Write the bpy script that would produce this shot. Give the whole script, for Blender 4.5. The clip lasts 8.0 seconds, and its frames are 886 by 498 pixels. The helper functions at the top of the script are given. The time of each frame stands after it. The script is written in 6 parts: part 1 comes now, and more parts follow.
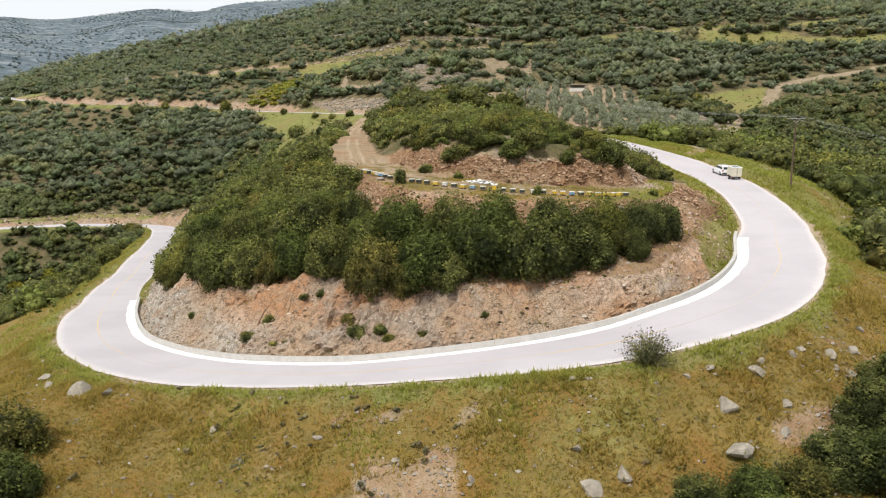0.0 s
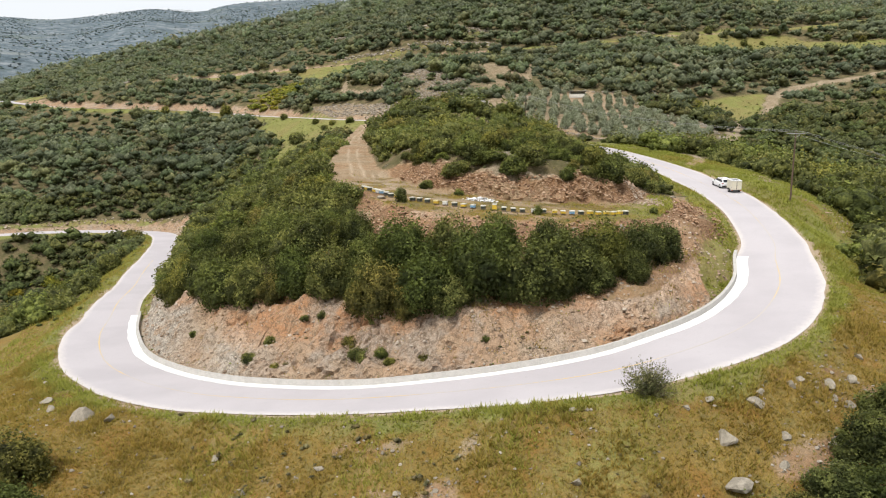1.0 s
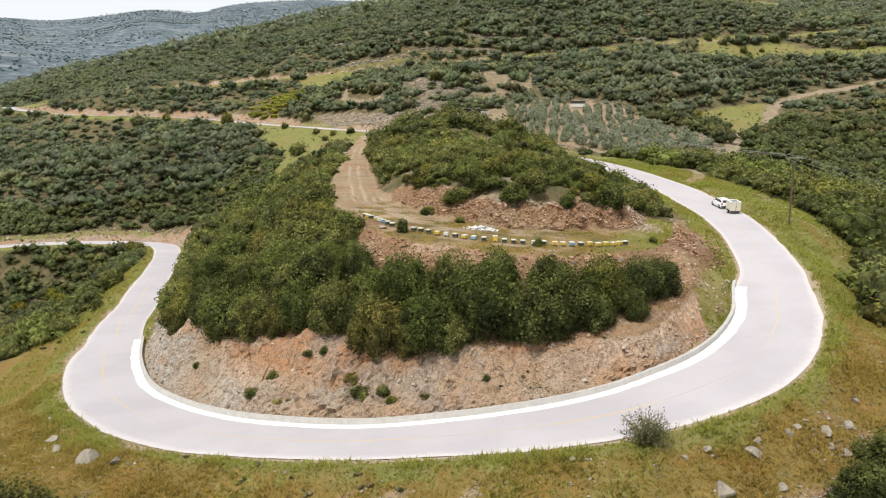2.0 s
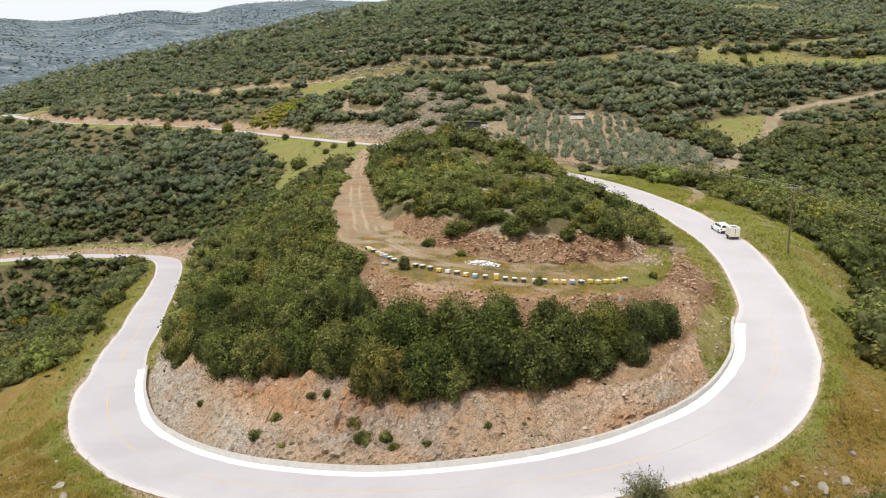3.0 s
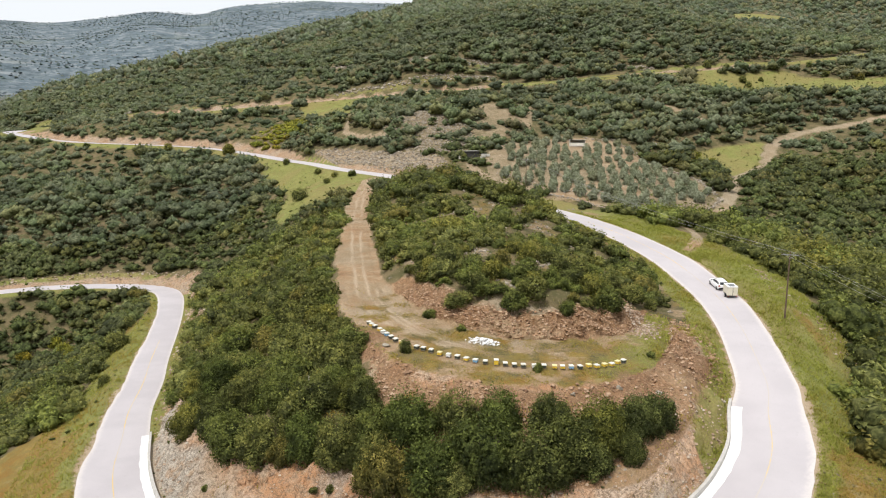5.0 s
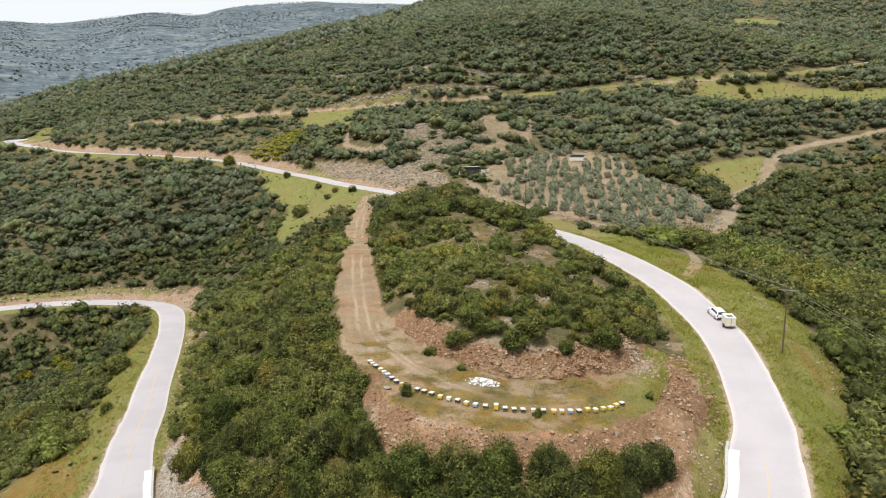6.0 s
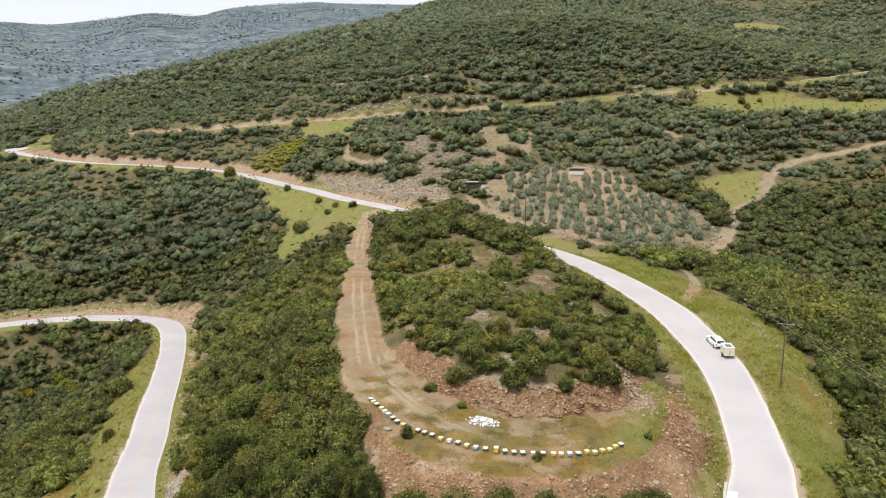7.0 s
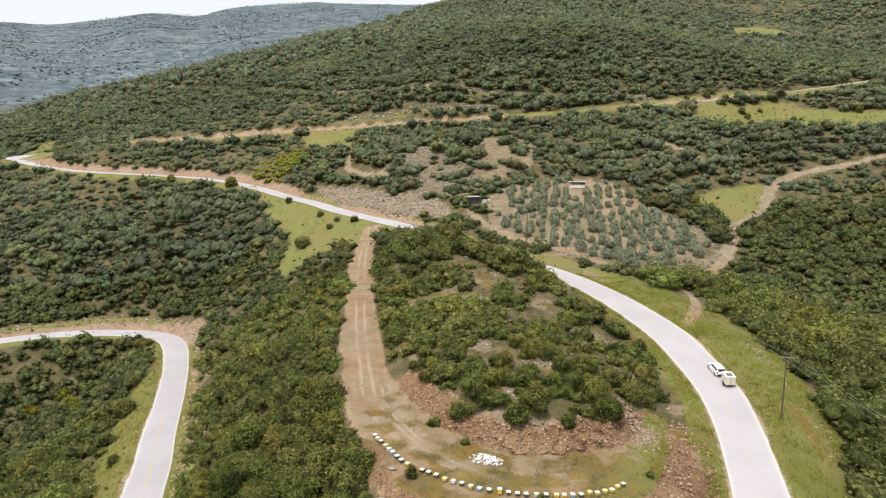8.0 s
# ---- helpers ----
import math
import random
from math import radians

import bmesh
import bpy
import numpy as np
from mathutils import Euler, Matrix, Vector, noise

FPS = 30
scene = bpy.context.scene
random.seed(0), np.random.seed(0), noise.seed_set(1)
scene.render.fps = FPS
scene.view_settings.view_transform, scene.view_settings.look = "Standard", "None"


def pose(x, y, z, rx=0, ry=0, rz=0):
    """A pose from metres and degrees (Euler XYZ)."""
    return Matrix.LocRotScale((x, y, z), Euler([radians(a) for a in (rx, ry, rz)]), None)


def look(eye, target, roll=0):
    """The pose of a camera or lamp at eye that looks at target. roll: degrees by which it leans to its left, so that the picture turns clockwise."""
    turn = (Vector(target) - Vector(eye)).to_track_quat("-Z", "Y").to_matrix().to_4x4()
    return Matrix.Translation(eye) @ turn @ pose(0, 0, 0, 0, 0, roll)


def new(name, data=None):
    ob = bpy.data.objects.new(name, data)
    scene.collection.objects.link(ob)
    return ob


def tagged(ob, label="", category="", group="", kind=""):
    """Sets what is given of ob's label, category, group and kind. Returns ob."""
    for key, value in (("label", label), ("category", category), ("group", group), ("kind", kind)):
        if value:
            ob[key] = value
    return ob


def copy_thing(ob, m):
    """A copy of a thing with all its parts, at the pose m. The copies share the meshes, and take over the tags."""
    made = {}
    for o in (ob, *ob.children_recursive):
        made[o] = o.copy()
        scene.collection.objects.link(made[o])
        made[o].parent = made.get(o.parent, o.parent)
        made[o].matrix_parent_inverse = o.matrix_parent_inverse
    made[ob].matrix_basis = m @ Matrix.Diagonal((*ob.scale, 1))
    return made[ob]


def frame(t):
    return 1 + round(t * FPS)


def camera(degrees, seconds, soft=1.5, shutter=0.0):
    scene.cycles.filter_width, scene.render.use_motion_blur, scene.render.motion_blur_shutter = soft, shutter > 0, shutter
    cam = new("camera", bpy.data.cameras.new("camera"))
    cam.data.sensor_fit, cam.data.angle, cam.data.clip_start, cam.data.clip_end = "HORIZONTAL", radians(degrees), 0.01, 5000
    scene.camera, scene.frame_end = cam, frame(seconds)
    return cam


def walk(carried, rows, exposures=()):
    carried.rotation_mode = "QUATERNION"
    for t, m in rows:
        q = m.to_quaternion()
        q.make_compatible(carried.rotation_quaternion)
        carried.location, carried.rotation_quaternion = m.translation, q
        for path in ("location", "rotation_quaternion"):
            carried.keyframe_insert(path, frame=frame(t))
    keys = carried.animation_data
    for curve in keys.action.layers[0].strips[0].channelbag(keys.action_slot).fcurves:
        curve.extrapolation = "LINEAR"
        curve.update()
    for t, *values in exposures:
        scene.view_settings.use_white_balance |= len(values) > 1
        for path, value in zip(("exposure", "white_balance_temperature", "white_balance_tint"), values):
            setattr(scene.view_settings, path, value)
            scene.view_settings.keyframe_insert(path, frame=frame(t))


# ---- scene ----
cam = camera(66.0, 8.0, soft=1.1)
# seconds; metres; degrees about x, y, z
PATH = [
    (0, 0.000, 0.000, 20.000, 80.500, -0.000, 0.000),
    (0.5, -0.068, 0.056, 20.949, 80.470, -0.009, -0.011),
    (1, -0.071, 0.140, 22.085, 80.481, -0.036, -0.006),
    (1.5, -0.099, 0.109, 23.672, 80.467, -0.015, 0.002),
    (3, -0.329, 0.145, 29.906, 80.382, 0.037, 0.008),
    (3.5, -0.397, 0.238, 32.180, 80.353, 0.057, 0.005),
    (4, -0.360, 0.457, 34.579, 80.340, 0.045, 0.015),
    (4.5, -0.369, 0.634, 37.029, 80.327, 0.036, 0.013),
    (6, -0.461, 0.839, 44.888, 80.243, 0.052, -0.008),
    (6.5, -0.460, 0.987, 47.441, 80.215, 0.062, -0.007),
    (7, -0.484, 1.124, 50.015, 80.183, 0.084, -0.006),
    (7.5, -0.572, 1.219, 52.594, 80.138, 0.067, -0.010),
    (8, -0.972, 1.309, 55.127, 80.096, 0.057, -0.012),
]
walk(cam, [(t, pose(*row)) for t, *row in PATH])

# ---------------------------------------------------------------- light: a bright, thinly overcast day
SUN_UP, SUN_ROUND = radians(58), radians(215)
world = bpy.data.worlds.new("sky")
scene.world = world
world.use_nodes = True
wn, wl = world.node_tree.nodes, world.node_tree.links
sky = wn.new("ShaderNodeTexSky")
sky.sky_type, sky.sun_disc, sky.sun_elevation, sky.sun_rotation = "NISHITA", False, SUN_UP, SUN_ROUND
sky.air_density, sky.dust_density = 1.0, 3.0
veil = wn.new("ShaderNodeMix")
veil.data_type = "RGBA"
veil.inputs[0].default_value = 0.78
wl.new(sky.outputs[0], veil.inputs[6])
veil.inputs[7].default_value = (9.2, 9.4, 9.6, 1)
wl.new(veil.outputs[2], wn["Background"].inputs[0])
wn["Background"].inputs[1].default_value = 0.084
sun = new("sun", bpy.data.lights.new("sun", "SUN"))
sun.data.energy, sun.data.angle, sun.data.color = 2.3, radians(7), (1.0, 0.95, 0.88)
sun.matrix_world = look((0, 0, 0), (-math.sin(SUN_ROUND) * math.cos(SUN_UP), -math.cos(SUN_ROUND) * math.cos(SUN_UP), -math.sin(SUN_UP)))
scene.view_settings.exposure = 0.51

# ---------------------------------------------------------------- materials
class Nodes:
    """A few shorthands for one node material."""

    def __init__(self, name, rough=0.9, spec=0.2):
        self.mat = bpy.data.materials.new(name)
        self.mat.use_nodes = True
        self.t = self.mat.node_tree
        self.bsdf = self.t.nodes["Principled BSDF"]
        self.bsdf.inputs["Roughness"].default_value = rough
        self.bsdf.inputs["Specular IOR Level"].default_value = spec

    def add(self, kind, **values):
        n = self.t.nodes.new(kind)
        for k, v in values.items():
            n.inputs[k.replace("_", " ")].default_value = v
        return n

    def link(self, a, b):
        self.t.links.new(a, b)

    def where(self):
        return self.add("ShaderNodeNewGeometry").outputs["Position"]

    def noise(self, scale, detail=4, rough=0.55, local=False, kind="ShaderNodeTexNoise"):
        n = self.add(kind, Scale=scale)
        if kind == "ShaderNodeTexNoise":
            n.inputs["Detail"].default_value, n.inputs["Roughness"].default_value = detail, rough
        self.link(self.add("ShaderNodeTexCoord").outputs["Object"] if local else self.where(), n.inputs["Vector"])
        return n.outputs[0]

    def span(self, value, a, b, c=0.0, d=1.0):
        n = self.add("ShaderNodeMapRange", From_Min=a, From_Max=b, To_Min=c, To_Max=d)
        n.interpolation_type = "SMOOTHSTEP"
        self.link(value, n.inputs["Value"])
        return n.outputs[0]

    def mix(self, k, a, b, mode="MIX"):
        n = self.add("ShaderNodeMix")
        n.data_type, n.blend_type = "RGBA", mode
        for value, slot in ((k, 0), (a, 6), (b, 7)):
            if isinstance(value, (int, float)):
                n.inputs[slot].default_value = value
            elif isinstance(value, tuple):
                n.inputs[slot].default_value = (*value, 1)
            else:
                self.link(value, n.inputs[slot])
        return n.outputs[2]

    def math(self, op, a, b=0.0):
        n = self.add("ShaderNodeMath")
        n.operation = op
        for value, slot in ((a, 0), (b, 1)):
            if isinstance(value, (int, float)):
                n.inputs[slot].default_value = value
            else:
                self.link(value, n.inputs[slot])
        return n.outputs[0]

    def attr(self, name):
        n = self.add("ShaderNodeAttribute")
        n.attribute_name = name
        return n

    def bump(self, height, strength, distance):
        n = self.add("ShaderNodeBump", Strength=strength, Distance=distance)
        self.link(height, n.inputs["Height"])
        self.link(n.outputs[0], self.bsdf.inputs["Normal"])

    def paint(self, colour):
        if isinstance(colour, tuple):
            self.bsdf.inputs["Base Color"].default_value = (*colour, 1)
        else:
            self.link(colour, self.bsdf.inputs["Base Color"])
        return self.mat


def ground_material():
    n = Nodes("hillside_ground", 0.95, 0.1)
    cover = n.add("ShaderNodeSeparateColor")
    n.link(n.attr("cover").outputs["Color"], cover.inputs[0])
    bare, green, dry = cover.outputs
    ochre = n.attr("ochre").outputs["Fac"]
    big, mid, fine = n.noise(0.05, 5), n.noise(0.35, 6), n.noise(2.6, 6, 0.7)
    grit = n.noise(9, 5, 0.75)
    stones = n.noise(1.7, kind="ShaderNodeTexVoronoi")
    scrub = n.mix(n.span(mid, 0.35, 0.65), (0.085, 0.085, 0.036), (0.185, 0.145, 0.08))
    scrub = n.mix(n.span(fine, 0.55, 0.7), scrub, (0.26, 0.215, 0.145))
    straw = n.mix(n.span(mid, 0.3, 0.7), (0.215, 0.146, 0.036), (0.295, 0.205, 0.060))
    straw = n.mix(n.span(fine, 0.46, 0.68), straw, (0.20, 0.165, 0.055))
    straw = n.mix(n.span(n.noise(0.22, 6, 0.7), 0.47, 0.6, 0, 0.85), straw, (0.25, 0.136, 0.032))
    straw = n.mix(n.span(n.noise(0.8, 6, 0.7), 0.50, 0.64, 0, 0.6), straw, (0.17, 0.148, 0.055))
    straw = n.mix(n.span(n.noise(0.33, 6, 0.75), 0.53, 0.66, 0, 0.7), straw, (0.33, 0.255, 0.115))
    straw = n.mix(n.span(n.noise(0.27, 5, 0.7), 0.50, 0.36, 0.0, 0.55), straw, (0.19, 0.165, 0.05))
    turf = n.mix(n.span(mid, 0.3, 0.7), (0.185, 0.210, 0.060), (0.245, 0.255, 0.082))
    turf = n.mix(n.span(fine, 0.5, 0.72), turf, (0.27, 0.235, 0.055))
    turf = n.mix(n.span(n.noise(0.5, 6, 0.75), 0.54, 0.66, 0, 0.7), turf, (0.15, 0.165, 0.05))
    turf = n.mix(n.span(n.noise(0.14, 7, 0.75), 0.5, 0.62, 0, 0.7), turf, (0.235, 0.19, 0.075))
    turf = n.mix(n.span(n.noise(0.3, 7, 0.8), 0.56, 0.66, 0, 0.7), turf, (0.125, 0.14, 0.03))
    turf = n.mix(n.span(big, 0.46, 0.6, 0, 0.55), turf, (0.26, 0.215, 0.085))
    face, chalk = n.attr("face").outputs["Fac"], n.attr("chalk").outputs["Fac"]
    patch = n.noise(0.7, 6, 0.7)
    soil = n.mix(n.span(mid, 0.35, 0.65), n.mix(ochre, (0.285, 0.23, 0.155), (0.385, 0.25, 0.14)), n.mix(ochre, (0.37, 0.31, 0.225), (0.49, 0.355, 0.225)))
    soil = n.mix(n.math("MULTIPLY", n.span(patch, 0.5, 0.64, 0, 0.7), n.span(ochre, 0.1, 0.5, 0.35, 1.0)), soil, (0.235, 0.165, 0.085))
    soil = n.mix(n.math("MULTIPLY", ochre, n.span(n.noise(0.45, 6, 0.7), 0.42, 0.64, 0.05, 0.75)), soil, (0.34, 0.17, 0.08))
    soil = n.mix(n.math("MULTIPLY", n.span(ochre, 0.6, 0.95), n.span(fine, 0.3, 0.6, 0.35, 0.8)), soil, (0.29, 0.16, 0.09))
    soil = n.mix(n.span(n.noise(3.5, kind="ShaderNodeTexVoronoi"), 0.05, 0.22, 0.6, 0.0), soil, (0.40, 0.315, 0.23))
    rubbly = n.span(ochre, 0.55, 0.9)
    crack = n.math("ABSOLUTE", n.math("SUBTRACT", n.noise(1.3, 7, 0.75), 0.5))
    soil = n.mix(n.math("MULTIPLY", rubbly, n.span(crack, 0.0, 0.05, 0.8, 0.0)), soil, (0.115, 0.068, 0.043))
    soil = n.mix(n.math("MULTIPLY", rubbly, n.span(n.noise(1.9, kind="ShaderNodeTexVoronoi"), 0.1, 0.3, 0.7, 0.0)), soil, (0.46, 0.32, 0.21))
    soil = n.mix(n.math("MULTIPLY", rubbly, n.span(n.noise(5.0, 5, 0.8), 0.52, 0.62, 0.0, 0.6)), soil, (0.17, 0.10, 0.062))
    rock = n.mix(n.span(mid, 0.35, 0.62), (0.41, 0.27, 0.17), (0.45, 0.335, 0.235))
    rock = n.mix(n.span(fine, 0.48, 0.68), rock, (0.40, 0.30, 0.21))
    rock = n.mix(n.math("MULTIPLY", ochre, n.span(patch, 0.36, 0.58, 0.1, 0.85)), rock, (0.46, 0.22, 0.10))
    rock = n.mix(n.span(n.noise(0.6, 6, 0.75), 0.57, 0.68, 0.0, 0.5), rock, (0.30, 0.265, 0.235))
    rock = n.mix(n.span(n.noise(0.16, 4, 0.6), 0.50, 0.60, 0.0, 0.5), rock, n.mix(n.span(grit, 0.4, 0.6), (0.34, 0.275, 0.205), (0.50, 0.43, 0.34)))
    rock = n.mix(n.span(stones, 0.05, 0.22, 0.7, 0.0), rock, (0.17, 0.125, 0.09))
    rock = n.mix(n.span(n.noise(4.5, kind="ShaderNodeTexVoronoi"), 0.06, 0.25, 0.5, 0.0), rock, (0.58, 0.50, 0.41))
    rock = n.mix(n.math("MULTIPLY", n.span(n.noise(0.11, 5, 0.65), 0.54, 0.64, 0.0, 0.5), face), rock, n.mix(n.span(fine, 0.42, 0.6), (0.22, 0.205, 0.185), (0.44, 0.42, 0.385)))
    rock = n.mix(n.math("MULTIPLY", chalk, n.span(n.noise(0.4, 6, 0.7), 0.34, 0.52, 0.15, 0.95)), rock, n.mix(n.span(fine, 0.4, 0.6), n.mix(ochre, (0.30, 0.275, 0.24), (0.44, 0.29, 0.19)), n.mix(ochre, (0.54, 0.49, 0.42), (0.64, 0.46, 0.33))))
    seam = n.math("ABSOLUTE", n.math("SUBTRACT", n.noise(0.9, 7, 0.7), 0.5))
    rock = n.mix(n.span(seam, 0.0, 0.028, 0.75, 0.0), rock, (0.105, 0.075, 0.052))
    pale = n.attr("pale").outputs["Fac"]
    rock = n.mix(n.math("MULTIPLY", pale, n.span(fine, 0.35, 0.6, 0.4, 1.0)), rock, (0.43, 0.33, 0.23))
    rock = n.mix(n.span(face, 0.1, 0.5), n.mix(n.math("MULTIPLY", pale, n.span(fine, 0.3, 0.6, 0.55, 1.0)), soil, (0.50, 0.40, 0.29)), rock)
    edge = n.math("MULTIPLY", n.math("SUBTRACT", n.math("ADD", n.math("MULTIPLY", fine, 0.45), n.math("ADD", n.math("MULTIPLY", patch, 0.25), n.math("MULTIPLY", grit, 0.3))), 0.5), 1.9)
    colour = scrub
    for mask, tone in ((dry, straw), (green, turf), (bare, rock)):
        colour = n.mix(n.span(n.math("ADD", mask, edge), 0.24, 0.70), colour, tone)
    colour = n.mix(n.span(grit, 0.35, 0.65, 0.45, 0.0), colour, (0.09, 0.07, 0.04))
    colour = n.mix(n.span(n.noise(16, 4, 0.7), 0.54, 0.7, 0.0, 0.4), colour, n.mix(1.0, colour, (1.9, 1.8, 1.6), "MULTIPLY"))
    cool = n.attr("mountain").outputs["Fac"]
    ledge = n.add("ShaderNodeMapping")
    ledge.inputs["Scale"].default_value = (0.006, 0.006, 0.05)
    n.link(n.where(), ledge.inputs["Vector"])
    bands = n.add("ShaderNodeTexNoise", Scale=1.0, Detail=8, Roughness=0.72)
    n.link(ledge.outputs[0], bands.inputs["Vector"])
    # limestone and scrub tones with the blue-grey of distance haze painted in
    hazy_karst = n.mix(n.span(n.noise(0.02, 7, 0.7), 0.42, 0.62), (0.104, 0.136, 0.156), (0.134, 0.166, 0.182))
    hazy_karst = n.mix(n.span(n.noise(0.05, 5, 0.7), 0.45, 0.6, 0, 0.85), hazy_karst, (0.066, 0.090, 0.104))
    hazy_karst = n.mix(n.span(bands.outputs[0], 0.57, 0.68, 0, 0.75), hazy_karst, (0.28, 0.295, 0.30))
    hazy_karst = n.mix(n.span(n.noise(0.035, 6, 0.75), 0.49, 0.60, 0, 0.75), hazy_karst, (0.225, 0.255, 0.272))
    hazy_karst = n.mix(n.span(n.noise(0.004, 4, 0.6), 0.56, 0.66, 0, 0.5), hazy_karst, (0.135, 0.16, 0.135))
    colour = n.mix(cool, colour, hazy_karst)
    n.bump(n.math("ADD", grit, n.math("MULTIPLY", fine, 1.5)), 0.6, 0.16)
    return n.paint(colour)


def leaf_material(name, dark, light, tip, sorts=0.85, thinness=0.28, uneven=1.0):
    n = Nodes(name, 0.66, 0.2)
    tint = n.attr("tint").outputs["Fac"]
    own = n.add("ShaderNodeObjectInfo").outputs["Random"]
    island = n.add("ShaderNodeNewGeometry").outputs["Random Per Island"]
    hue = n.attr("hue").outputs["Fac"]
    mass = n.math("GREATER_THAN", hue, 0.5)
    kind = n.math("ADD", n.math("MULTIPLY", mass, n.math("SUBTRACT", hue, 1.0)), n.math("MULTIPLY", n.math("SUBTRACT", 1.0, mass), own))
    # in crowns, tint carries painted top light and underside shade besides chance tone
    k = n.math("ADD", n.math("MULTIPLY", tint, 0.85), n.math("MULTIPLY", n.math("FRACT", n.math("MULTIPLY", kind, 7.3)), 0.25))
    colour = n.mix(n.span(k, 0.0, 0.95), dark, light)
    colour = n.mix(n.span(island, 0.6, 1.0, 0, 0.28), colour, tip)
    colour = n.mix(n.span(island, 0.0, 0.28, 0.22 if sorts else 0.15, 0.0), colour, n.mix(1.0, colour, (0.5, 0.52, 0.5), "MULTIPLY"))
    sort = n.add("ShaderNodeValToRGB")
    ramp = sort.color_ramp
    ramp.interpolation = "CONSTANT"
    ramp.elements[0].color = (1, 1, 1, 1)
    ramp.elements[1].position, ramp.elements[1].color = 0.34, (0.82, 0.92, 0.80, 1)
    for at, tone in ((0.5, (0.95, 1.08, 0.9)), (0.66, (1.24, 1.14, 0.85)), (0.78, (1.12, 1.14, 1.25)), (0.88, (1.2, 0.98, 0.88)), (0.95, (0.8, 0.85, 0.9))):
        ramp.elements.new(at).color = (*tone, 1)
    n.link(kind, sort.inputs[0])
    colour = n.mix(sorts, colour, n.mix(1.0, colour, sort.outputs[0], "MULTIPLY"))
    spray = n.noise(1.5, 5, 0.72)
    colour = n.mix(1.0, colour, n.mix(n.span(spray, 0.34, 0.66), tuple(1 - uneven * k for k in (0.48, 0.44, 0.5)) if sorts else (0.9, 0.9, 0.9), tuple(1 + uneven * k for k in (0.38, 0.34, 0.3))), "MULTIPLY")
    if sorts:
        clump = n.noise(0.75, 3, 0.6)
        colour = n.mix(1.0, colour, n.mix(n.span(clump, 0.36, 0.62), tuple(1 - uneven * k for k in (0.40, 0.36, 0.36)), tuple(1 + uneven * k for k in (0.34, 0.32, 0.34))), "MULTIPLY")
        n.bump(spray, 0.8 * uneven, 0.5)
    n.paint(colour)
    thin = n.add("ShaderNodeBsdfTranslucent")
    n.link(n.mix(0.5, colour, (0.2, 0.22, 0.03)), thin.inputs["Color"])
    both = n.add("ShaderNodeMixShader", Fac=thinness)
    n.link(n.bsdf.outputs[0], both.inputs[1])
    n.link(thin.outputs[0], both.inputs[2])
    n.link(both.outputs[0], n.t.nodes["Material Output"].inputs[0])
    return n.mat


def plain(name, colour, rough=0.7, metal=0.0, vary=0.25, scale=3.0, spec=0.4, bump=0.0):
    n = Nodes(name, rough, spec)
    n.bsdf.inputs["Metallic"].default_value = metal
    shade = tuple(c * (1 - vary) for c in colour)
    k = n.math("MULTIPLY", n.math("ADD", n.noise(scale, 5, 0.65, True), n.noise(scale * 7, 4, 0.6, True)), 0.5)
    if bump:
        n.bump(n.noise(scale * 9, 4, 0.6, True), bump, 0.02)
    return n.paint(n.mix(n.span(k, 0.38, 0.62), shade, colour))


def asphalt_material():
    n = Nodes("sun_bleached_asphalt", 0.85, 0.25)
    across = n.attr("across").outputs["Fac"]
    mid, fine, grain = n.noise(0.12, 3), n.noise(1.8, 6, 0.75), n.noise(30, 3, 0.7)
    tone = n.mix(n.span(mid, 0.35, 0.65), (0.440, 0.412, 0.430), (0.490, 0.461, 0.478))
    tone = n.mix(n.span(fine, 0.56, 0.74, 0, 0.6), tone, (0.375, 0.353, 0.368))
    dust = n.span(n.math("ADD", across, n.math("MULTIPLY", n.math("SUBTRACT", fine, 0.5), 0.35)), 0.80, 1.0)
    tone = n.mix(dust, tone, (0.60, 0.56, 0.545))
    tone = n.mix(n.span(grain, 0.35, 0.7, 0.2, 0.0), tone, (0.3, 0.285, 0.285))
    n.bump(grain, 0.3, 0.01)
    return n.paint(tone)


GROUND = ground_material()
ASPHALT = asphalt_material()
OAK = leaf_material("oak_leaves", (0.038, 0.046, 0.014), (0.200, 0.208, 0.058), (0.285, 0.282, 0.092))
# the next two have distance haze mixed into their leaf colours
HAZY_HILL_OAK = leaf_material("hazy_hill_oak_leaves", (0.066, 0.080, 0.047), (0.180, 0.201, 0.110), (0.248, 0.264, 0.155), uneven=0.8)
HAZY_DISTANT_OAK = leaf_material("hazy_distant_oak_leaves", (0.078, 0.096, 0.064), (0.192, 0.215, 0.132), (0.255, 0.272, 0.178), uneven=0.7)
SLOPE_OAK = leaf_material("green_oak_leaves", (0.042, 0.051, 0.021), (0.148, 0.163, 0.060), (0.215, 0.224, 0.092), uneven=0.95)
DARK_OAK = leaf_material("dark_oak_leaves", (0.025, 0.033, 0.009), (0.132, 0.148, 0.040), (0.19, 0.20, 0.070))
OLIVE = leaf_material("olive_leaves", (0.215, 0.235, 0.16), (0.30, 0.32, 0.225), (0.38, 0.395, 0.29), 0.25, uneven=0.5)
BROOM = leaf_material("yellow_green_leaves", (0.16, 0.17, 0.02), (0.27, 0.26, 0.035), (0.36, 0.32, 0.05))
GREY_TWIG = leaf_material("grey_green_twigs", (0.15, 0.155, 0.07), (0.24, 0.24, 0.11), (0.3, 0.29, 0.16))
BROWN_WEED = leaf_material("brown_green_weeds", (0.12, 0.11, 0.04), (0.21, 0.195, 0.07), (0.27, 0.23, 0.10))
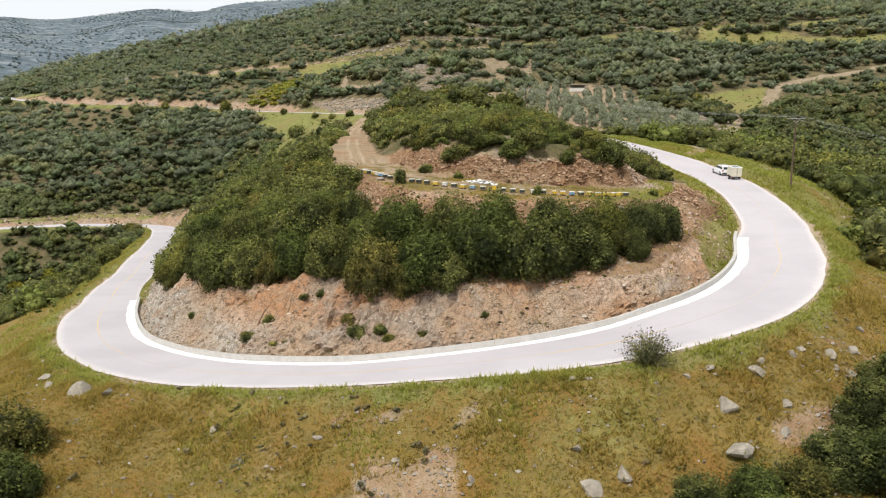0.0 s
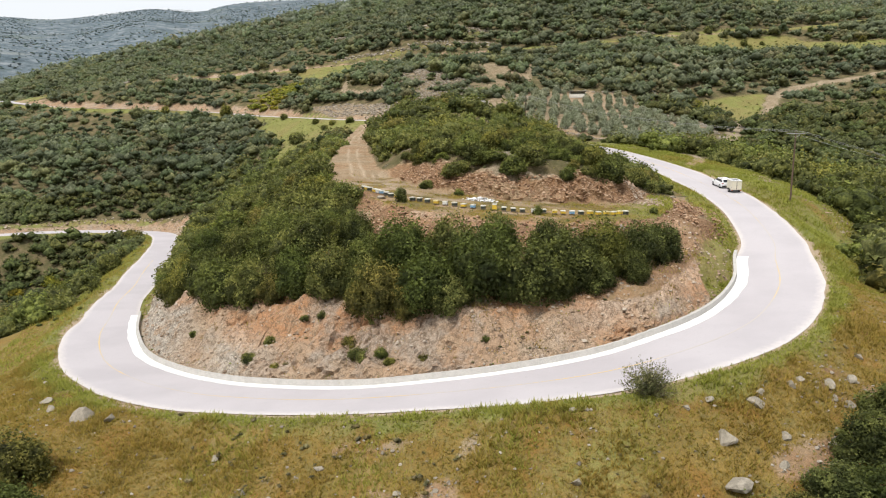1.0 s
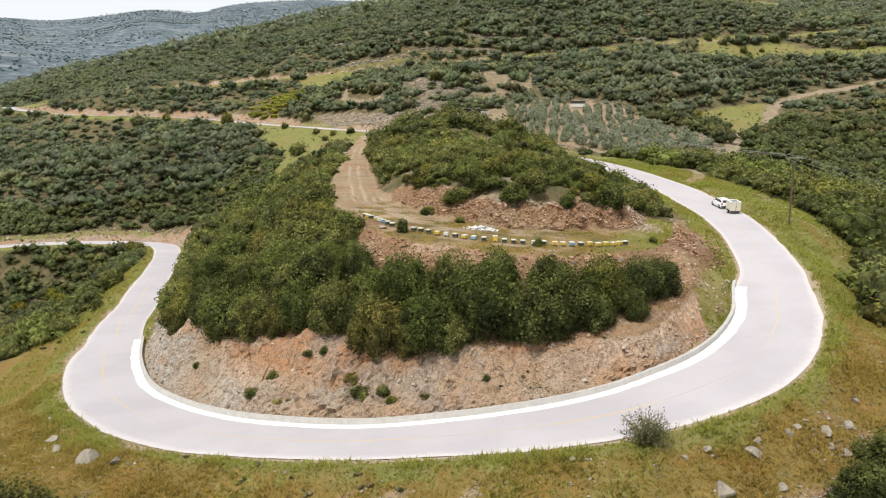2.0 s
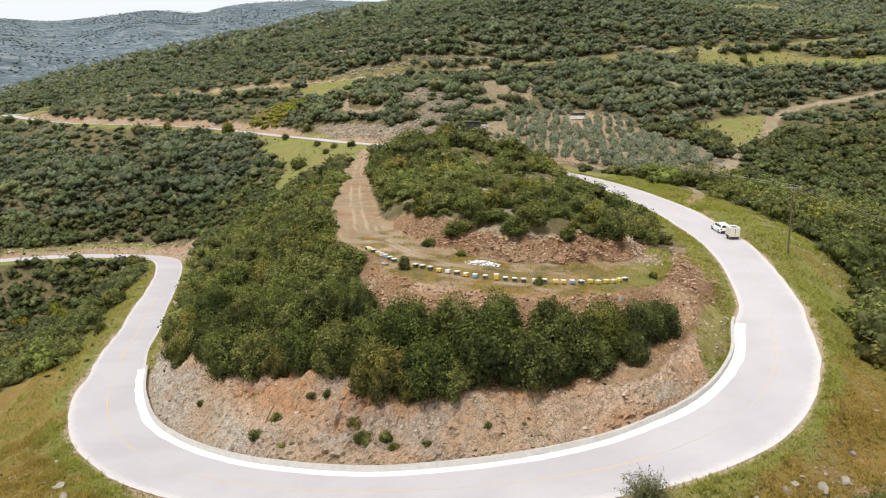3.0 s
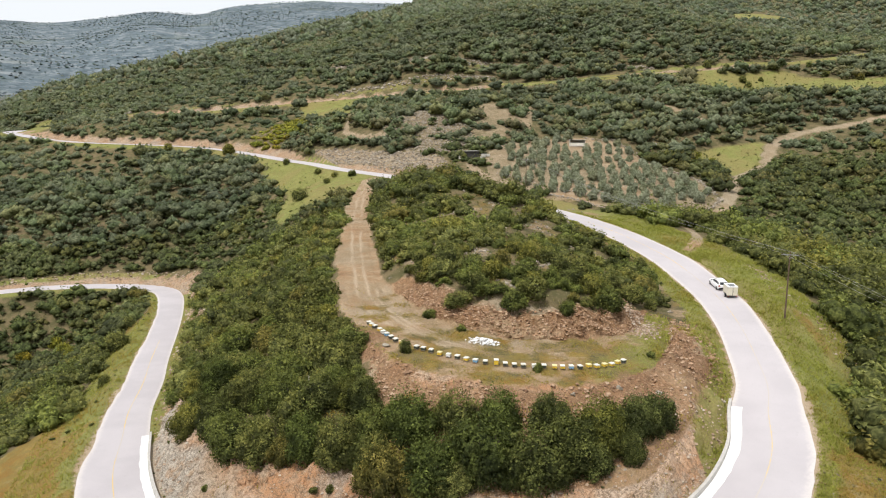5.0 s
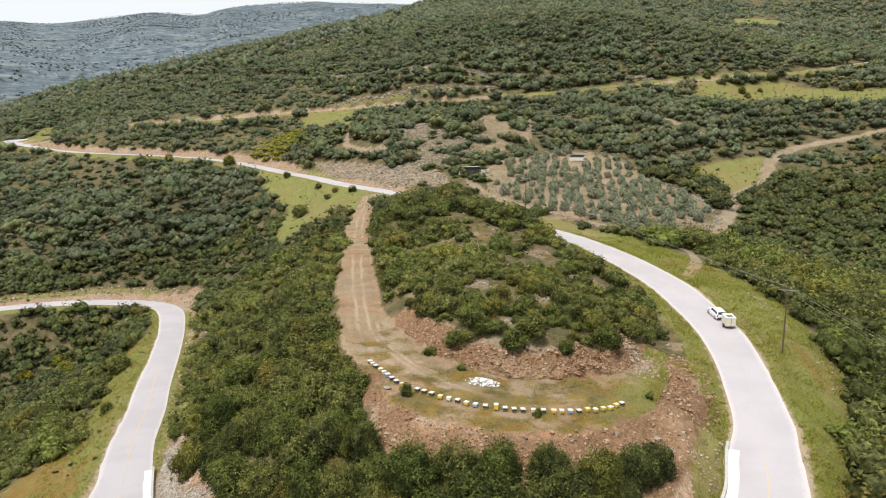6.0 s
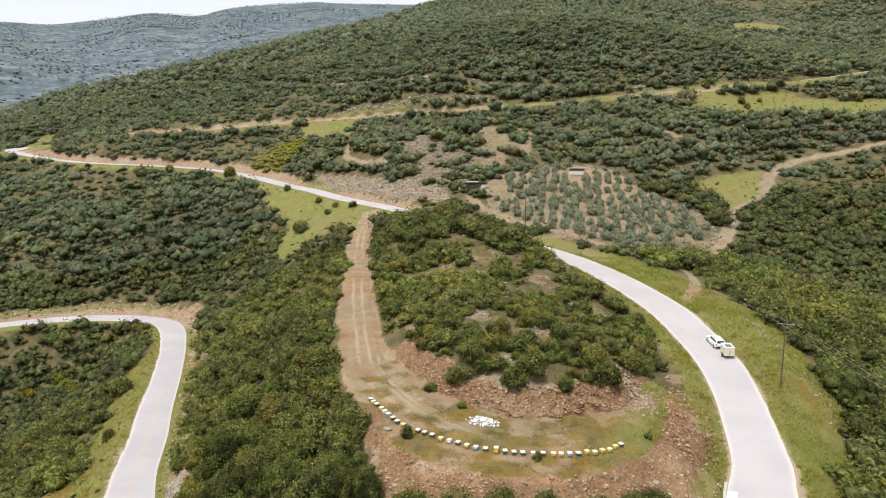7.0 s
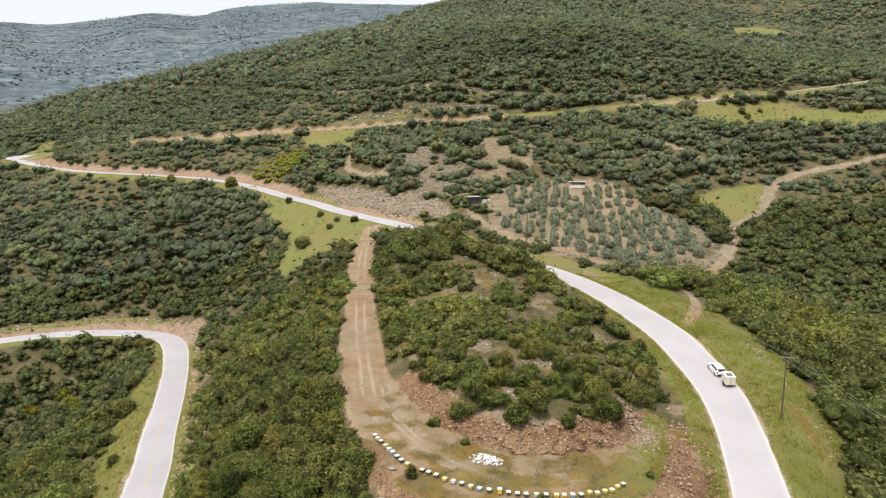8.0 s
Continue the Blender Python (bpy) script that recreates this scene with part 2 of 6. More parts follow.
DRY_WEED = leaf_material("withered_grey_brown_weeds", (0.11, 0.092, 0.05), (0.19, 0.16, 0.085), (0.27, 0.235, 0.15))
GRASS = leaf_material("grass_blades", (0.31, 0.21, 0.05), (0.285, 0.31, 0.06), (0.46, 0.385, 0.15), 0.0, 0.5)
BARK = plain("bark", (0.13, 0.10, 0.075), 0.95, vary=0.4, scale=6, bump=0.6)
STONE = plain("limestone", (0.36, 0.32, 0.255), 0.9, vary=0.4, scale=2.2, bump=0.7)
RUBBLE = plain("brown_rubble", (0.36, 0.265, 0.195), 0.95, vary=0.4, scale=1.1, bump=0.6)
CONCRETE = plain("kerb_concrete", (0.52, 0.50, 0.47), 0.85, vary=0.22, scale=1.6, bump=0.25)
WHITEWASH = plain("white_gutter_concrete", (0.78, 0.77, 0.76), 0.8, vary=0.08, scale=1.0, bump=0.15)


def line_material():
    n = Nodes("worn_yellow_paint", 0.8, 0.3)
    worn = n.span(n.math("ADD", n.noise(0.06, 3), n.math("MULTIPLY", n.noise(3.0, 5, 0.7), 0.35)), 0.60, 0.76)
    return n.paint(n.mix(worn, (0.64, 0.47, 0.19), (0.47, 0.43, 0.39)))


YELLOW_LINE = line_material()
# mountain scrub, its leaf colour blue-greyed with painted haze
HAZY_FAR_OAK = leaf_material("hazy_scrub_leaves", (0.122, 0.158, 0.178), (0.142, 0.178, 0.194), (0.158, 0.194, 0.207), uneven=0.3)
# ---------------------------------------------------------------- the lie of the land
# road centre line: x, y, z, half width
LOWER = [(-330.01, 60.21, -14.02, 3.17), (-265.14, 118.43, -11.94, 3.18), (-210.27, 160.63, -9.86, 3.19), (-165.38, 184.76, -8.38, 3.21), (-132.45, 200.72, -7.42, 3.24),
         (-115.4, 205.81, -7.11, 3.3), (-98.11, 206.34, -7.13, 3.34), (-85.63, 200.7, -6.77, 3.44), (-77.9, 189.21, -5.98, 3.38), (-69.95, 169.72, -4.8, 3.09),
         (-63.16, 149.35, -4.04, 2.99), (-56.66, 126.89, -3.57, 3.11), (-52.52, 113.89, -3.32, 3.18), (-48.67, 99.99, -2.68, 3.26)]
BEND = [(-44.55, 88.81, -2.11, 3.41), (-40.73, 78.39, -1.55, 3.87), (-35.12, 68.23, -1.09, 4.06), (-28.5, 60.95, -0.48, 4.32), (-21.68, 56.05, 0.16, 4.33),
        (-15.88, 53.42, 0.76, 4.08), (-10.06, 51.22, 1.5, 3.97), (-3.88, 49.24, 2.57, 3.94), (4.77, 48.22, 3.79, 4.27), (12.25, 48.75, 4.76, 4.64),
        (18.49, 50.32, 5.9, 4.62), (24.11, 53.87, 6.61, 4.4), (28.73, 59.11, 7.11, 4.06), (32.8, 65.46, 7.95, 3.86), (35.43, 72.07, 8.99, 3.75)]
CLIMB = [(38.26, 78.43, 9.78, 3.37), (40.26, 86.64, 11.06, 3.22), (42.64, 96.57, 11.88, 3.29), (44.38, 107.73, 12.79, 3.53), (44.47, 119.55, 14.08, 3.81),
         (43.28, 129.9, 15.49, 3.97), (40.65, 138.16, 16.85, 3.92), (37.15, 146.11, 18.21, 3.77), (32.48, 155.07, 19.53, 3.58), (26.27, 164.83, 20.71, 3.39),
         (18.17, 175.13, 21.86, 3.24), (6.13, 189.89, 23.56, 3.15), (-7.87, 206.08, 25.21, 3.09), (-19.4, 218.17, 26.26, 3.07), (-28.01, 227.62, 26.75, 3.07)]
UPPER = [(-37.71, 239.44, 27.27, 3.07), (-48.92, 256.22, 28.08, 3.08), (-63.71, 274.43, 28.92, 3.09), (-82.26, 299.92, 30.19, 3.09), (-99.45, 315.25, 31.67, 3.1),
         (-116.24, 323.97, 32.84, 3.1), (-133.94, 329.27, 33.6, 3.09), (-151.72, 334.41, 34.1, 3.09), (-170.58, 339.45, 34.58, 3.08), (-191.42, 348.58, 35.49, 3.06),
         (-212.14, 359.93, 37.09, 3.25), (-229.05, 372.09, 38.86, 3.75), (-239.22, 384.93, 40.16, 4.56), (-238.5, 398.54, 41.13, 4.58), (-224.72, 403.08, 42.62, 3.79)]
UPHILL = [(-200, 396, 45, 3.1), (-178, 383, 48, 3.1), (-148, 372, 49.3, 3.1), (-118, 367, 51, 3.1), (-85, 362, 53.5, 3.1), (-50, 350, 55.5, 3.1),
          (-15, 340, 58, 3.1), (18, 335, 60, 3.1), (59, 330, 63.5, 3.1), (95, 331, 66.5, 3.1), (118, 335, 68, 3.1),
          (145, 345, 71, 3.1), (190, 352, 76, 3.1), (260, 370, 86, 3.1)]
TRACK = [(-22.8, 212, 25.0, 2.4), (-22.8, 200, 23.2, 2.6), (-23.1, 190, 22.0, 2.6), (-21.2, 167, 20.6, 3.0), (-18.3, 140, 19.0, 3.2),
         (-15.4, 118, 17.7, 3.6), (-12.6, 101, 16.7, 3.8), (-10.4, 93, 16.0, 4.2)]
# the bee-keeper's terrace: outer rim and the foot of the bank behind it
RIM = [(-15.4, 101), (-13.4, 89), (-9.6, 79.4), (-6.2, 73.8), (-2.0, 70.4), (3.0, 68.9), (8.5, 68.7), (14.7, 69.6), (19.6, 71.6), (24.2, 76.4),
       (28.6, 84.8), (31.8, 95)]
FOOT = [(29.4, 98), (27.0, 91.5), (22.9, 86.6), (17.4, 83.9), (12.4, 82.9), (7.0, 82.7), (2.5, 85.2), (-1.2, 88.6), (-4.4, 94.2), (-7.4, 100.4)]
# spot heights of the open ground
SPOT_NEAR = [(-28.7, 45, 0.0), (-29, 50, 0.3), (25, 39.7, 2.6), (27.7, 47.5, 5.4), (36.5, 54, 6.8), (3, 40, 2.3), (-19, 45, -0.1), (-8, 41, 1.0),
             (20, 42.3, 4.0), (17, 37.4, 1.7), (-43.5, 66, -2.4), (-58, 99, -4.9), (0, 20, -5), (-50, 20, -9), (45, 25, -1), (0, -40, -22), (-90, 0, -22),
             (90, 0, -8), (0, -300, -70), (60, 70, 4.5), (70, 50, 3)]
SPOT_SPUR = [(0, 62, 8.4), (-10, 66, 9.2), (12, 62, 9.2), (22, 67, 10.3), (-22, 78, 7.6), (-21.4, 92.7, 10.6), (0, 69, 13.0), (14, 69.5, 12.8), (-32, 108, 9.6),
             (-21, 107.4, 14.8), (-33, 143, 12.5), (3, 89, 18.4), (12, 88, 18.4), (-3, 97, 19), (-1.7, 108.6, 21.0), (7.6, 99, 20.2), (20, 102, 18.6),
             (22, 93.5, 17), (31, 98, 13.2), (5, 129, 23), (11.3, 125.5, 22.8), (26.8, 128.6, 17.8), (22.8, 144.7, 22), (3.4, 140, 24.2), (-10.8, 139, 22.2), (1, 154.6, 26.7), (14.5, 153, 25.3),
             (8, 162, 26.8), (-13.4, 160, 24.2), (-1.6, 184, 28.0), (-10.7, 182, 25.8), (-44, 180, 13.5), (-44, 208, 19.0), (-58, 190, 5.5)]
SPOT_LEFT = [(-134, 227, -3.0), (-91, 219, -2.4), (-156, 256, 9.5), (-109, 240, 6), (-162, 306, 21.5), (-74, 226, 6.5), (-110, 180, -19), (-90, 139, -18),
             (-72, 145, -9), (-31, 252, 31.5), (-21, 286, 46.5), (-47, 307, 46), (-2, 260, 41), (-95, 330, 38), (-140, 350, 42), (-220, 250, -4),
             (-300, 300, 2), (-200, 120, -35), (-300, 0, -60), (-290, 420, 28), (-60, 250, 20), (-100, 280, 21), (-180, 320, 25)]
SPOT_RIGHT = [(105, 191, 19), (97, 153, 11), (68, 108, 8.6), (121, 239, 34), (154, 255, 43), (172, 320, 63.5), (83, 259, 45), (64.5, 293, 53), (57.5, 99, 10.8), (49.4, 97, 12.7), (52.6, 110, 13.5), (53, 124, 14.9), (50.5, 143, 17.0), (45, 156, 18.6),
              (56, 86.5, 5.6), (21, 277, 48), (138, 308, 55.5), (88.5, 198, 23.5), (47, 244, 35), (64, 176, 19), (77, 232, 31), (8, 220, 30.5),
              (54.5, 133, 15.4), (140, 130, 20), (220, 200, 48), (300, 300, 85), (200, 60, 20), (35, 195, 25.5)]
SPOT_FAR = [(-180, 500, 77), (-140, 574, 106), (-76, 579, 120), (-267, 501, 59), (4, 394, 85), (78, 387, 88), (147, 397, 93), (408, 698, 146), (297, 683, 149),
            (95, 470, 120), (-27, 386, 78), (200, 1000, 240), (500, 1000, 240), (700, 700, 190), (600, 300, 150), (-310, 480, 46), (-150, 440, 66), (-420, 380, -10),
            (-520, 480, -20), (-600, 300, -40), (-54, 359, 58), (-121, 435, 70), (-12, 600, 136), (262, 492, 100), (-8, 364, 75.5), (141, 300, 56.5), (-21, 273, 44),
            (73, 358, 75.5), (-156, 529, 89), (-540, 640, 15), (-317, 690, 98.5), (-439, 693, 66), (-418, 701, 76), (-393, 710, 85), (-367, 717, 93), (-340, 741, 99),
            (-310, 763, 106), (-268, 768, 120), (-238, 774, 130), (-211, 789, 139), (-183, 808, 150), (-152, 853, 165), (-104, 916, 184), (-37, 1082, 236)]


# how far off the hill's crest lies, by bearing
CREST_BEARING = [-0.634, -0.596, -0.554, -0.512, -0.459, -0.406, -0.349, -0.308, -0.267, -0.227, -0.178, -0.114, -0.034, 0.02, 0.3]
CREST_RANGE = [693, 701, 710, 717, 741, 763, 768, 774, 789, 808, 853, 916, 1082, 1200, 1600]
CREST_HEIGHT = [66, 76, 85, 93, 99, 106, 120, 130, 139, 150, 165, 184, 236, 290, 420]


def lattice(ix, iy, seed):
    h = (ix.astype(np.int64) * 374761393 + iy.astype(np.int64) * 668265263 + seed * 974711) & 0x7FFFFFFF
    h = ((h ^ (h >> 13)) * 1274126177) & 0x7FFFFFFF
    return ((h ^ (h >> 16)) & 0xFFFF) / 65535.0


def value_noise(x, y, size, seed=0):
    x, y = np.asarray(x, float) / size, np.asarray(y, float) / size
    ix, iy = np.floor(x), np.floor(y)
    fx, fy = x - ix, y - iy
    fx, fy = fx * fx * (3 - 2 * fx), fy * fy * (3 - 2 * fy)
    a, b = lattice(ix, iy, seed), lattice(ix + 1, iy, seed)
    c, d = lattice(ix, iy + 1, seed), lattice(ix + 1, iy + 1, seed)
    return (a * (1 - fx) + b * fx) * (1 - fy) + (c * (1 - fx) + d * fx) * fy


def fractal(x, y, size, octaves=4, seed=0):
    """Noise about 0, within about -1 to 1."""
    total, gain = 0, 1.0
    for k in range(octaves):
        total = total + gain * (2 * value_noise(x, y, size / 2 ** k, seed + 17 * k) - 1)
        gain *= 0.5
    return total


def blocks(a, b, wide, high, seed):
    """One random value for each irregular block of a broken face, and how near its joint lies."""
    a, b = np.asarray(a, float) / wide, np.asarray(b, float) / high
    ia, ib = np.floor(a), np.floor(b)
    first, second, value = np.full(a.shape, 9.0), np.full(a.shape, 9.0), np.zeros(a.shape)
    for i in (-1, 0, 1):
        for j in (-1, 0, 1):
            ca, cb = ia + i, ib + j
            d = np.hypot(ca + 0.1 + 0.8 * lattice(ca, cb, seed) - a, cb + 0.1 + 0.8 * lattice(ca, cb, seed + 1) - b)
            nearer = d < first
            second = np.where(nearer, first, np.minimum(second, d))
            value = np.where(nearer, lattice(ca, cb, seed + 2), value)
            first = np.minimum(first, d)
    return value, second - first


def smooth(a, b, v):
    k = np.clip((np.asarray(v, float) - a) / (b - a), 0, 1)
    return k * k * (3 - 2 * k)


def spline(points, step):
    """Catmull-Rom through the points, sampled about every step metres."""
    p = np.array(points, float)
    p = np.vstack([2 * p[0] - p[1], p, 2 * p[-1] - p[-2]])
    out = []
    for a, b, c, d in zip(p[:-3], p[1:-2], p[2:-1], p[3:]):
        n = max(2, int(np.hypot(*(c - b)[:2]) / step))
        for k in np.arange(n) / n:
            out.append(0.5 * (2 * b + (c - a) * k + (2 * a - 5 * b + 4 * c - d) * k * k + (3 * b - a - 3 * c + d) * k ** 3))
    return np.array(out + [p[-2]])


def along(line, x, y, reach):
    """Signed distance from a sampled line (left of its way: plus) and its z and half width there; far off: a large distance."""
    x, y = np.asarray(x, float), np.asarray(y, float)
    best = np.full(x.shape, 1e6)
    side, z, half, at = np.ones(x.shape), np.zeros(x.shape), np.zeros(x.shape), np.zeros(x.shape)
    lo, hi = line[:, :2].min(0) - reach, line[:, :2].max(0) + reach
    near = np.nonzero((x > lo[0]) & (x < hi[0]) & (y > lo[1]) & (y < hi[1]))[0]
    for i, (a, b) in enumerate(zip(line[:-1], line[1:])):
        sub = near[(np.abs(x[near] - a[0]) < reach + 8) & (np.abs(y[near] - a[1]) < reach + 8)]
        if not len(sub):
            continue
        d = b[:2] - a[:2]
        px, py = x[sub] - a[0], y[sub] - a[1]
        k = np.clip((px * d[0] + py * d[1]) / (d @ d), 0, 1)
        qx, qy = px - k * d[0], py - k * d[1]
        r = np.hypot(qx, qy)
        m = r < best[sub]
        s = sub[m]
        best[s] = r[m]
        side[s] = np.sign(d[0] * qy[m] - d[1] * qx[m] + 1e-9)
        z[s] = a[2] + (b[2] - a[2]) * k[m]
        half[s] = a[3] + (b[3] - a[3]) * k[m]
        at[s] = i + k[m]
    return best, side, z, half, at


def inside(poly, x, y):
    x, y = np.asarray(x, float), np.asarray(y, float)
    hit = np.zeros(x.shape, bool)
    for (x0, y0), (x1, y1) in zip(poly, poly[1:] + poly[:1]):
        if y0 != y1:
            hit ^= ((y0 > y) != (y1 > y)) & (x < (x1 - x0) * (y - y0) / (y1 - y0) + x0)
    return hit


def off_poly(poly, x, y):
    """Distance to a polygon, negative within."""
    x, y = np.asarray(x, float), np.asarray(y, float)
    best = np.full(x.shape, 1e6)
    for (x0, y0), (x1, y1) in zip(poly, poly[1:] + poly[:1]):
        dx, dy = x1 - x0, y1 - y0
        k = np.clip(((x - x0) * dx + (y - y0) * dy) / (dx * dx + dy * dy + 1e-9), 0, 1)
        best = np.minimum(best, np.hypot(x - x0 - k * dx, y - y0 - k * dy))
    return np.where(inside(poly, x, y), -best, best)


ROAD = spline(LOWER + BEND + CLIMB + UPPER + UPHILL, 1.5)
LANE = spline(TRACK, 2.0)
TERRACE = RIM + FOOT
# cross fall: the bend is banked towards its inside
i_bend = [int(np.argmin(np.hypot(ROAD[:, 0] - x, ROAD[:, 1] - y))) for x, y in ((-48.9, 103.3), (-35, 69.6), (34.2, 68.6), (41.6, 91.5))]
FALL = np.interp(np.arange(len(ROAD)), [0, *i_bend, len(ROAD)], [0.0, 0.02, 0.09, 0.09, 0.02, 0.0])

spots = SPOT_NEAR + SPOT_SPUR + SPOT_LEFT + SPOT_RIGHT + SPOT_FAR + [p[:3] for p in LOWER + UPPER[::2] + UPHILL + CLIMB[3:] + TRACK[:6:2]]
SPOT = np.array(spots, float)


def kernel(r2):
    return r2 * np.log(r2 + 1e-6)


def fit_land():
    n = len(SPOT)
    xy = SPOT[:, :2] / 100
    k = kernel(((xy[:, None] - xy[None]) ** 2).sum(-1)) + 0.0006 * np.eye(n)
    q = np.hstack([np.ones((n, 1)), xy])
    a = np.block([[k, q], [q.T, np.zeros((3, 3))]])
    return np.linalg.solve(a, np.r_[SPOT[:, 2], 0, 0, 0])


WEIGHTS = fit_land()


def open_land(x, y):
    """The hillside before the roads were cut, with the far mountain beyond its crest."""
    x, y = np.asarray(x, float), np.asarray(y, float)
    cx, cy = np.clip(x, -700, 900), np.clip(y, -400, 1200)
    px, py = cx / 100, cy / 100
    z = WEIGHTS[-3] + WEIGHTS[-2] * px + WEIGHTS[-1] * py
    for (sx, sy, _), w in zip(SPOT / 100, WEIGHTS):
        z = z + w * kernel((px - sx) ** 2 + (py - sy) ** 2)
    far = np.hypot(x, y)
    bearing = np.where(y > 1, x / np.maximum(y, 1), np.where(x > 0, 2, -2))
    crest = np.interp(bearing, CREST_BEARING, CREST_RANGE)
    ridge = np.interp(bearing, [-0.8, -0.621, -0.565, -0.53, -0.503, -0.455, -0.407, -0.375, -0.338, -0.304, -0.264, -0.224, -0.186],
                      [440, 438, 439, 446, 460, 486, 506, 508, 506, 536, 556, 568, 575])
    mount = 30 + (ridge - 30) * np.clip((far - 700) / 2300, 0, 1) ** 1.12
    mount = np.where(far < 3000, mount, ridge - 0.25 * (far - 3000))
    mount = mount + fractal(x, y, 420, 5, 5) * 20 * smooth(900, 1500, far) * smooth(2900, 2100, far)
    top = np.interp(bearing, CREST_BEARING, CREST_HEIGHT)
    z = np.where((y > 500) & (bearing < 0.25), np.minimum(z, top + 0.08 * np.minimum(y - crest, 0) - 0.12 * np.maximum(y - crest, 0) + 12 * smooth(0, -90, y - crest)), z)
    w = smooth(10, 150, y - crest) * (y > 1)
    w = np.maximum(w, smooth(650, 1400, far) * (y < 500))
    z = z * (1 - w) + np.where(y > 300, mount, np.minimum(mount, 20 + 0.05 * far)) * w
    return z


def cut_and_fill(z, level, gap, cut, fill):
    return np.clip(z, level - fill * gap, level + cut * gap)


def terrace_level(x, y):
    return 14.5 - 0.06 * x + 0.04 * (y - 78)


def land(x, y, rough=True):
    """Height of the ground, and what lies there: the distance from the road and its side, the cut faces, the terrace."""
    x, y = np.asarray(x, float).ravel(), np.asarray(y, float).ravel()
    z = open_land(x, y)
    if rough:
        z = z + fractal(x, y, 30, 3, 2) * 0.5 + fractal(x, y, 4.0, 3, 3) * 0.16
        z = z + fractal(x, y, 90, 3, 8) * 2.0 * smooth(180, 320, np.hypot(x, y))
    info = {"cut": np.zeros(x.shape)}
    # dirt lane
    r, side, lz, half, _ = along(LANE, x, y, 26)
    gap = np.maximum(0, r - half)
    z1 = np.where(r < 26, cut_and_fill(z, lz, gap, 0.8, 0.9), z)
    info["lane"] = r - half
    # terrace
    gap = np.maximum(0, off_poly(TERRACE, x, y))
    info["terrace"] = off_poly(TERRACE, x, y)
    z2 = np.where(gap < 22, cut_and_fill(z1, terrace_level(x, y), gap, 0.82, 0.75), z1)
    info["cut"] = np.maximum(info["cut"], smooth(0.15, 0.6, np.abs(z2 - z1)) * (gap > 0) * (gap < 22))
    # road
    r, side, rz, half, at = along(ROAD, x, y, 30)
    fall = np.interp(at, np.arange(len(ROAD)), FALL)
    level = rz - fall * np.clip(side * r, -half, half)
    inner = (side > 0)
    gap = np.maximum(0, r - half - np.where(inner, 1.0, 1.6))
    bend = smooth(0.03, 0.07, fall)
    steep = 1.0 - 0.1 * bend
    z3 = np.where(r < 30, cut_and_fill(z2, level - 0.03, gap, steep, 0.62), z2)
    grassed = (side < 0) & (x > 25) & (y > 60) & (y < 200)
    info["cut"] = np.maximum(info["cut"], smooth(0.15, 0.7, z2 - z3) * (r < 30) * ~grassed)
    info["road"], info["side"], info["half"], info["bend"], info["at"] = r - half, side, half, bend * (r < 30), at
    if rough:
        face = info["cut"]
        crag = np.abs(fractal(x, y, 3.4, 3, 11)) * 0.95 + fractal(x, y, 1.1, 2, 12) * 0.2
        z3 = z3 + face * (crag - 0.42) * smooth(0.8, 2.6, r - half)
        keep = (r - half > 0.1) & (info["terrace"] > 0)
        z3 = z3 + keep * fractal(x, y, 1.3, 2, 13) * 0.07 * smooth(0.1, 1.5, r - half)
        z3 = np.where(info["terrace"] <= 0, z3 + fractal(x, y, 2.2, 2, 14) * 0.06, z3)
    # the road's own bed lies a hand under its surface
    z3 = np.where(r < half + 0.35, np.minimum(z3, level - 0.12), z3)
    return z3, info


def ground_at(x, y):
    return float(land([x], [y])[0][0])

# ---------------------------------------------------------------- building helpers
def mesh_of(name, verts, faces, material, smooth_faces=False):
    me = bpy.data.meshes.new(name)
    verts, faces = np.asarray(verts, np.float32), np.asarray(faces, np.int32)
    n, k = faces.shape
    me.vertices.add(len(verts))
    me.vertices.foreach_set("co", verts.ravel())
    me.loops.add(n * k)
    me.loops.foreach_set("vertex_index", faces.ravel())
    me.polygons.add(n)
    me.polygons.foreach_set("loop_start", np.arange(n, dtype=np.int32) * k)
    me.polygons.foreach_set("loop_total", np.full(n, k, np.int32))
    me.polygons.foreach_set("use_smooth", np.full(n, smooth_faces))
    me.materials.append(material)
    me.update(calc_edges=True)
    return me


def float_layer(me, name, values):
    me.attributes.new(name, "FLOAT", "POINT").data.foreach_set("value", np.asarray(values, np.float32).ravel())


def part(name, bm, material, parent, label=""):
    me = bpy.data.meshes.new(name)
    bm.to_mesh(me)
    bm.free()
    me.materials.append(material)
    ob = new(name, me)
    ob.parent = parent
    return tagged(ob, label)


def box(bm, lo, hi, bevel=0.0, turn=None):
    """A bevelled box between two corners."""
    made = bmesh.ops.create_cube(bm, size=1)["verts"]
    size = [b - a for a, b in zip(lo, hi)]
    mid = [(a + b) / 2 for a, b in zip(lo, hi)]
    for v in made:
        v.co = Vector([c * s + m for c, s, m in zip(v.co, size, mid)])
    if bevel:
        edges = list({e for v in made for e in v.link_edges})
        made = bmesh.ops.bevel(bm, geom=edges, offset=bevel, segments=2, affect="EDGES", clamp_overlap=True)["verts"]
    if turn is not None:
        bmesh.ops.transform(bm, matrix=turn, verts=[v for v in bm.verts if v in set(made)])
    return bm


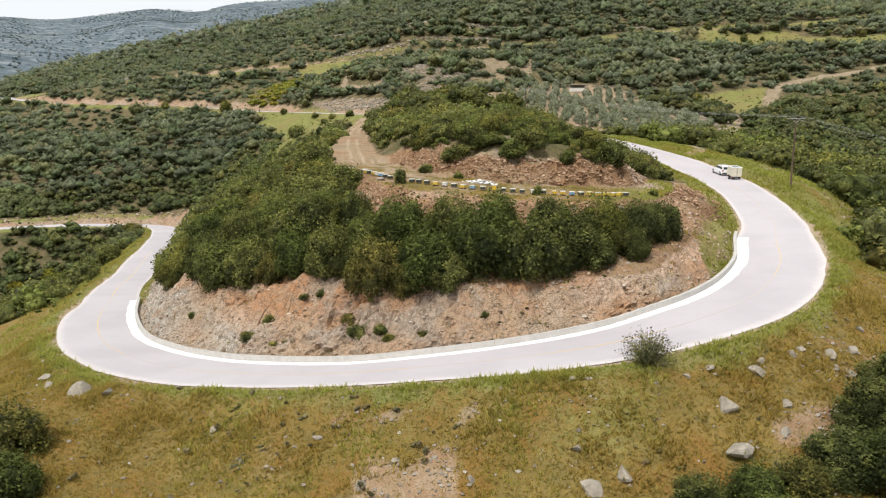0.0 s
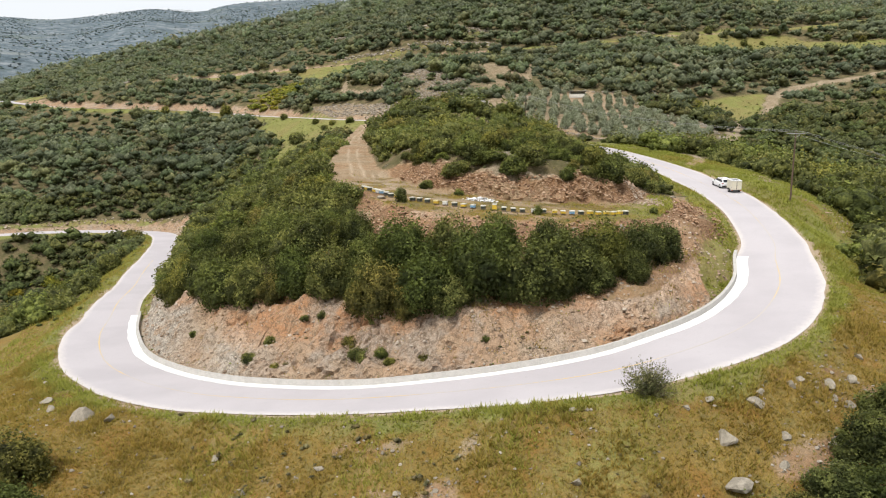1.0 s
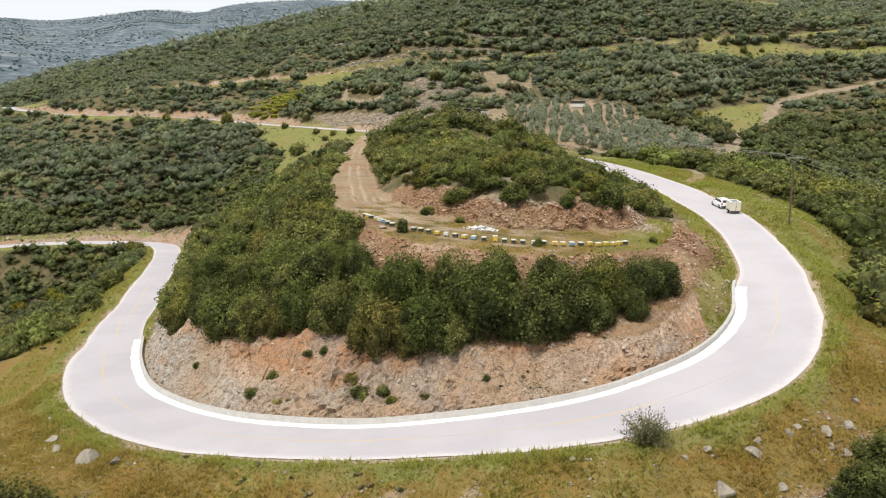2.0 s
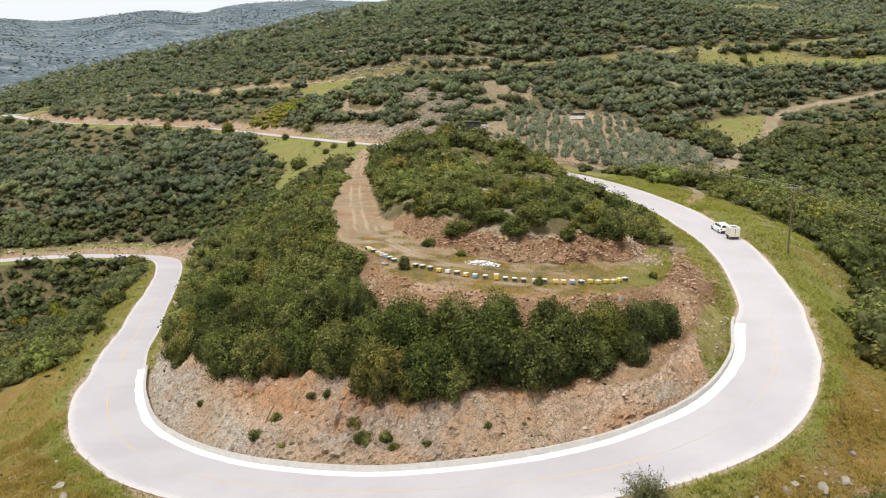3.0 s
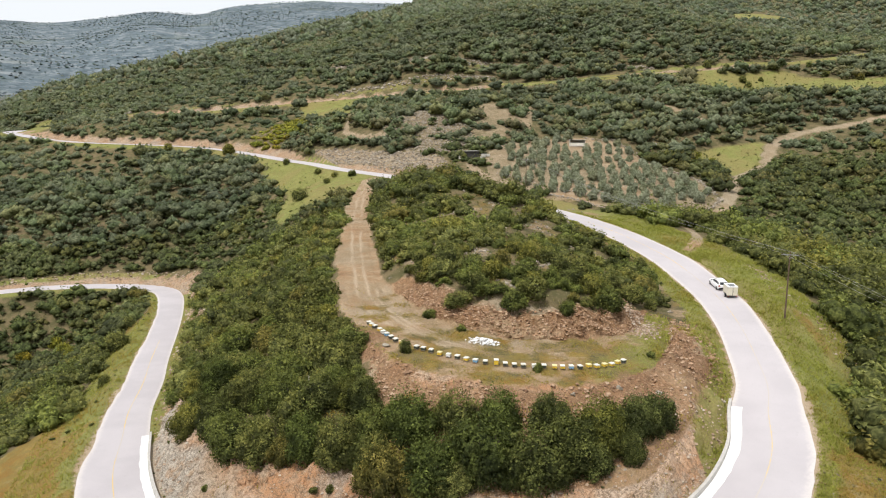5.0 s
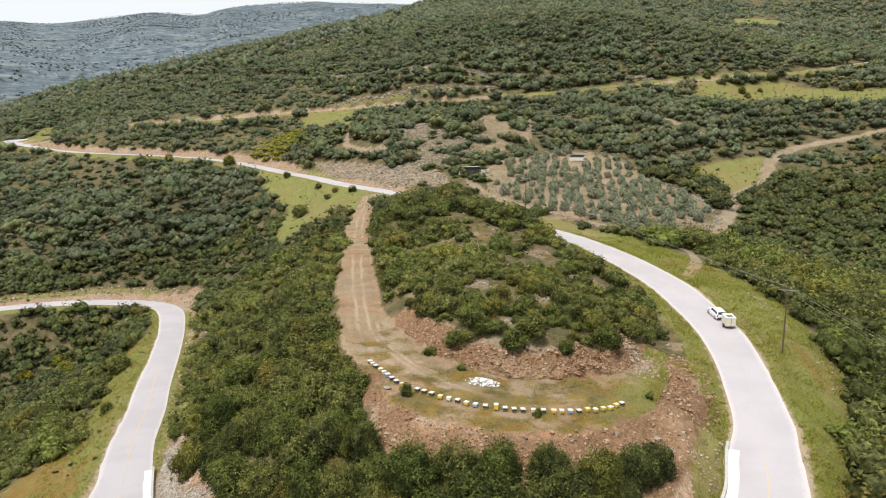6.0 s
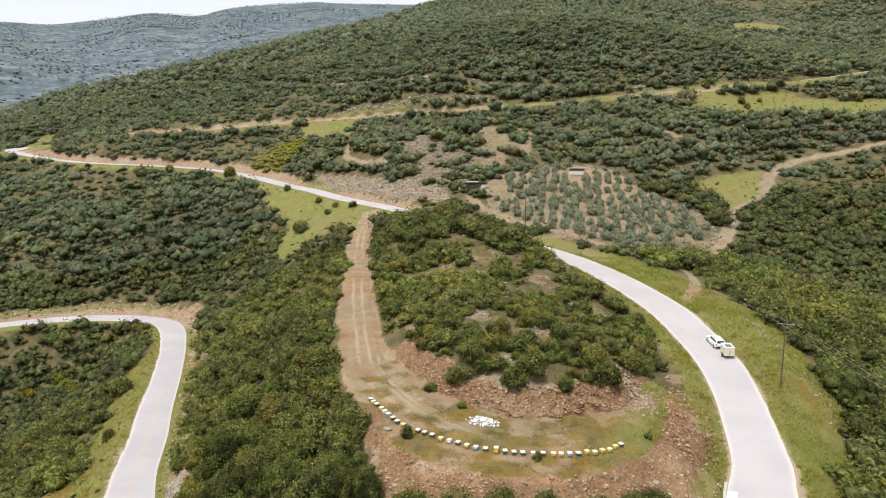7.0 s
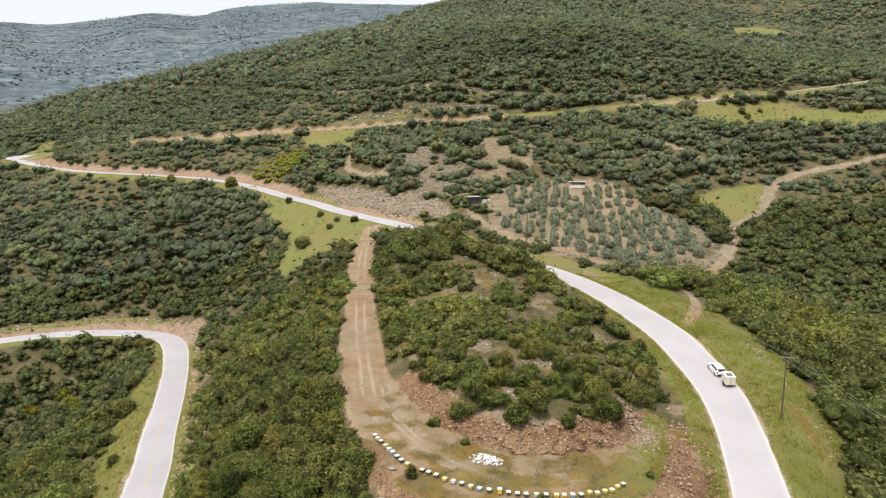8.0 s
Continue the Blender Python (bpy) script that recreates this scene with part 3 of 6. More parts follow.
def tube(bm, a, b, ra, rb, sides=8):
    a, b = Vector(a), Vector(b)
    q = (b - a).to_track_quat("Z", "Y").to_matrix()
    rings = [[bm.verts.new(p + q @ Vector((r * math.cos(2 * math.pi * k / sides), r * math.sin(2 * math.pi * k / sides), 0))) for k in range(sides)]
             for p, r in ((a, ra), (b, rb))]
    for k in range(sides):
        bm.faces.new((rings[0][k], rings[0][(k + 1) % sides], rings[1][(k + 1) % sides], rings[1][k]))
    bm.faces.new(rings[0][::-1])
    bm.faces.new(rings[1])
    return bm


# ---------------------------------------------------------------- ground cover by plan
ORCHARD = [(13.5, 206), (13, 226), (21, 240), (44, 251), (60, 248), (69, 228), (76, 206), (76, 188), (66, 176), (50, 169), (43, 171), (25, 188.5)]
MEADOW = [(-82, 294), (-59, 266), (-37, 234), (-20.6, 212), (-24.6, 197), (-33, 197), (-43, 190), (-51, 200), (-54, 229), (-68, 256)]
FIELD = [(107, 319), (126, 331), (161, 337), (190, 312), (230, 300), (220, 280), (177, 288), (149, 299), (128, 308)]
GLADE = [(75, 233), (93, 239), (112, 243), (101, 221), (91, 210), (86, 225)]
GULLY = [(66, 172, 0, 1.5), (77.6, 187.5, 0, 1.8), (90, 210, 0, 2.2), (104, 223, 0, 2.4), (111, 236, 0, 2.2), (125, 249, 0, 1.8), (149, 256, 0, 1.6), (172, 262, 0, 1.5), (200, 275, 0, 1.4)]
STONY = [(-24, 268), (-14, 287), (3, 294), (27, 299), (37, 279), (32, 257), (17, 243), (9, 228), (-8, 232), (-18, 250)]
SCREE = [(-53, 277), (-29, 256), (0, 226), (2, 213), (-16.5, 222), (-39, 250)]
PADDOCK = [(-74, 353), (-44, 343), (-42, 312), (-68, 334)]
FAR_GREEN = [(-268, 470), (-252, 462), (-240, 420), (-246, 404), (-256, 390), (-266, 410), (-268, 440)]
CLEARING = [(262, 648), (282, 690), (312, 708), (334, 690), (318, 652), (288, 640)]
MEADOWS = [MEADOW, FIELD, GLADE, PADDOCK, FAR_GREEN, CLEARING]
APRON = [(-50, 96), (-57, 96), (-64, 110), (-75, 40), (-60, -20), (70, -20), (75, 40), (60, 48), (48, 60), (42, 66), (36, 70), (0, 66), (-40, 84)]
GULLY_LINE = spline([(x, y, z, 0.65 * w) for x, y, z, w in GULLY], 3.0)
PATHS = [spline(p, 3.0) for p in (
    [(33, 46, 0, 0.5), (29, 42.6, 0, 0.45), (24.5, 40.0, 0, 0.35), (20.5, 38.2, 0, 0.25)],
    [(97, 256, 0, 1.3), (90, 268, 0, 1.2), (84, 282, 0, 1.0), (80, 296, 0, 0.9)],
    [(-22, 262, 0, 1.0), (-33, 270, 0, 1.0), (-40, 283, 0, 0.9), (-40, 300, 0, 0.8)],
    [(8, 217, 0, 1.0), (12, 207, 0, 0.9), (20, 196, 0, 0.9), (32, 182, 0, 0.8), (50, 166, 0, 0.7), (56, 156, 0, 0.7), (54, 145, 0, 0.8), (49, 136, 0, 0.9)])]
# old terrace walls and cut strips across the upper slope
STRIPS = [spline(p, 4.0) for p in (
    [(-236, 591, 0, 3.6), (-198, 553, 0, 3.4), (-139, 497, 0, 3.2), (-92, 445, 0, 3), (-62, 412, 0, 2.8), (-26, 384, 0, 2.8), (4, 369, 0, 2.8), (32, 362, 0, 2.6), (60, 354, 0, 2.6), (99, 342, 0, 2.4)],
    [(-54, 362, 0, 2.2), (-25, 354, 0, 2.2), (4, 350, 0, 2.2), (24, 348, 0, 2.0)])]


def cover_of(x, y, info):
    """bare earth, green turf, dry grass (0 to 1 each), ochre stain, and how thickly shrubs stand."""
    r, side, lane, terr, cut = info["road"], info["side"], info["lane"], info["terrace"], info["cut"]
    wob = np.where(np.hypot(x, y) > 200, fractal(x, y, 60, 2, 21), fractal(x, y, 9, 3, 21))
    out = side < 0
    far = np.hypot(x, y)
    right_arm = (x > 25) & (y > 60) & (y < 165)
    left_arm = (x < -40) & (y > 60) & (y < 215)
    inner = side > 0
    bend = info["bend"] > 0.3
    reach = np.where(bend, np.interp(x, [-34, -28, -14, -4, 8, 19, 24], [5.0, 6.0, 7.4, 6.4, 6.4, 8.0, 10.0]), np.where((x < -70) & (y > 190) & (y < 225), 6.0, np.where(far > 215, 1.5, np.where(x < 0, 3.2, 6.0))))
    near_cut = np.where(inner, smooth(reach + 2.5, reach + 0.5, r + wob), smooth(6, 3, r)) * (r < 25)
    bank = smooth(4.2, 3.0, terr + 0.8 * wob) * (y > 76) * (x < 33)
    rim_slope = (terr > 0) & (terr < 8) & (y < 84) & (x > -9)
    bare = np.clip(cut * 1.2, 0, 1) * np.clip(near_cut + bank + rim_slope + (far > 150) * smooth(np.where((x < -60) & (y < 225), 7.5, 2.6), 1.2, r + 1.2 * wob) * np.where(far > 225, ~inner * 0.8, 1.0), 0, 1)
    bare = np.maximum(bare, 0.95 * near_cut * bend * inner * smooth(2, 6, x))
    lane_bare = smooth(0.8, -0.6, lane + wob * 0.6)
    bare = np.maximum(bare, lane_bare)
    # terrace: worn earth by the bank, grass towards the rim and on the side next to the climbing road
    worn = smooth(-0.2, 0.35, wob * 0.5 + 0.35 - smooth(8, 18, x) * 1.0 - smooth(79.5, 75, y) * 0.9 + smooth(-4, -9, x) * 0.5)
    bare = np.where(terr < 0, worn * 0.35 + 0.3 + 0.45 * fractal(x, y, 2.2, 4, 27), bare)
    bare = np.maximum(bare, smooth(-1.5, 2, inside(SCREE, x, y) * 3.0 + wob) * 0.85 * inside(SCREE, x, y))
    bare = np.maximum(bare, np.where(inside(STONY, x, y), 0.45 + 0.35 * wob, 0))
    bare = np.maximum(bare, np.where(inside(ORCHARD, x, y), 0.55 + 0.3 * wob, 0))
    for line in [GULLY_LINE, *PATHS]:
        d, _, _, half, _ = along(line, x, y, 8)
        bare = np.maximum(bare, smooth(1.0, -0.3, d - half + wob * 0.5))
    green = np.zeros(x.shape)
    for poly in MEADOWS:
        green = np.maximum(green, smooth(2, -3, off_poly(poly, x, y) + wob * 2))
    verge = np.where(out, np.where((x > 20) & (y > 60) & (y < 200), np.interp(y, [60, 90, 105, 135, 160, 185, 200], [11.0, 11.0, 12.5, 14.0, 13.0, 7.0, 4.0]), np.where(left_arm, np.where(x < -76, 1.0, 8.0), 3.0)), np.where(right_arm & (y > 74), 3.5, 2.0))
    verge = np.where((far > 225) & inner & (y < 420), 3.6, verge)
    verge = np.where(out & (y > 355) & (x < -95), 3.5, np.where(out & (y > 330) & (x < -40), 3.0, verge))
    verge = np.where(info["bend"] > 0.5, np.where(out, 4.5, 0.2), verge)
    green = np.maximum(green, smooth(verge + 1.5, verge - 0.5, r + wob) * (1 - 0.75 * cut))
    for line in STRIPS:
        d, s, _, half, _ = along(line, x, y, 16)
        bare = np.maximum(bare, smooth(half - 1, half - 2.6, d + 1.6 * wob) * (0.6 + 0.5 * wob))
        green = np.maximum(green, np.where(s > 0, 0, 0.6 * smooth(half + 2.5, half + 0.5, d + 2 * wob)))
    apron = inside(APRON, x, y) & (out | (r > 25))
    dry = np.where(apron, smooth(1.5, 4.5, r + wob * 2.0 - (fractal(x, y, 17, 3, 23) > 0.25) * 3), 0)
    dry = np.where(apron, np.maximum(dry, 0.7), dry)
    green = np.where(apron, np.maximum(green * smooth(4, 1.0, r + 1.6 * wob + 1.3 * fractal(x, y, 1.8, 2, 62)), 0.10 + 0.5 * fractal(x, y, 11, 3, 24)) * (1 - 0.25 * dry), green)
    gravel = smooth(0.20, 0.52, fractal(x, y, 9, 3, 25) + 0.95 * np.exp(-((x + 2.6) ** 2 / 22.0 + (y - 35.6) ** 2 / 9.0)) + 0.15 * np.exp(-((x - 21) ** 2 + (y - 41) ** 2) / 40.0) - 0.12 * smooth(3, 8, np.abs(x + 2)))
    bare = np.where(apron & (r > 3) & (y < 47), np.maximum(bare, gravel * (0.6 + 0.6 * fractal(x, y, 2.5, 2, 28))), bare)
    dry = np.maximum(dry, np.where(out & left_arm & (r < 9), 0.8 * smooth(0.1, 0.7, fractal(x, y, 10, 2, 26)), 0))
    dry = np.where(terr < 0, np.clip(0.62 - 0.1 * worn + 0.45 * fractal(x, y, 1.7, 3, 60), 0.4, 1), dry)
    footing = bend & inner & (r > 0.4) & (r < 3.0)
    green = np.where(footing, np.maximum(green, 0.55 * smooth(2.8, 1.2, r + wob)), green)
    green = np.where(terr < 0, np.clip(0.02 + 0.3 * wob + 0.55 * smooth(17, 27, x), 0, 1), green)
    hilltop = (terr > 3) & (x > -9) & (x < 40) & (y > 84) & (y < 185) & (r > 3) & (lane > 2)
    dry = np.where(hilltop, 0.2 + 0.35 * fractal(x, y, 4, 3, 59), dry)
    bare = np.where(hilltop, np.maximum(bare, 0.55 * smooth(0.0, 0.5, fractal(x, y, 5, 3, 58))), bare)
    strip = right_arm & inner & (x > 18) & (r > 0.3)
    weedy = np.where(strip, smooth(4.6, 2.4, r + 1.2 * wob), 0) + np.where(left_arm & inner & (y < 190), smooth(3.8, 1.5, r + wob), 0)
    green = np.maximum(green, np.clip(weedy, 0, 1))
    green = np.maximum(green, smooth(26, 20, np.hypot(x + 234, y - 386) + 4 * wob) * (r > 0.5))
    dusty = smooth(1.0, 0.2, r + 0.5 * wob) * (r < 1.5) * (1 - 0.8 * smooth(150, 215, far))
    bare = np.maximum(bare, dusty * 0.8)
    # red slope below the terrace rim, right of the hedge
    slip = (terr > 0) & (terr < 9) & (y < 92) & ((x > -8) | (terr < 1.2)) & (r > 0.5) & (y < 84 + 9 * (x > 22))
    bare = np.maximum(bare, np.where(slip, smooth(0.0, 0.35, 0.27 + 0.5 * wob - 0.4 * smooth(4, 1.5, r) * right_arm), 0))
    dry = np.where(slip, np.clip(0.5 + 0.6 * fractal(x, y, 4, 3, 61) + 0.3 * smooth(3, 0.5, terr), 0, 1), dry)
    bare = bare * (1 - 0.85 * np.clip(weedy, 0, 1))
    withered = np.exp(-((x - 53.4 - 0.02 * (y - 98)) / 1.8) ** 2 - ((y - 97) / 9.0) ** 2)
    dry, green = np.maximum(dry, withered), green * (1 - 0.8 * withered)
    ochre = 0.35 + 0.5 * fractal(x, y, 7, 3, 31)
    ochre = np.where(bend & inner & (r < 14), ochre * 0.4 + 0.8 * smooth(3.6, 6.2, r + 1.8 * wob) - 0.3 * smooth(-18, -28, x) + 0.4 * smooth(8, 14, x), ochre)
    ochre = np.where((terr > 0) & (terr < 7) & (y > 78), 0.95 + 0.3 * wob, ochre)
    ochre = np.where(slip & (x < 20), 0.8 + 0.3 * wob, ochre)
    ochre = np.where(inside(ORCHARD, x, y) | (far > 200), 0.15 + 0.2 * wob, ochre)
    ochre = np.where((x > 17) & (x < 34) & (y < 82) & (terr > 0), 0.8 + 0.3 * wob, ochre)
    ochre = np.where(hilltop, 0.25 + 0.3 * wob, ochre)
    ochre = np.where((terr < 0) | (lane < 0.5), 0.45 + 0.35 * wob, ochre)
    # where shrubs may stand
    shrub = np.ones(x.shape)
    shrub *= smooth(0.75, 0.45, green) * smooth(verge - 0.5, verge + 1.5, r + wob)
    shrub *= np.where(inner & (r < 25), smooth(reach - 0.2, reach + 0.8, r), 1)
    shrub *= ~(apron | slip | (rim_slope & (x > -6))) & (lane > 0.9) & ~inside(SCREE, x, y) & ~inside(ORCHARD, x, y)
    shrub *= np.where((y > 79) & (x < 36) & (x > -9), smooth(2.0, 3.0, terr + 0.7 * wob), terr > 0.8)
    shrub *= ~((x > 22) & (x < 40) & (y < 98) & (y > 55))
    for line in [GULLY_LINE, *PATHS]:
        d, _, _, half, _ = along(line, x, y, 8)
        shrub *= d > half + np.where(far > 150, 1.6, 0.8)
    shrub *= np.hypot(x + 234, y - 386) > 24 + 6 * wob
    for line in STRIPS:
        d, _, _, half, _ = along(line, x, y, 16)
        shrub *= smooth(half - 0.5, half + 1.5, d + wob * 1.5)
    return np.clip(bare, 0, 1), np.clip(green, 0, 1), np.clip(dry, 0, 1), np.clip(ochre, 0, 1), shrub


# ---------------------------------------------------------------- the ground, one sheet to the horizon
def grow(start, step, rate, end):
    out, s = [start], step
    while abs(out[-1]) < abs(end):
        out.append(out[-1] + s)
        s *= rate
    return out


def build_ground():
    xs = sorted(grow(-60, -0.8, 1.04, -3800)[1:]) + list(np.arange(-60, 58, 0.68)) + grow(58, 0.8, 1.04, 3800)
    ys = sorted(grow(24, -0.8, 1.06, -1500)[1:]) + list(np.arange(24, 108, 0.66)) + grow(108, 0.75, 1.012, 230)[:-1] + list(np.arange(231, 430, 2.6)) + grow(430, 2.7, 1.04, 4300)
    gx, gy = np.meshgrid(np.array(xs), np.array(ys))
    x, y = gx.ravel(), gy.ravel()
    z, info = land(x, y)
    # the broken rock faces are sheets of their own, laid over the ground
    r, terr = info["road"], info["terrace"]
    under_cut = (info["bend"] > 0.25) * (info["side"] > 0) * smooth(0.7, 1.5, r) * smooth(9.2, 8.0, r) * (r < 12)
    under_bank = smooth(0.4, 1.0, terr) * smooth(4.4, 3.6, terr) * (y > 82) * (x > -8) * (x < 30) * (info["lane"] > 1.0)
    z = z - 0.55 * under_cut - 0.4 * under_bank
    w, h = len(xs), len(ys)
    i = (np.arange(h - 1)[:, None] * w + np.arange(w - 1)[None]).ravel()
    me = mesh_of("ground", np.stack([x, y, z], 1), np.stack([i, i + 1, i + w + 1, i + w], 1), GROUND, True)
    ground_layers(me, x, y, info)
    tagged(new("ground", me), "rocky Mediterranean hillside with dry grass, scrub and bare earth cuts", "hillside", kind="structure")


def ground_layers(me, x, y, info):
    bare, green, dry, ochre, _ = cover_of(x, y, info)
    col = np.stack([bare, green, dry, np.ones(len(x))], 1).astype(np.float32)
    me.attributes.new("cover", "FLOAT_COLOR", "POINT").data.foreach_set("color", col.ravel())
    float_layer(me, "ochre", ochre)
    bank = (y > 76) & (info["terrace"] < 9) & (info["lane"] > 0) & (x < 36) & (x > -20) | (x > -9) & (y > 71) & (x < 36) & (y < 110)
    float_layer(me, "face", info["cut"] * (info["terrace"] > 0) * (info["lane"] > 0) * ~bank)
    rock_face = (info["bend"] > 0.3) & (info["side"] > 0)
    float_layer(me, "chalk", np.clip(rock_face * (smooth(-24, -31, x) + np.exp(-((x + 20) / 4.0) ** 2) * smooth(6, 3, info["road"]) + smooth(9, 14, x) * smooth(9.5, 6.5, info["road"]) * smooth(1.5, 3.5, info["road"])), 0, 1))
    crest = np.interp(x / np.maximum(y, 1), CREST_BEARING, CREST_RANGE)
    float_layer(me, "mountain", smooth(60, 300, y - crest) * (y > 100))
    # wheel tracks on the lane and round the terrace, dust along the road
    d = 0.25 * fractal(x, y, 9, 2, 36) + np.minimum(along(WHEEL_RUN, x, y, 8)[0], along(OTHER_RUN, x, y, 8)[0] + 0.15)
    pale = np.exp(-((d - 0.85) / 0.24) ** 2) * np.clip(0.6 + 0.9 * fractal(x, y, 6, 3, 35), 0.1, 1)
    float_layer(me, "pale", np.clip(np.maximum(pale, smooth(1.3, 0.2, info["road"]) * (info["road"] < 2) * (np.hypot(x, y) < 190)), 0, 1))


WHEEL_RUN = spline([p[:2] + (0, 0) for p in TRACK] + [(-7.0, 86.5, 0, 0), (-1.5, 80.4, 0, 0), (4.5, 77.6, 0, 0), (10, 76.8, 0, 0), (17, 78.8, 0, 0)], 1.0)
OTHER_RUN = spline([(-9.6, 100, 0, 0), (-8.4, 95, 0, 0), (-6.0, 90, 0, 0), (-2.5, 84.0, 0, 0), (2, 79.6, 0, 0), (8, 78.0, 0, 0)], 1.0)


def build_track():
    """The dirt track's worn surface, laid close over the ground."""
    run = WHEEL_RUN[:, :2]
    d = np.gradient(run, axis=0)
    d /= np.hypot(d[:, 0], d[:, 1])[:, None]
    off = np.linspace(-3.0, 3.0, 31)
    x = (run[:, :1] - d[:, 1:2] * off).ravel()
    y = (run[:, 1:2] + d[:, 0:1] * off).ravel()
    z, info = land(x, y)
    z = z + np.tile(np.interp(np.abs(off), [2.2, 3.0], [0.05, -0.12]), len(run))
    w, h = len(off), len(run)
    i = (np.arange(h - 1)[:, None] * w + np.arange(w - 1)[None]).ravel()
    me = mesh_of("dirt_track", np.stack([x, y, z], 1), np.stack([i, i + w, i + w + 1, i + 1], 1)[:, ::-1], GROUND, True)
    ground_layers(me, x, y, info)
    tagged(new("dirt_track", me), "reddish dirt track with two pale wheel ruts", "track", kind="structure")


def build_face(name, line, reach, step, depth, fade_in, fade_out, seed, label):
    """A broken rock face: a fine sheet beside a line (x, y), reaching to its left, stepped block by block."""
    d = np.gradient(line, axis=0)
    d /= np.hypot(d[:, 0], d[:, 1])[:, None]
    off = np.arange(reach[0], reach[1], step)
    x = (line[:, :1] - d[:, 1:2] * off).ravel()
    y = (line[:, 1:2] + d[:, 0:1] * off).ravel()
    run = np.r_[0, np.cumsum(np.hypot(*np.diff(line, axis=0).T))]
    u, v = np.repeat(run, len(off)), np.tile(off, len(line))
    z, info = land(x, y)
    bed = v + 0.35 * u + 0.5 * fractal(u, v, 5.0, 2, seed)
    cross = u - 0.3 * v + 0.6 * fractal(u, v, 4.0, 2, seed + 3)
    big, gap = blocks(cross, bed, 2.3, 1.0, seed)
    small, nick = blocks(cross + 3, bed + 1, 0.8, 0.42, seed + 7)
    broken = smooth(-0.35, 0.25, fractal(u, v, 9, 2, seed + 9))
    out = depth * (0.25 + 0.75 * broken) * (0.62 * big + 0.34 * small - 0.3 * smooth(0.14, 0.0, gap) - 0.14 * smooth(0.12, 0.0, nick)) + 0.10 * fractal(u, v, 0.9, 2, seed + 11)
    ends = smooth(0, 3.0, u) * smooth(run[-1], run[-1] - 3.0, u)
    out = np.maximum(out, -0.1) * smooth(*fade_in, v) * smooth(fade_out[1], fade_out[0], v) * ends * (0.25 + 0.75 * info["cut"])
    z = z + 0.03 - 0.45 * smooth(fade_out[0], fade_out[1], v) - 0.4 * (1 - ends) - 0.1 * (v < off[1]) + 0.45 * out
    lean = np.repeat(d, len(off), axis=0)
    x, y = x + lean[:, 1] * 0.85 * out, y - lean[:, 0] * 0.85 * out
    w, h = len(off), len(line)
    i = (np.arange(h - 1)[:, None] * w + np.arange(w - 1)[None]).ravel()
    me = mesh_of(name, np.stack([x, y, z], 1), np.stack([i, i + w, i + w + 1, i + 1], 1), GROUND)
    ground_layers(me, x, y, info)
    tagged(new(name, me), label, "rock face", kind="structure")
    return np.stack([x, y, z], 1)[(v > off[1]) & (v < fade_out[0]) & (ends > 0.9)]


def cut_line():
    a, b = nearest_on_road(-46.5, 93.0), nearest_on_road(36.6, 75.0)
    rows = []
    for i in np.arange(a, b, 0.16):
        q, half, _ = beside(i, half_at(i))
        rows.append(q[:2])
    return np.array(rows)


build_ground()
build_track()


# ---------------------------------------------------------------- road, gutter and kerb
def beside(i, off, lift=0.0):
    """A point off metres to the left of the road's line at sample i (which may lie between two samples)."""
    i = min(max(i, 0), len(ROAD) - 1.001)
    a, b = ROAD[int(i)], ROAD[int(i) + 1]
    p = a + (b - a) * (i - int(i))
    lo, hi = ROAD[max(int(i) - 1, 0)], ROAD[min(int(i) + 2, len(ROAD) - 1)]
    d = (hi - lo)[:2]
    d = d / np.hypot(*d)
    fall = np.interp(i, np.arange(len(ROAD)), FALL)
    return np.array([p[0] - d[1] * off, p[1] + d[0] * off, p[2] - fall * off + lift]), p[3], d


def build_road():
    verts, faces, across = [], [], []
    cols = np.linspace(-1, 1, 11)
    for i in range(len(ROAD) - 1):
        (x, y, _), half, _ = beside(i, 0)
        ragged = 0.16 * float(fractal(np.array([x]), np.array([y]), 3.0, 2, 41)[0]) + 0.12
        for c in cols:
            off = c * half
            if c < -0.99:
                off -= ragged
            q, _, _ = beside(i, off, 0.0 if abs(c) < 0.99 else -0.05)
            verts.append(q)
            across.append(abs(c))
    n = len(cols)
    for i in range(len(ROAD) - 2):
        for k in range(n - 1):
            a = i * n + k
            faces.append((a, a + n, a + n + 1, a + 1))
    me = mesh_of("road", verts, [f[::-1] for f in faces], ASPHALT, True)
    float_layer(me, "across", across)
    tagged(new("road", me), "sun-bleached pale asphalt mountain road with dusty edges", "road", kind="structure")


build_road()


def nearest_on_road(x, y):
    return int(np.argmin(np.hypot(ROAD[:, 0] - x, ROAD[:, 1] - y)))


def strip_along(name, i0, i1, off_a, off_b, lift, thick, material, step=0.5, ragged=0.0):
    """A thin slab that follows the road between two offsets (functions of the sample)."""
    verts, faces = [], []
    for j, i in enumerate(np.arange(i0, i1, step)):
        a, b = off_a(i), off_b(i)
        a += ragged * (2 * float(value_noise(np.array([i * 1.3]), np.array([0.0]), 1.0, 5)[0]) - 1)
        for off, dz in ((a, lift - thick), (a, lift), (b, lift), (b, lift - thick)):
            verts.append(beside(i, off, dz)[0])
    n = len(verts) // 4
    for j in range(n - 1):
        for k in range(3):
            faces.append((4 * j + k, 4 * j + k + 1, 4 * j + 5 + k, 4 * j + 4 + k))
    faces += [(0, 3, 2, 1), (4 * n - 4, 4 * n - 3, 4 * n - 2, 4 * n - 1)]
    return mesh_of(name, verts, faces, material)


def half_at(i):
    return beside(i, 0)[1]


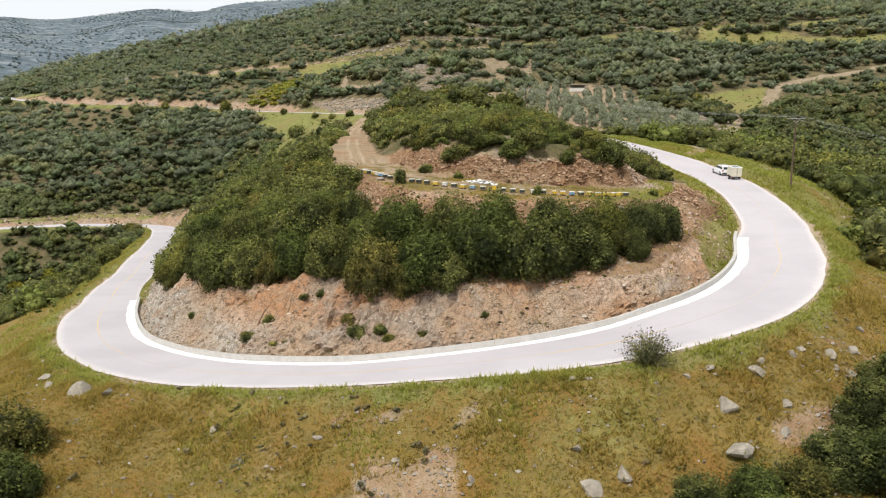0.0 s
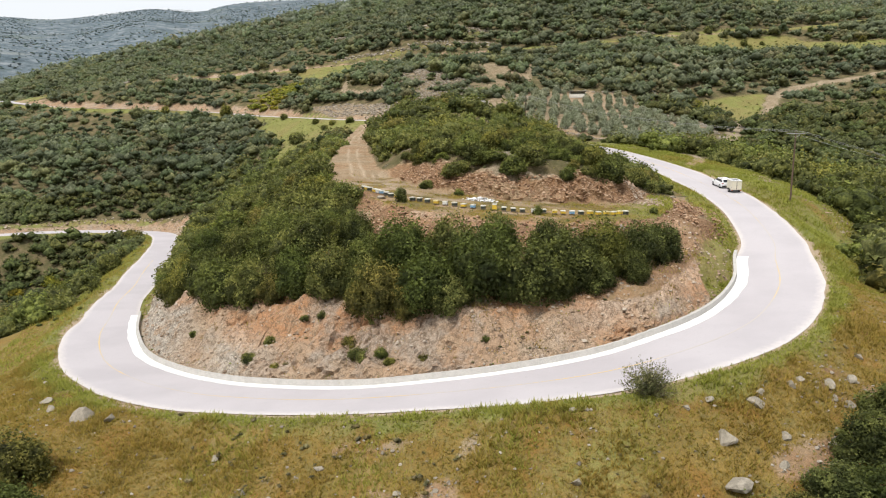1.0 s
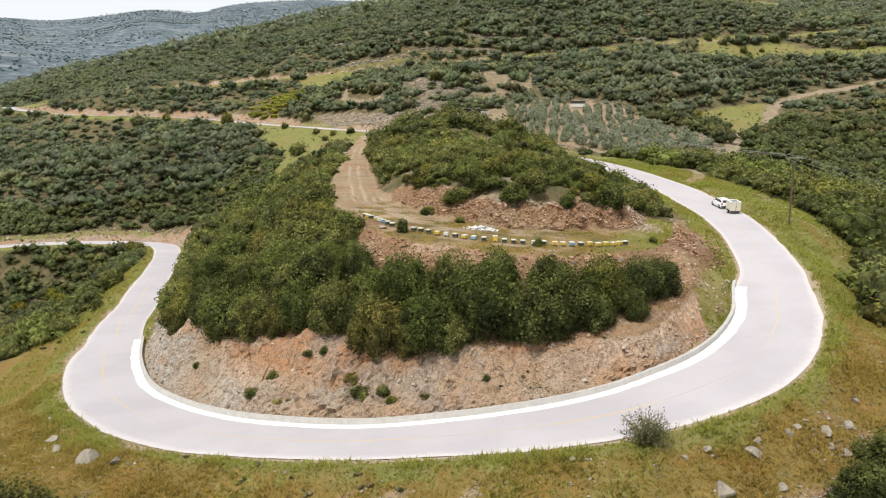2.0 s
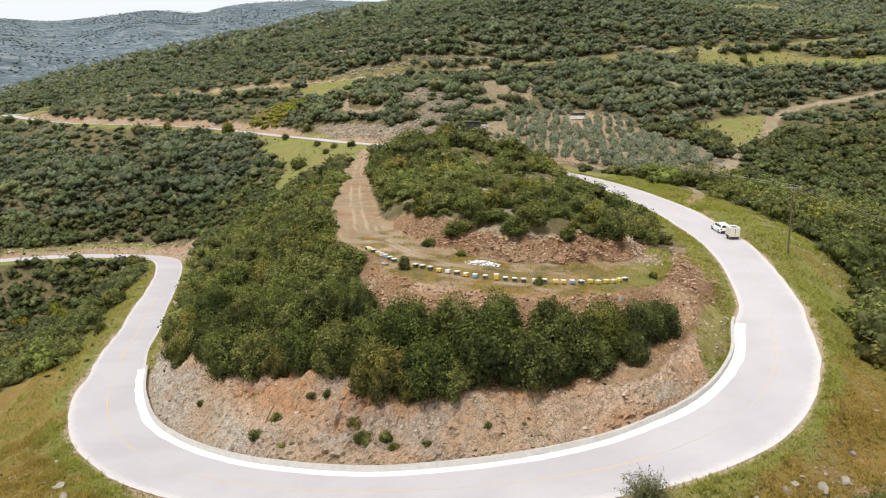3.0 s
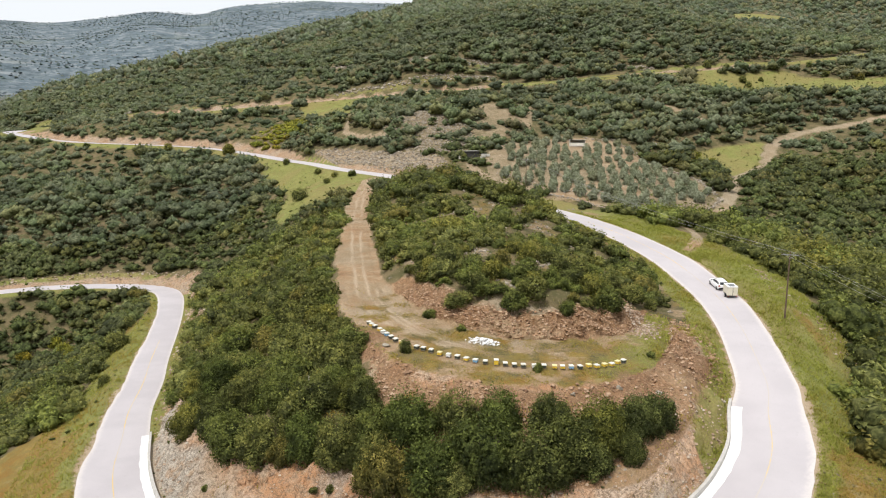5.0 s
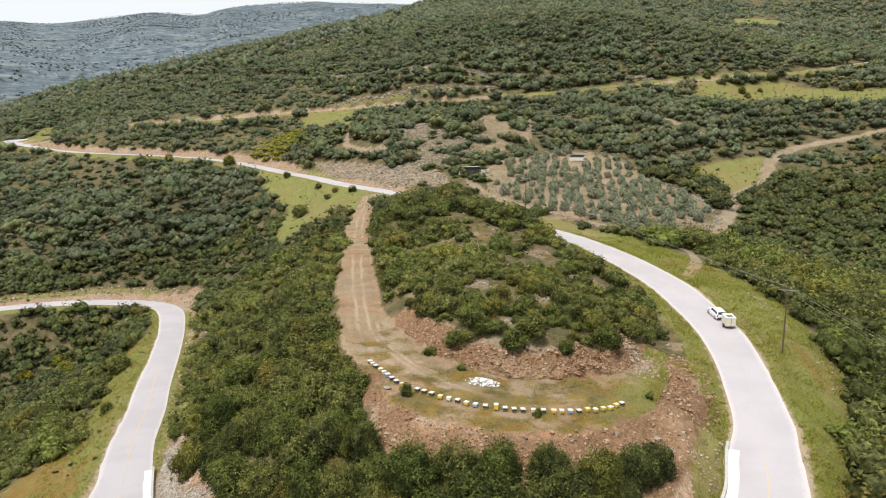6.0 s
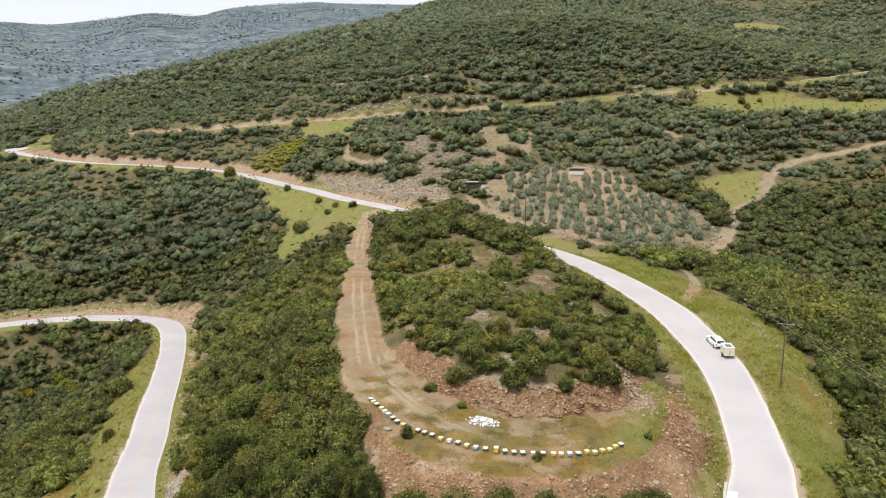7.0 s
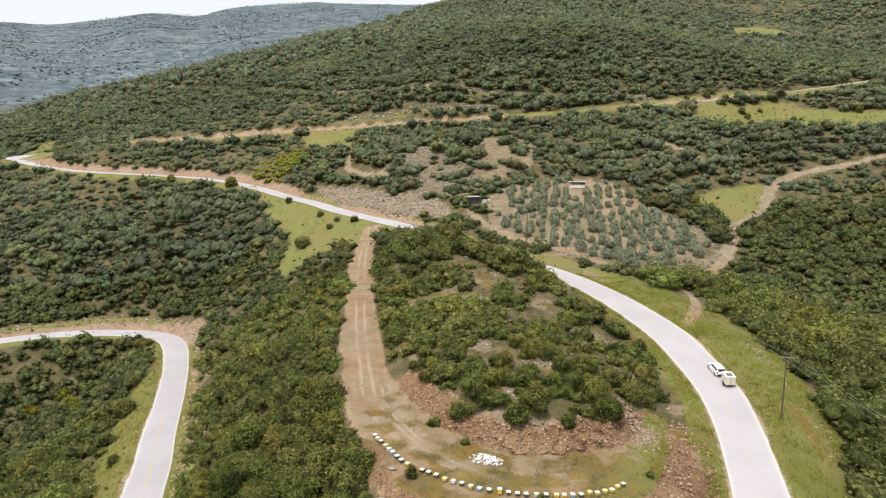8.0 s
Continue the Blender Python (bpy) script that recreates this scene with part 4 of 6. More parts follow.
K0, K1 = nearest_on_road(-45.8, 90.5), nearest_on_road(35.9, 73.4)
me = strip_along("gutter", K0 + 0.5, K1 - 0.3, lambda i: half_at(i) - 1.0 - 0.2 * math.exp(-abs(i - K1) / 6), lambda i: half_at(i) - 0.02, 0.03, 0.1, WHITEWASH, ragged=0.07)
tagged(new("gutter", me), "fresh white concrete gutter strip along the inside of the bend", "gutter", kind="structure")
kerb = tagged(new("kerb"), "low pale concrete retaining kerb round the inside of the bend", "kerb", kind="structure")
joint = K0 + 0.5
while joint < K1 - 0.5:
    end = min(joint + 2.99, K1)
    me = strip_along("kerb_segment", joint, end + 0.01, lambda i: half_at(i), lambda i: half_at(i) + 0.32, 0.52, 0.75, CONCRETE, step=(end - joint) / 6.001)
    seg = new("kerb_segment", me)
    seg.parent = kerb
    joint += 3.0

CUT_FACE = build_face("rock_cut", cut_line(), (0.42, 9.6), 0.21, 0.95, (0.5, 1.5), (7.4, 9.3), 301, "weathered ochre and grey rock cut above the kerb")
foot = spline([(x, y, 0, 0) for x, y in FOOT[1:]], 0.24)[:, :2]
BANK_FACE = build_face("terrace_bank", foot[::-1], (-0.1, 4.6), 0.2, 0.85, (0.1, 0.6), (3.6, 4.4), 331, "reddish broken rock bank behind the beehive terrace")

LINE0 = nearest_on_road(-60, 140)
me = strip_along("centre_line", LINE0, nearest_on_road(-8, 206), lambda i: -0.12 - 0.055, lambda i: -0.12 + 0.055, 0.008, 0.006, YELLOW_LINE)
tagged(new("centre_line", me), "worn thin yellow centre line on the asphalt", "road marking", kind="structure")

# ---------------------------------------------------------------- shrubs
def ball(n_lat, n_lon):
    v = [(0, 0, 1)]
    for a in range(1, n_lat):
        for b in range(n_lon):
            th, ph = math.pi * a / n_lat, 2 * math.pi * (b + 0.5 * (a % 2)) / n_lon
            v.append((math.sin(th) * math.cos(ph), math.sin(th) * math.sin(ph), math.cos(th)))
    v.append((0, 0, -1))
    f = []
    for b in range(n_lon):
        f.append((0, 1 + b, 1 + (b + 1) % n_lon))
        for a in range(n_lat - 2):
            p, q = 1 + a * n_lon, 1 + (a + 1) * n_lon
            f += [(p + b, q + b, q + (b + 1) % n_lon), (p + b, q + (b + 1) % n_lon, p + (b + 1) % n_lon)]
        p = 1 + (n_lat - 2) * n_lon
        f.append((p + b, len(v) - 1, p + (b + 1) % n_lon))
    return np.array(v, float), np.array(f)


def crown_shape(rng, lobes, leaves, leaf, core=(3, 5), flat=0.8, hull=0.86):
    """A crown about 1 in radius and 1.7 high: lobes of leaf clumps round cores tinted dark as inner shade. Vertices,
    triangles, tint.
    """
    cs, rs = [np.array([0, 0, 0.75 * flat])], [0.62]
    for k in range(lobes - 1):
        a, up = 2.4 * k + rng.uniform(-0.5, 0.5), rng.uniform(0.05, 1.0)
        r = math.sqrt(max(0.05, 1 - (1.25 * up - 0.35) ** 2)) * rng.uniform(0.55, 0.8)
        cs.append(np.array([r * math.cos(a), r * math.sin(a), (0.2 + 1.1 * up) * flat]))
        rs.append(rng.uniform(0.65, 1.15) * 0.95 / math.sqrt(lobes) + 0.03)
    cs, rs = np.array(cs), np.array(rs)
    cs[1:, :2] *= np.array([rng.uniform(0.8, 1.15), rng.uniform(0.8, 1.15)])
    own = rng.uniform(-0.24, 0.30, lobes)
    V, Fc, T, n = [], [], [], 0
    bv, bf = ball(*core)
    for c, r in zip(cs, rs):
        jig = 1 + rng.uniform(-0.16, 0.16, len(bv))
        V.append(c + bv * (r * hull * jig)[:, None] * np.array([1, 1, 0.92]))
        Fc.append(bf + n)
        # low core tint paints the crown's inner shade; wide hulls get lighter upwards
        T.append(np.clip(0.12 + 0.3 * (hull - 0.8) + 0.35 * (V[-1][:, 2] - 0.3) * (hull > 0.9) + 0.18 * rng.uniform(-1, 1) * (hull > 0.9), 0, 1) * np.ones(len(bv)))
        n += len(bv)
    made = 0
    P, N, W, U = [], [], [], []
    while made < leaves:
        k = rng.choice(len(cs), 400, p=rs ** 2 / (rs ** 2).sum())
        d = rng.normal(size=(400, 3))
        d /= np.linalg.norm(d, axis=1)[:, None]
        p = cs[k] + d * (rs[k] * (rng.uniform(0.8, 1.2, 400) + 0.5 * rng.uniform(0, 1, 400) ** 6))[:, None] * np.array([1, 1, 1.28])
        gap = np.linalg.norm(p[:, None] - cs[None], axis=2) / rs[None]
        ok = (gap.min(1) > 0.88) & (p[:, 2] > 0.02)
        P.append(p[ok])
        N.append(d[ok])
        W.append(own[k[ok]])
        U.append(d[ok, 2])
        made += ok.sum()
    P, N, W, U = np.vstack(P)[:leaves], np.vstack(N)[:leaves], np.concatenate(W)[:leaves], np.concatenate(U)[:leaves]
    sprays = P[rng.integers(0, len(P), max(3, leaves // 45))]
    near = np.argmin(((P[:, None] - sprays[None]) ** 2).sum(-1), axis=1)
    W = W + 0.8 * rng.uniform(-0.24, 0.28, len(sprays))[near]
    N = N + rng.normal(size=N.shape) * 0.75 + np.array([0, 0, 0.25])
    N /= np.linalg.norm(N, axis=1)[:, None]
    u = np.cross(N, rng.normal(size=N.shape))
    u /= np.linalg.norm(u, axis=1)[:, None]
    w = np.cross(N, u)
    s = leaf * rng.uniform(0.55, 1.3, leaves)[:, None]
    tri = np.stack([P + u * s, P - 0.5 * u * s + 0.8 * w * s, P - 0.5 * u * s - 0.8 * w * s + N * s * 0.35], 1)
    V.append(tri.reshape(-1, 3))
    Fc.append(np.arange(3 * leaves).reshape(-1, 3) + n)
    # higher and up-facing leaves tinted lighter, undersides darker: overhead light painted in
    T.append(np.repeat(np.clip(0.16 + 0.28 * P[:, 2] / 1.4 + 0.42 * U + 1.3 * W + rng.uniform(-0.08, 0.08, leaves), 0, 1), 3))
    return np.vstack(V), np.vstack(Fc), np.concatenate(T)


RNG = np.random.default_rng(7)
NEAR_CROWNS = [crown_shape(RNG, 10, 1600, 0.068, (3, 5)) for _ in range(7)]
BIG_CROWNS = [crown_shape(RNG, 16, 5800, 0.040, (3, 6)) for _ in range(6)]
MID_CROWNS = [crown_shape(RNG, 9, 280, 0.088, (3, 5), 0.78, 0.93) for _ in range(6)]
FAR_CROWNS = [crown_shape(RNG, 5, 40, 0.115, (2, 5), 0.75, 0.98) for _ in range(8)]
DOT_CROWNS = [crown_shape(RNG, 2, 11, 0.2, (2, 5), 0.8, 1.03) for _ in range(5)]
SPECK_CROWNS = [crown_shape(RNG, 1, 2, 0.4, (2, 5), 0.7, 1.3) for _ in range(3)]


def joined(name, crowns, places, material, label, category):
    """Many crowns as one object. places: x, y, z, radius, height factor, turn, tint."""
    P = np.asarray(places, float)
    if not len(P):
        return
    V, Fc, T, H, n = [], [], [], [], 0
    lot = np.random.default_rng(len(P)).uniform(1.001, 1.999, len(P))
    for k, (v, f, t) in enumerate(crowns):
        q = P[k::len(crowns)]
        if not len(q):
            continue
        c, s = np.cos(q[:, 5])[:, None], np.sin(q[:, 5])[:, None]
        x = (v[None, :, 0] * c - v[None, :, 1] * s) * q[:, 3:4] + q[:, 0:1]
        y = (v[None, :, 0] * s + v[None, :, 1] * c) * q[:, 3:4] + q[:, 1:2]
        z = v[None, :, 2] * (q[:, 3] * q[:, 4])[:, None] + q[:, 2:3]
        V.append(np.stack([x, y, z], -1).reshape(-1, 3))
        Fc.append((f[None] + (np.arange(len(q)) * len(v))[:, None, None] + n).reshape(-1, 3))
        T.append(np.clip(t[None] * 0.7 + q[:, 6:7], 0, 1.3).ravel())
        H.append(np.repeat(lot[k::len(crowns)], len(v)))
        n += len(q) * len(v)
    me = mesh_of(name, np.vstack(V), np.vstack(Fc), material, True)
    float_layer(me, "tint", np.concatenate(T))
    float_layer(me, "hue", np.concatenate(H))
    return tagged(new(name, me), label, category, kind="stuff")


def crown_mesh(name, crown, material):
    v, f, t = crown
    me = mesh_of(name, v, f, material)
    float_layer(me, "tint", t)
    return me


def trunk_mesh(rng):
    """A short bole that parts into a few limbs, tapering."""
    bm = bmesh.new()
    tube(bm, (0, 0, -0.25), (0.02, 0, 0.32), 0.075, 0.055, 7)
    for k in range(5):
        a = 2 * math.pi * k / 5 + rng.uniform(-0.4, 0.4)
        mid = (0.2 * math.cos(a), 0.2 * math.sin(a), 0.62)
        tube(bm, (0.02, 0, 0.28), mid, 0.045, 0.028, 6)
        tube(bm, mid, (0.48 * math.cos(a + 0.2), 0.48 * math.sin(a + 0.2), 1.0), 0.028, 0.01, 5)
    me = bpy.data.meshes.new("trunk")
    bm.to_mesh(me)
    bm.free()
    me.materials.append(BARK)
    return me


TRUNKS = [trunk_mesh(RNG) for _ in range(3)]
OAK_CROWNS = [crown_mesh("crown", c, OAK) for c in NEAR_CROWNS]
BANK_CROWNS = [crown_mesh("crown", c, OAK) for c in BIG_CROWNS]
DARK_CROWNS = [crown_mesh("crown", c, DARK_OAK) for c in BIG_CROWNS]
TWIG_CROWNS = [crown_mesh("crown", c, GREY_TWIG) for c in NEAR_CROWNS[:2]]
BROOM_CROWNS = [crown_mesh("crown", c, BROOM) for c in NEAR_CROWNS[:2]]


def shrub(name, x, y, radius, tall, k, crowns, label, category, group, sink=0.1):
    root = tagged(new(name), label, category, group)
    root.matrix_basis = Matrix.LocRotScale((x, y, ground_at(x, y) - sink * radius), Euler((0.16 * math.sin(k * 1.9), 0.16 * math.cos(k * 2.7), k * 2.1)), (radius * (1 + 0.16 * math.sin(k * 3.1)), radius * (1 - 0.13 * math.sin(k * 2.3)), radius * tall))
    for part_name, me in (("trunk", TRUNKS[k % len(TRUNKS)]), ("crown", crowns[k % len(crowns)])):
        new(part_name, me).parent = root
    return root


def scatter(x0, x1, y0, y1, step, seed):
    """Jittered points over a rectangle."""
    rng = np.random.default_rng(seed)
    gx, gy = np.meshgrid(np.arange(x0, x1, step), np.arange(y0, y1, step))
    return gx.ravel() + rng.uniform(-0.48, 0.48, gx.size) * step, gy.ravel() + rng.uniform(-0.48, 0.48, gx.size) * step, rng


def below_crest(x, y):
    return np.interp(x / np.maximum(y, 1), CREST_BEARING, CREST_RANGE)


def rooted(x, y, rng, thin, size):
    """Keep the points where shrubs stand; rows for joined()."""
    z, info = land(x, y, False)
    shrub_at = cover_of(x, y, info)[4]
    gaps = smooth(-0.5, -0.1, fractal(x, y, 17, 3, 51)) * np.where(y > 235, smooth(-0.75, -0.35, fractal(x, y, 60, 3, 55)), 1)
    keep = rng.uniform(0, 1, len(x)) < shrub_at * (thin + (1 - thin) * gaps)
    keep &= np.hypot((x + 75) / 14, (y - 315) / 18) > 1
    keep &= ~(inside(STONY, x, y) & (rng.uniform(0, 1, len(x)) < 0.58))
    x, y, z = x[keep], y[keep], z[keep]
    n = len(x)
    r = size * (0.5 + 0.95 * rng.uniform(0, 1, n) ** 1.6) * (0.8 + 0.5 * value_noise(x, y, 14, 52))
    tint = np.clip(rng.uniform(-0.08, 0.30, n) + 0.25 * fractal(x, y, 30, 2, 53), 0, 0.7)
    return np.stack([x, y, z - 0.15 * r, r, rng.uniform(0.65, 1.05, n), rng.uniform(0, 6.28, n), tint], 1)


# the spur between the road's two arms, and the slopes beside it: shrub by shrub where the camera comes near
BIG = [(-32.5, 84, 2.8), (-28.0, 80, 3.2), (-24.3, 75.0, 3.2), (-19.6, 71.6, 3.2), (-15.2, 69.4, 3.0), (-10.8, 67.4, 2.7), (-5.4, 62.0, 3.3),
       (-1.4, 61.0, 3.5), (3.2, 61.2, 3.8), (8.0, 60.4, 3.9), (11.6, 62.6, 3.4), (15.2, 64.2, 3.1), (18.7, 65.8, 2.9), (21.3, 68.0, 2.3),
       (-18.0, 76.0, 3.0), (-13.4, 73.4, 2.9), (-3.4, 66.0, 3.2), (5.4, 65.4, 3.0), (-23.5, 81.5, 3.1), (-30.0, 90, 3.0), (0.8, 65.6, 3.0), (13.4, 61.6, 2.0),
       (17.2, 63.0, 2.0), (-7.2, 64.8, 2.4), (10.2, 66.0, 2.6), (-8.4, 65.2, 1.9), (-3.6, 61.2, 1.9), (0.8, 60.4, 2.0), (5.6, 60.2, 2.1), (9.8, 60.6, 2.0), (-17.4, 69.8, 1.9),
       (-13.0, 68.0, 1.7), (-22.0, 72.8, 1.9), (-26.2, 77.6, 2.0), (-9.2, 70.6, 2.5), (-7.4, 67.6, 2.3), (-12.0, 74.6, 2.4), (-10.6, 71.6, 2.0)]
BIG = [(x, y - (1.7 if x > -9 else 1.9), r * (1.0 if x > -9 else 1.06)) for x, y, r in BIG]
taken = []
for k, (x, y, r) in enumerate(BIG):
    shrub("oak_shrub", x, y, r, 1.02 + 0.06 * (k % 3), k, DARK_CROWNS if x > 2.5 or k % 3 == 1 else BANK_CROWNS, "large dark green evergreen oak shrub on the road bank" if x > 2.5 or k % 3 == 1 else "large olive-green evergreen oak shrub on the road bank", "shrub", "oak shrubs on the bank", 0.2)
    taken.append((x, y, r))

x, y, rng = scatter(-50, 36, 60, 150, 2.2, 61)
rows = rooted(x, y, rng, 0.95, 1.95)
crown_top = (rows[:, 0] > -9) & (rows[:, 1] > 90)
rows = rows[~(crown_top & (fractal(rows[:, 0], rows[:, 1], 6, 2, 57) < -0.32) & (land(rows[:, 0], rows[:, 1], False)[1]["terrace"] > 8))]
rows[:, 3] *= np.where((rows[:, 0] > -9) & (rows[:, 1] > 86), 0.86, 1.0)
free = np.ones(len(rows), bool)
for bx, by, br in taken:
    free &= np.hypot(rows[:, 0] - bx, rows[:, 1] - by) > 0.75 * br
rows = rows[free]
rows = rows[np.argsort(np.hypot(rows[:, 0], rows[:, 1]))]
for k, (x, y, z, r, tall, turn, tint) in enumerate(rows[:210]):
    shrub("scrub_oak", x, y, r, tall, k, OAK_CROWNS, "rounded green scrub oak on the spur's slope", "shrub", "scrub oaks on the spur")
joined("spur_scrub", MID_CROWNS, rows[210:], OAK, "dense green scrub oaks on the spur", "scrub")

x, y, rng = scatter(-150, 150, 40, 235, 3.0, 62)
rest = (np.abs(x) < 0.7 * y + 14) & ~((x > -50) & (x < 36) & (y > 60) & (y < 150))
rows = rooted(x[rest], y[rest], rng, np.where((x[rest] > 50) | (x[rest] < -60), 0.97, 0.8), 2.55)
near = np.hypot(rows[:, 0], rows[:, 1]) < 175
joined("slope_scrub", MID_CROWNS, rows[near & (rows[:, 0] < 45)], OAK, "dense green evergreen scrub on the slopes", "scrub")
joined("oak_thicket", MID_CROWNS, rows[near & (rows[:, 0] >= 45)] * np.array([1, 1, 1, 1.3, 1, 1, 1]), OAK, "dense dark green oak thicket below the road", "scrub")
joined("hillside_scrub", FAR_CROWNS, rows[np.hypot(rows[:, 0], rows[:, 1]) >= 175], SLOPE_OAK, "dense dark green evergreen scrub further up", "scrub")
x, y, rng = scatter(-420, 420, 235, 560, 4.35, 63)
see = (np.abs(x) < 0.69 * y) & (y < below_crest(x, y) + 25)
rows = rooted(x[see], y[see], rng, 0.88, 3.4)
joined("upper_scrub", FAR_CROWNS, rows, HAZY_HILL_OAK, "evergreen scrub covering the upper hillside", "scrub")
x, y, rng = scatter(-700, 900, 560, 1200, 7.2, 64)
see = (np.abs(x) < 0.69 * y) & (y < below_crest(x, y) + 25)
rows = rooted(x[see], y[see], rng, 0.75, 4.3)
joined("distant_scrub", DOT_CROWNS, rows, HAZY_DISTANT_OAK, "distant scrub on the hill's crest", "scrub")
x, y, rng = scatter(-2200, 100, 540, 3050, 15, 65)
see = (x < 0) & (x > -0.7 * y) & (y > below_crest(x, y) + 25)
rows = rooted(x[see], y[see], rng, 0.6, 3.3) * np.array([1, 1, 1, 1, 0.6, 1, 1])
joined("mountain_scrub", SPECK_CROWNS, rows, HAZY_FAR_OAK, "far scrub dotted over the pale mountainside", "scrub")

# ---------------------------------------------------------------- single shrubs that stand apart
def lone(x, y, r, tall, k, label, crowns=None, name="shrub", group="", sink=0.12):
    shrub(name, x, y, r, tall, k, crowns or OAK_CROWNS, label, "shrub", group, sink)


for k, (x, y, r) in enumerate([(-29.4, 42.6, 3.0), (-26.4, 38.0, 2.6), (-32, 38.5, 2.8), (22.8, 36.4, 2.3), (26.8, 39.2, 2.9), (24.8, 35.0, 2.8), (30.2, 42.0, 2.6),
                               (13.8, 33.8, 1.9), (16.8, 34.2, 2.1), (19.8, 34.6, 2.1), (11.6, 32.2, 1.8)]):
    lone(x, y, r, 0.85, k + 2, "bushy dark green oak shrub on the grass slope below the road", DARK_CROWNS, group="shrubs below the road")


def twiggy_bush(x, y, r):
    """Bare-looking stems fanning out from one root, with few leaves."""
    root = tagged(new("twiggy_bush"), "twiggy grey-green bush at the road's edge", "bush")
    root.location = (x, y, ground_at(x, y) - 0.05)
    bm = bmesh.new()
    tips = []
    for k in range(110):
        a, e = RNG.uniform(0, 6.28), RNG.uniform(0.25, 1.45)
        d = Vector((math.cos(a) * math.cos(e), math.sin(a) * math.cos(e), math.sin(e)))
        p = Vector((0, 0, 0)) + 0.1 * d
        for j in range(3):
            q = p + (d + Vector(RNG.normal(size=3)) * 0.22 + Vector((0, 0, 0.12))).normalized() * r * RNG.uniform(0.26, 0.46)
            tube(bm, p, q, 0.018 * (1 - 0.28 * j), 0.018 * (0.72 - 0.28 * j), 4)
            p = q
            tips.append(p.copy())
    part("stems", bm, BARK, root, "thin grey-brown stems")
    tips = np.array([t[:] for t in tips])
    n = 6500
    c = tips[RNG.integers(0, len(tips), n)] * RNG.uniform(0.55, 1.05, (n, 1)) + RNG.normal(size=(n, 3)) * 0.09
    c[:, 2] = np.maximum(c[:, 2], 0.05)
    v = c[:, None] + RNG.normal(size=(n, 3, 3)) * 0.045
    me = mesh_of("leaves", v.reshape(-1, 3), np.arange(3 * n).reshape(-1, 3), GREY_TWIG)
    float_layer(me, "tint", np.repeat(RNG.uniform(0, 1, n), 3))
    new("leaves", me).parent = root


twiggy_bush(13.5, 42.9, 1.95)
for k, (x, y, r, t) in enumerate([(-4.9, 76.0, 0.85, 1.3), (9.9, 72.4, 0.6, 1.2), (-2.2, 89.6, 1.0, 0.85), (1.9, 84.8, 0.7, 0.85), (30.2, 98.6, 1.1, 1.0), (24.5, 79.2, 0.5, 1.0)]):
    lone(x, y, r, t, k, "small rounded green bush on the terrace", group="bushes on the terrace", sink=0.05)
for k, (x, y, r) in enumerate([(-71.5, 143.5, 3.1), (-61.5, 117.5, 1.5), (-65.5, 110, 2.4), (-78, 163, 2.2), (-83, 180, 2.4), (-88.5, 193, 2.6), (35.1, 121.4, 1.7), (51.5, 158, 1.5),
                               (-44.6, 209.5, 2.9), (-38, 221, 1.4), (-36.2, 227, 1.3), (-29.5, 221.5, 1.5), (-43.5, 236, 1.5), (-60, 262, 1.6), (-127, 319.5, 3.0), (-95, 306, 3.2), (-172, 333, 1.6), (-225, 361, 2.0)]):
    lone(x, y, r, 0.95, k, "dark green shrub standing alone on the grass verge", group="verge shrubs")
for k, (x, y, r) in enumerate([(138.3, 325.8, 2.2), (139.7, 322.7, 1.8), (140, 318.4, 1.5), (133.2, 316.2, 1.8), (148, 328, 1.4), (147.4, 310.7, 2.3), (147.8, 317.5, 1.5), (158, 315.8, 1.6),
                               (161.1, 315.3, 0.9), (117.6, 341, 1.6), (129, 345.5, 2.3), (135, 336.3, 1.9), (176.7, 326, 2.2), (185, 312.4, 1.9), (175.7, 339, 1.8)]):
    lone(x, y, r, 1.0, k, "green shrub standing in the upper meadow", group="shrubs in the upper meadow")
for k, (x, y, r) in enumerate([(-26.5, 70.9, 0.45), (-16.6, 63.6, 0.6), (-13.2, 63.9, 0.35), (-11.4, 63.2, 0.45), (-8.4, 59.9, 0.6), (-7.4, 58.2, 0.7), (-5.4, 57.8, 0.6),
                               (-4.6, 56.8, 0.45), (-1.7, 56.2, 0.5), (-18.4, 62.6, 0.65), (-6.4, 60.9, 0.4), (-15.4, 60.8, 0.4), (3.5, 56.4, 0.35)]):
    lone(x, y - 0.9, 1.35 * r, 0.85, k, "low green weed bush on the stony road bank", group="weeds on the bank", sink=0.2)
for k, (x, y, r) in enumerate([(70.4, 157, 2.0), (71.5, 153, 1.8), (66, 160, 1.6), (75, 151, 1.7), (80, 226, 2.0), (84, 231, 2.0), (88, 226, 1.8), (-102, 176, 2.2), (-107, 181, 2.2), (-98, 172, 1.9), (-112, 175, 2.0)]):
    lone(x, y, r, 0.95, k, "yellow-green broom shrub among the oak scrub", BROOM_CROWNS, "broom_shrub", "broom shrubs")
x, y, rng = scatter(-90, -58, 296, 334, 2.7, 71)
z, info = land(x, y, False)
keep = (np.hypot((x + 75) / 13, (y - 315) / 17) < 1) & (info["road"] > 3)
rows = np.stack([x, y, z - 0.2, rng.uniform(1.4, 2.3, len(x)), rng.uniform(0.7, 1, len(x)), rng.uniform(0, 6, len(x)), rng.uniform(0, 0.5, len(x))], 1)[keep]
joined("broom_patch", FAR_CROWNS, rows, BROOM, "patch of yellow-green broom on the far slope", "scrub")

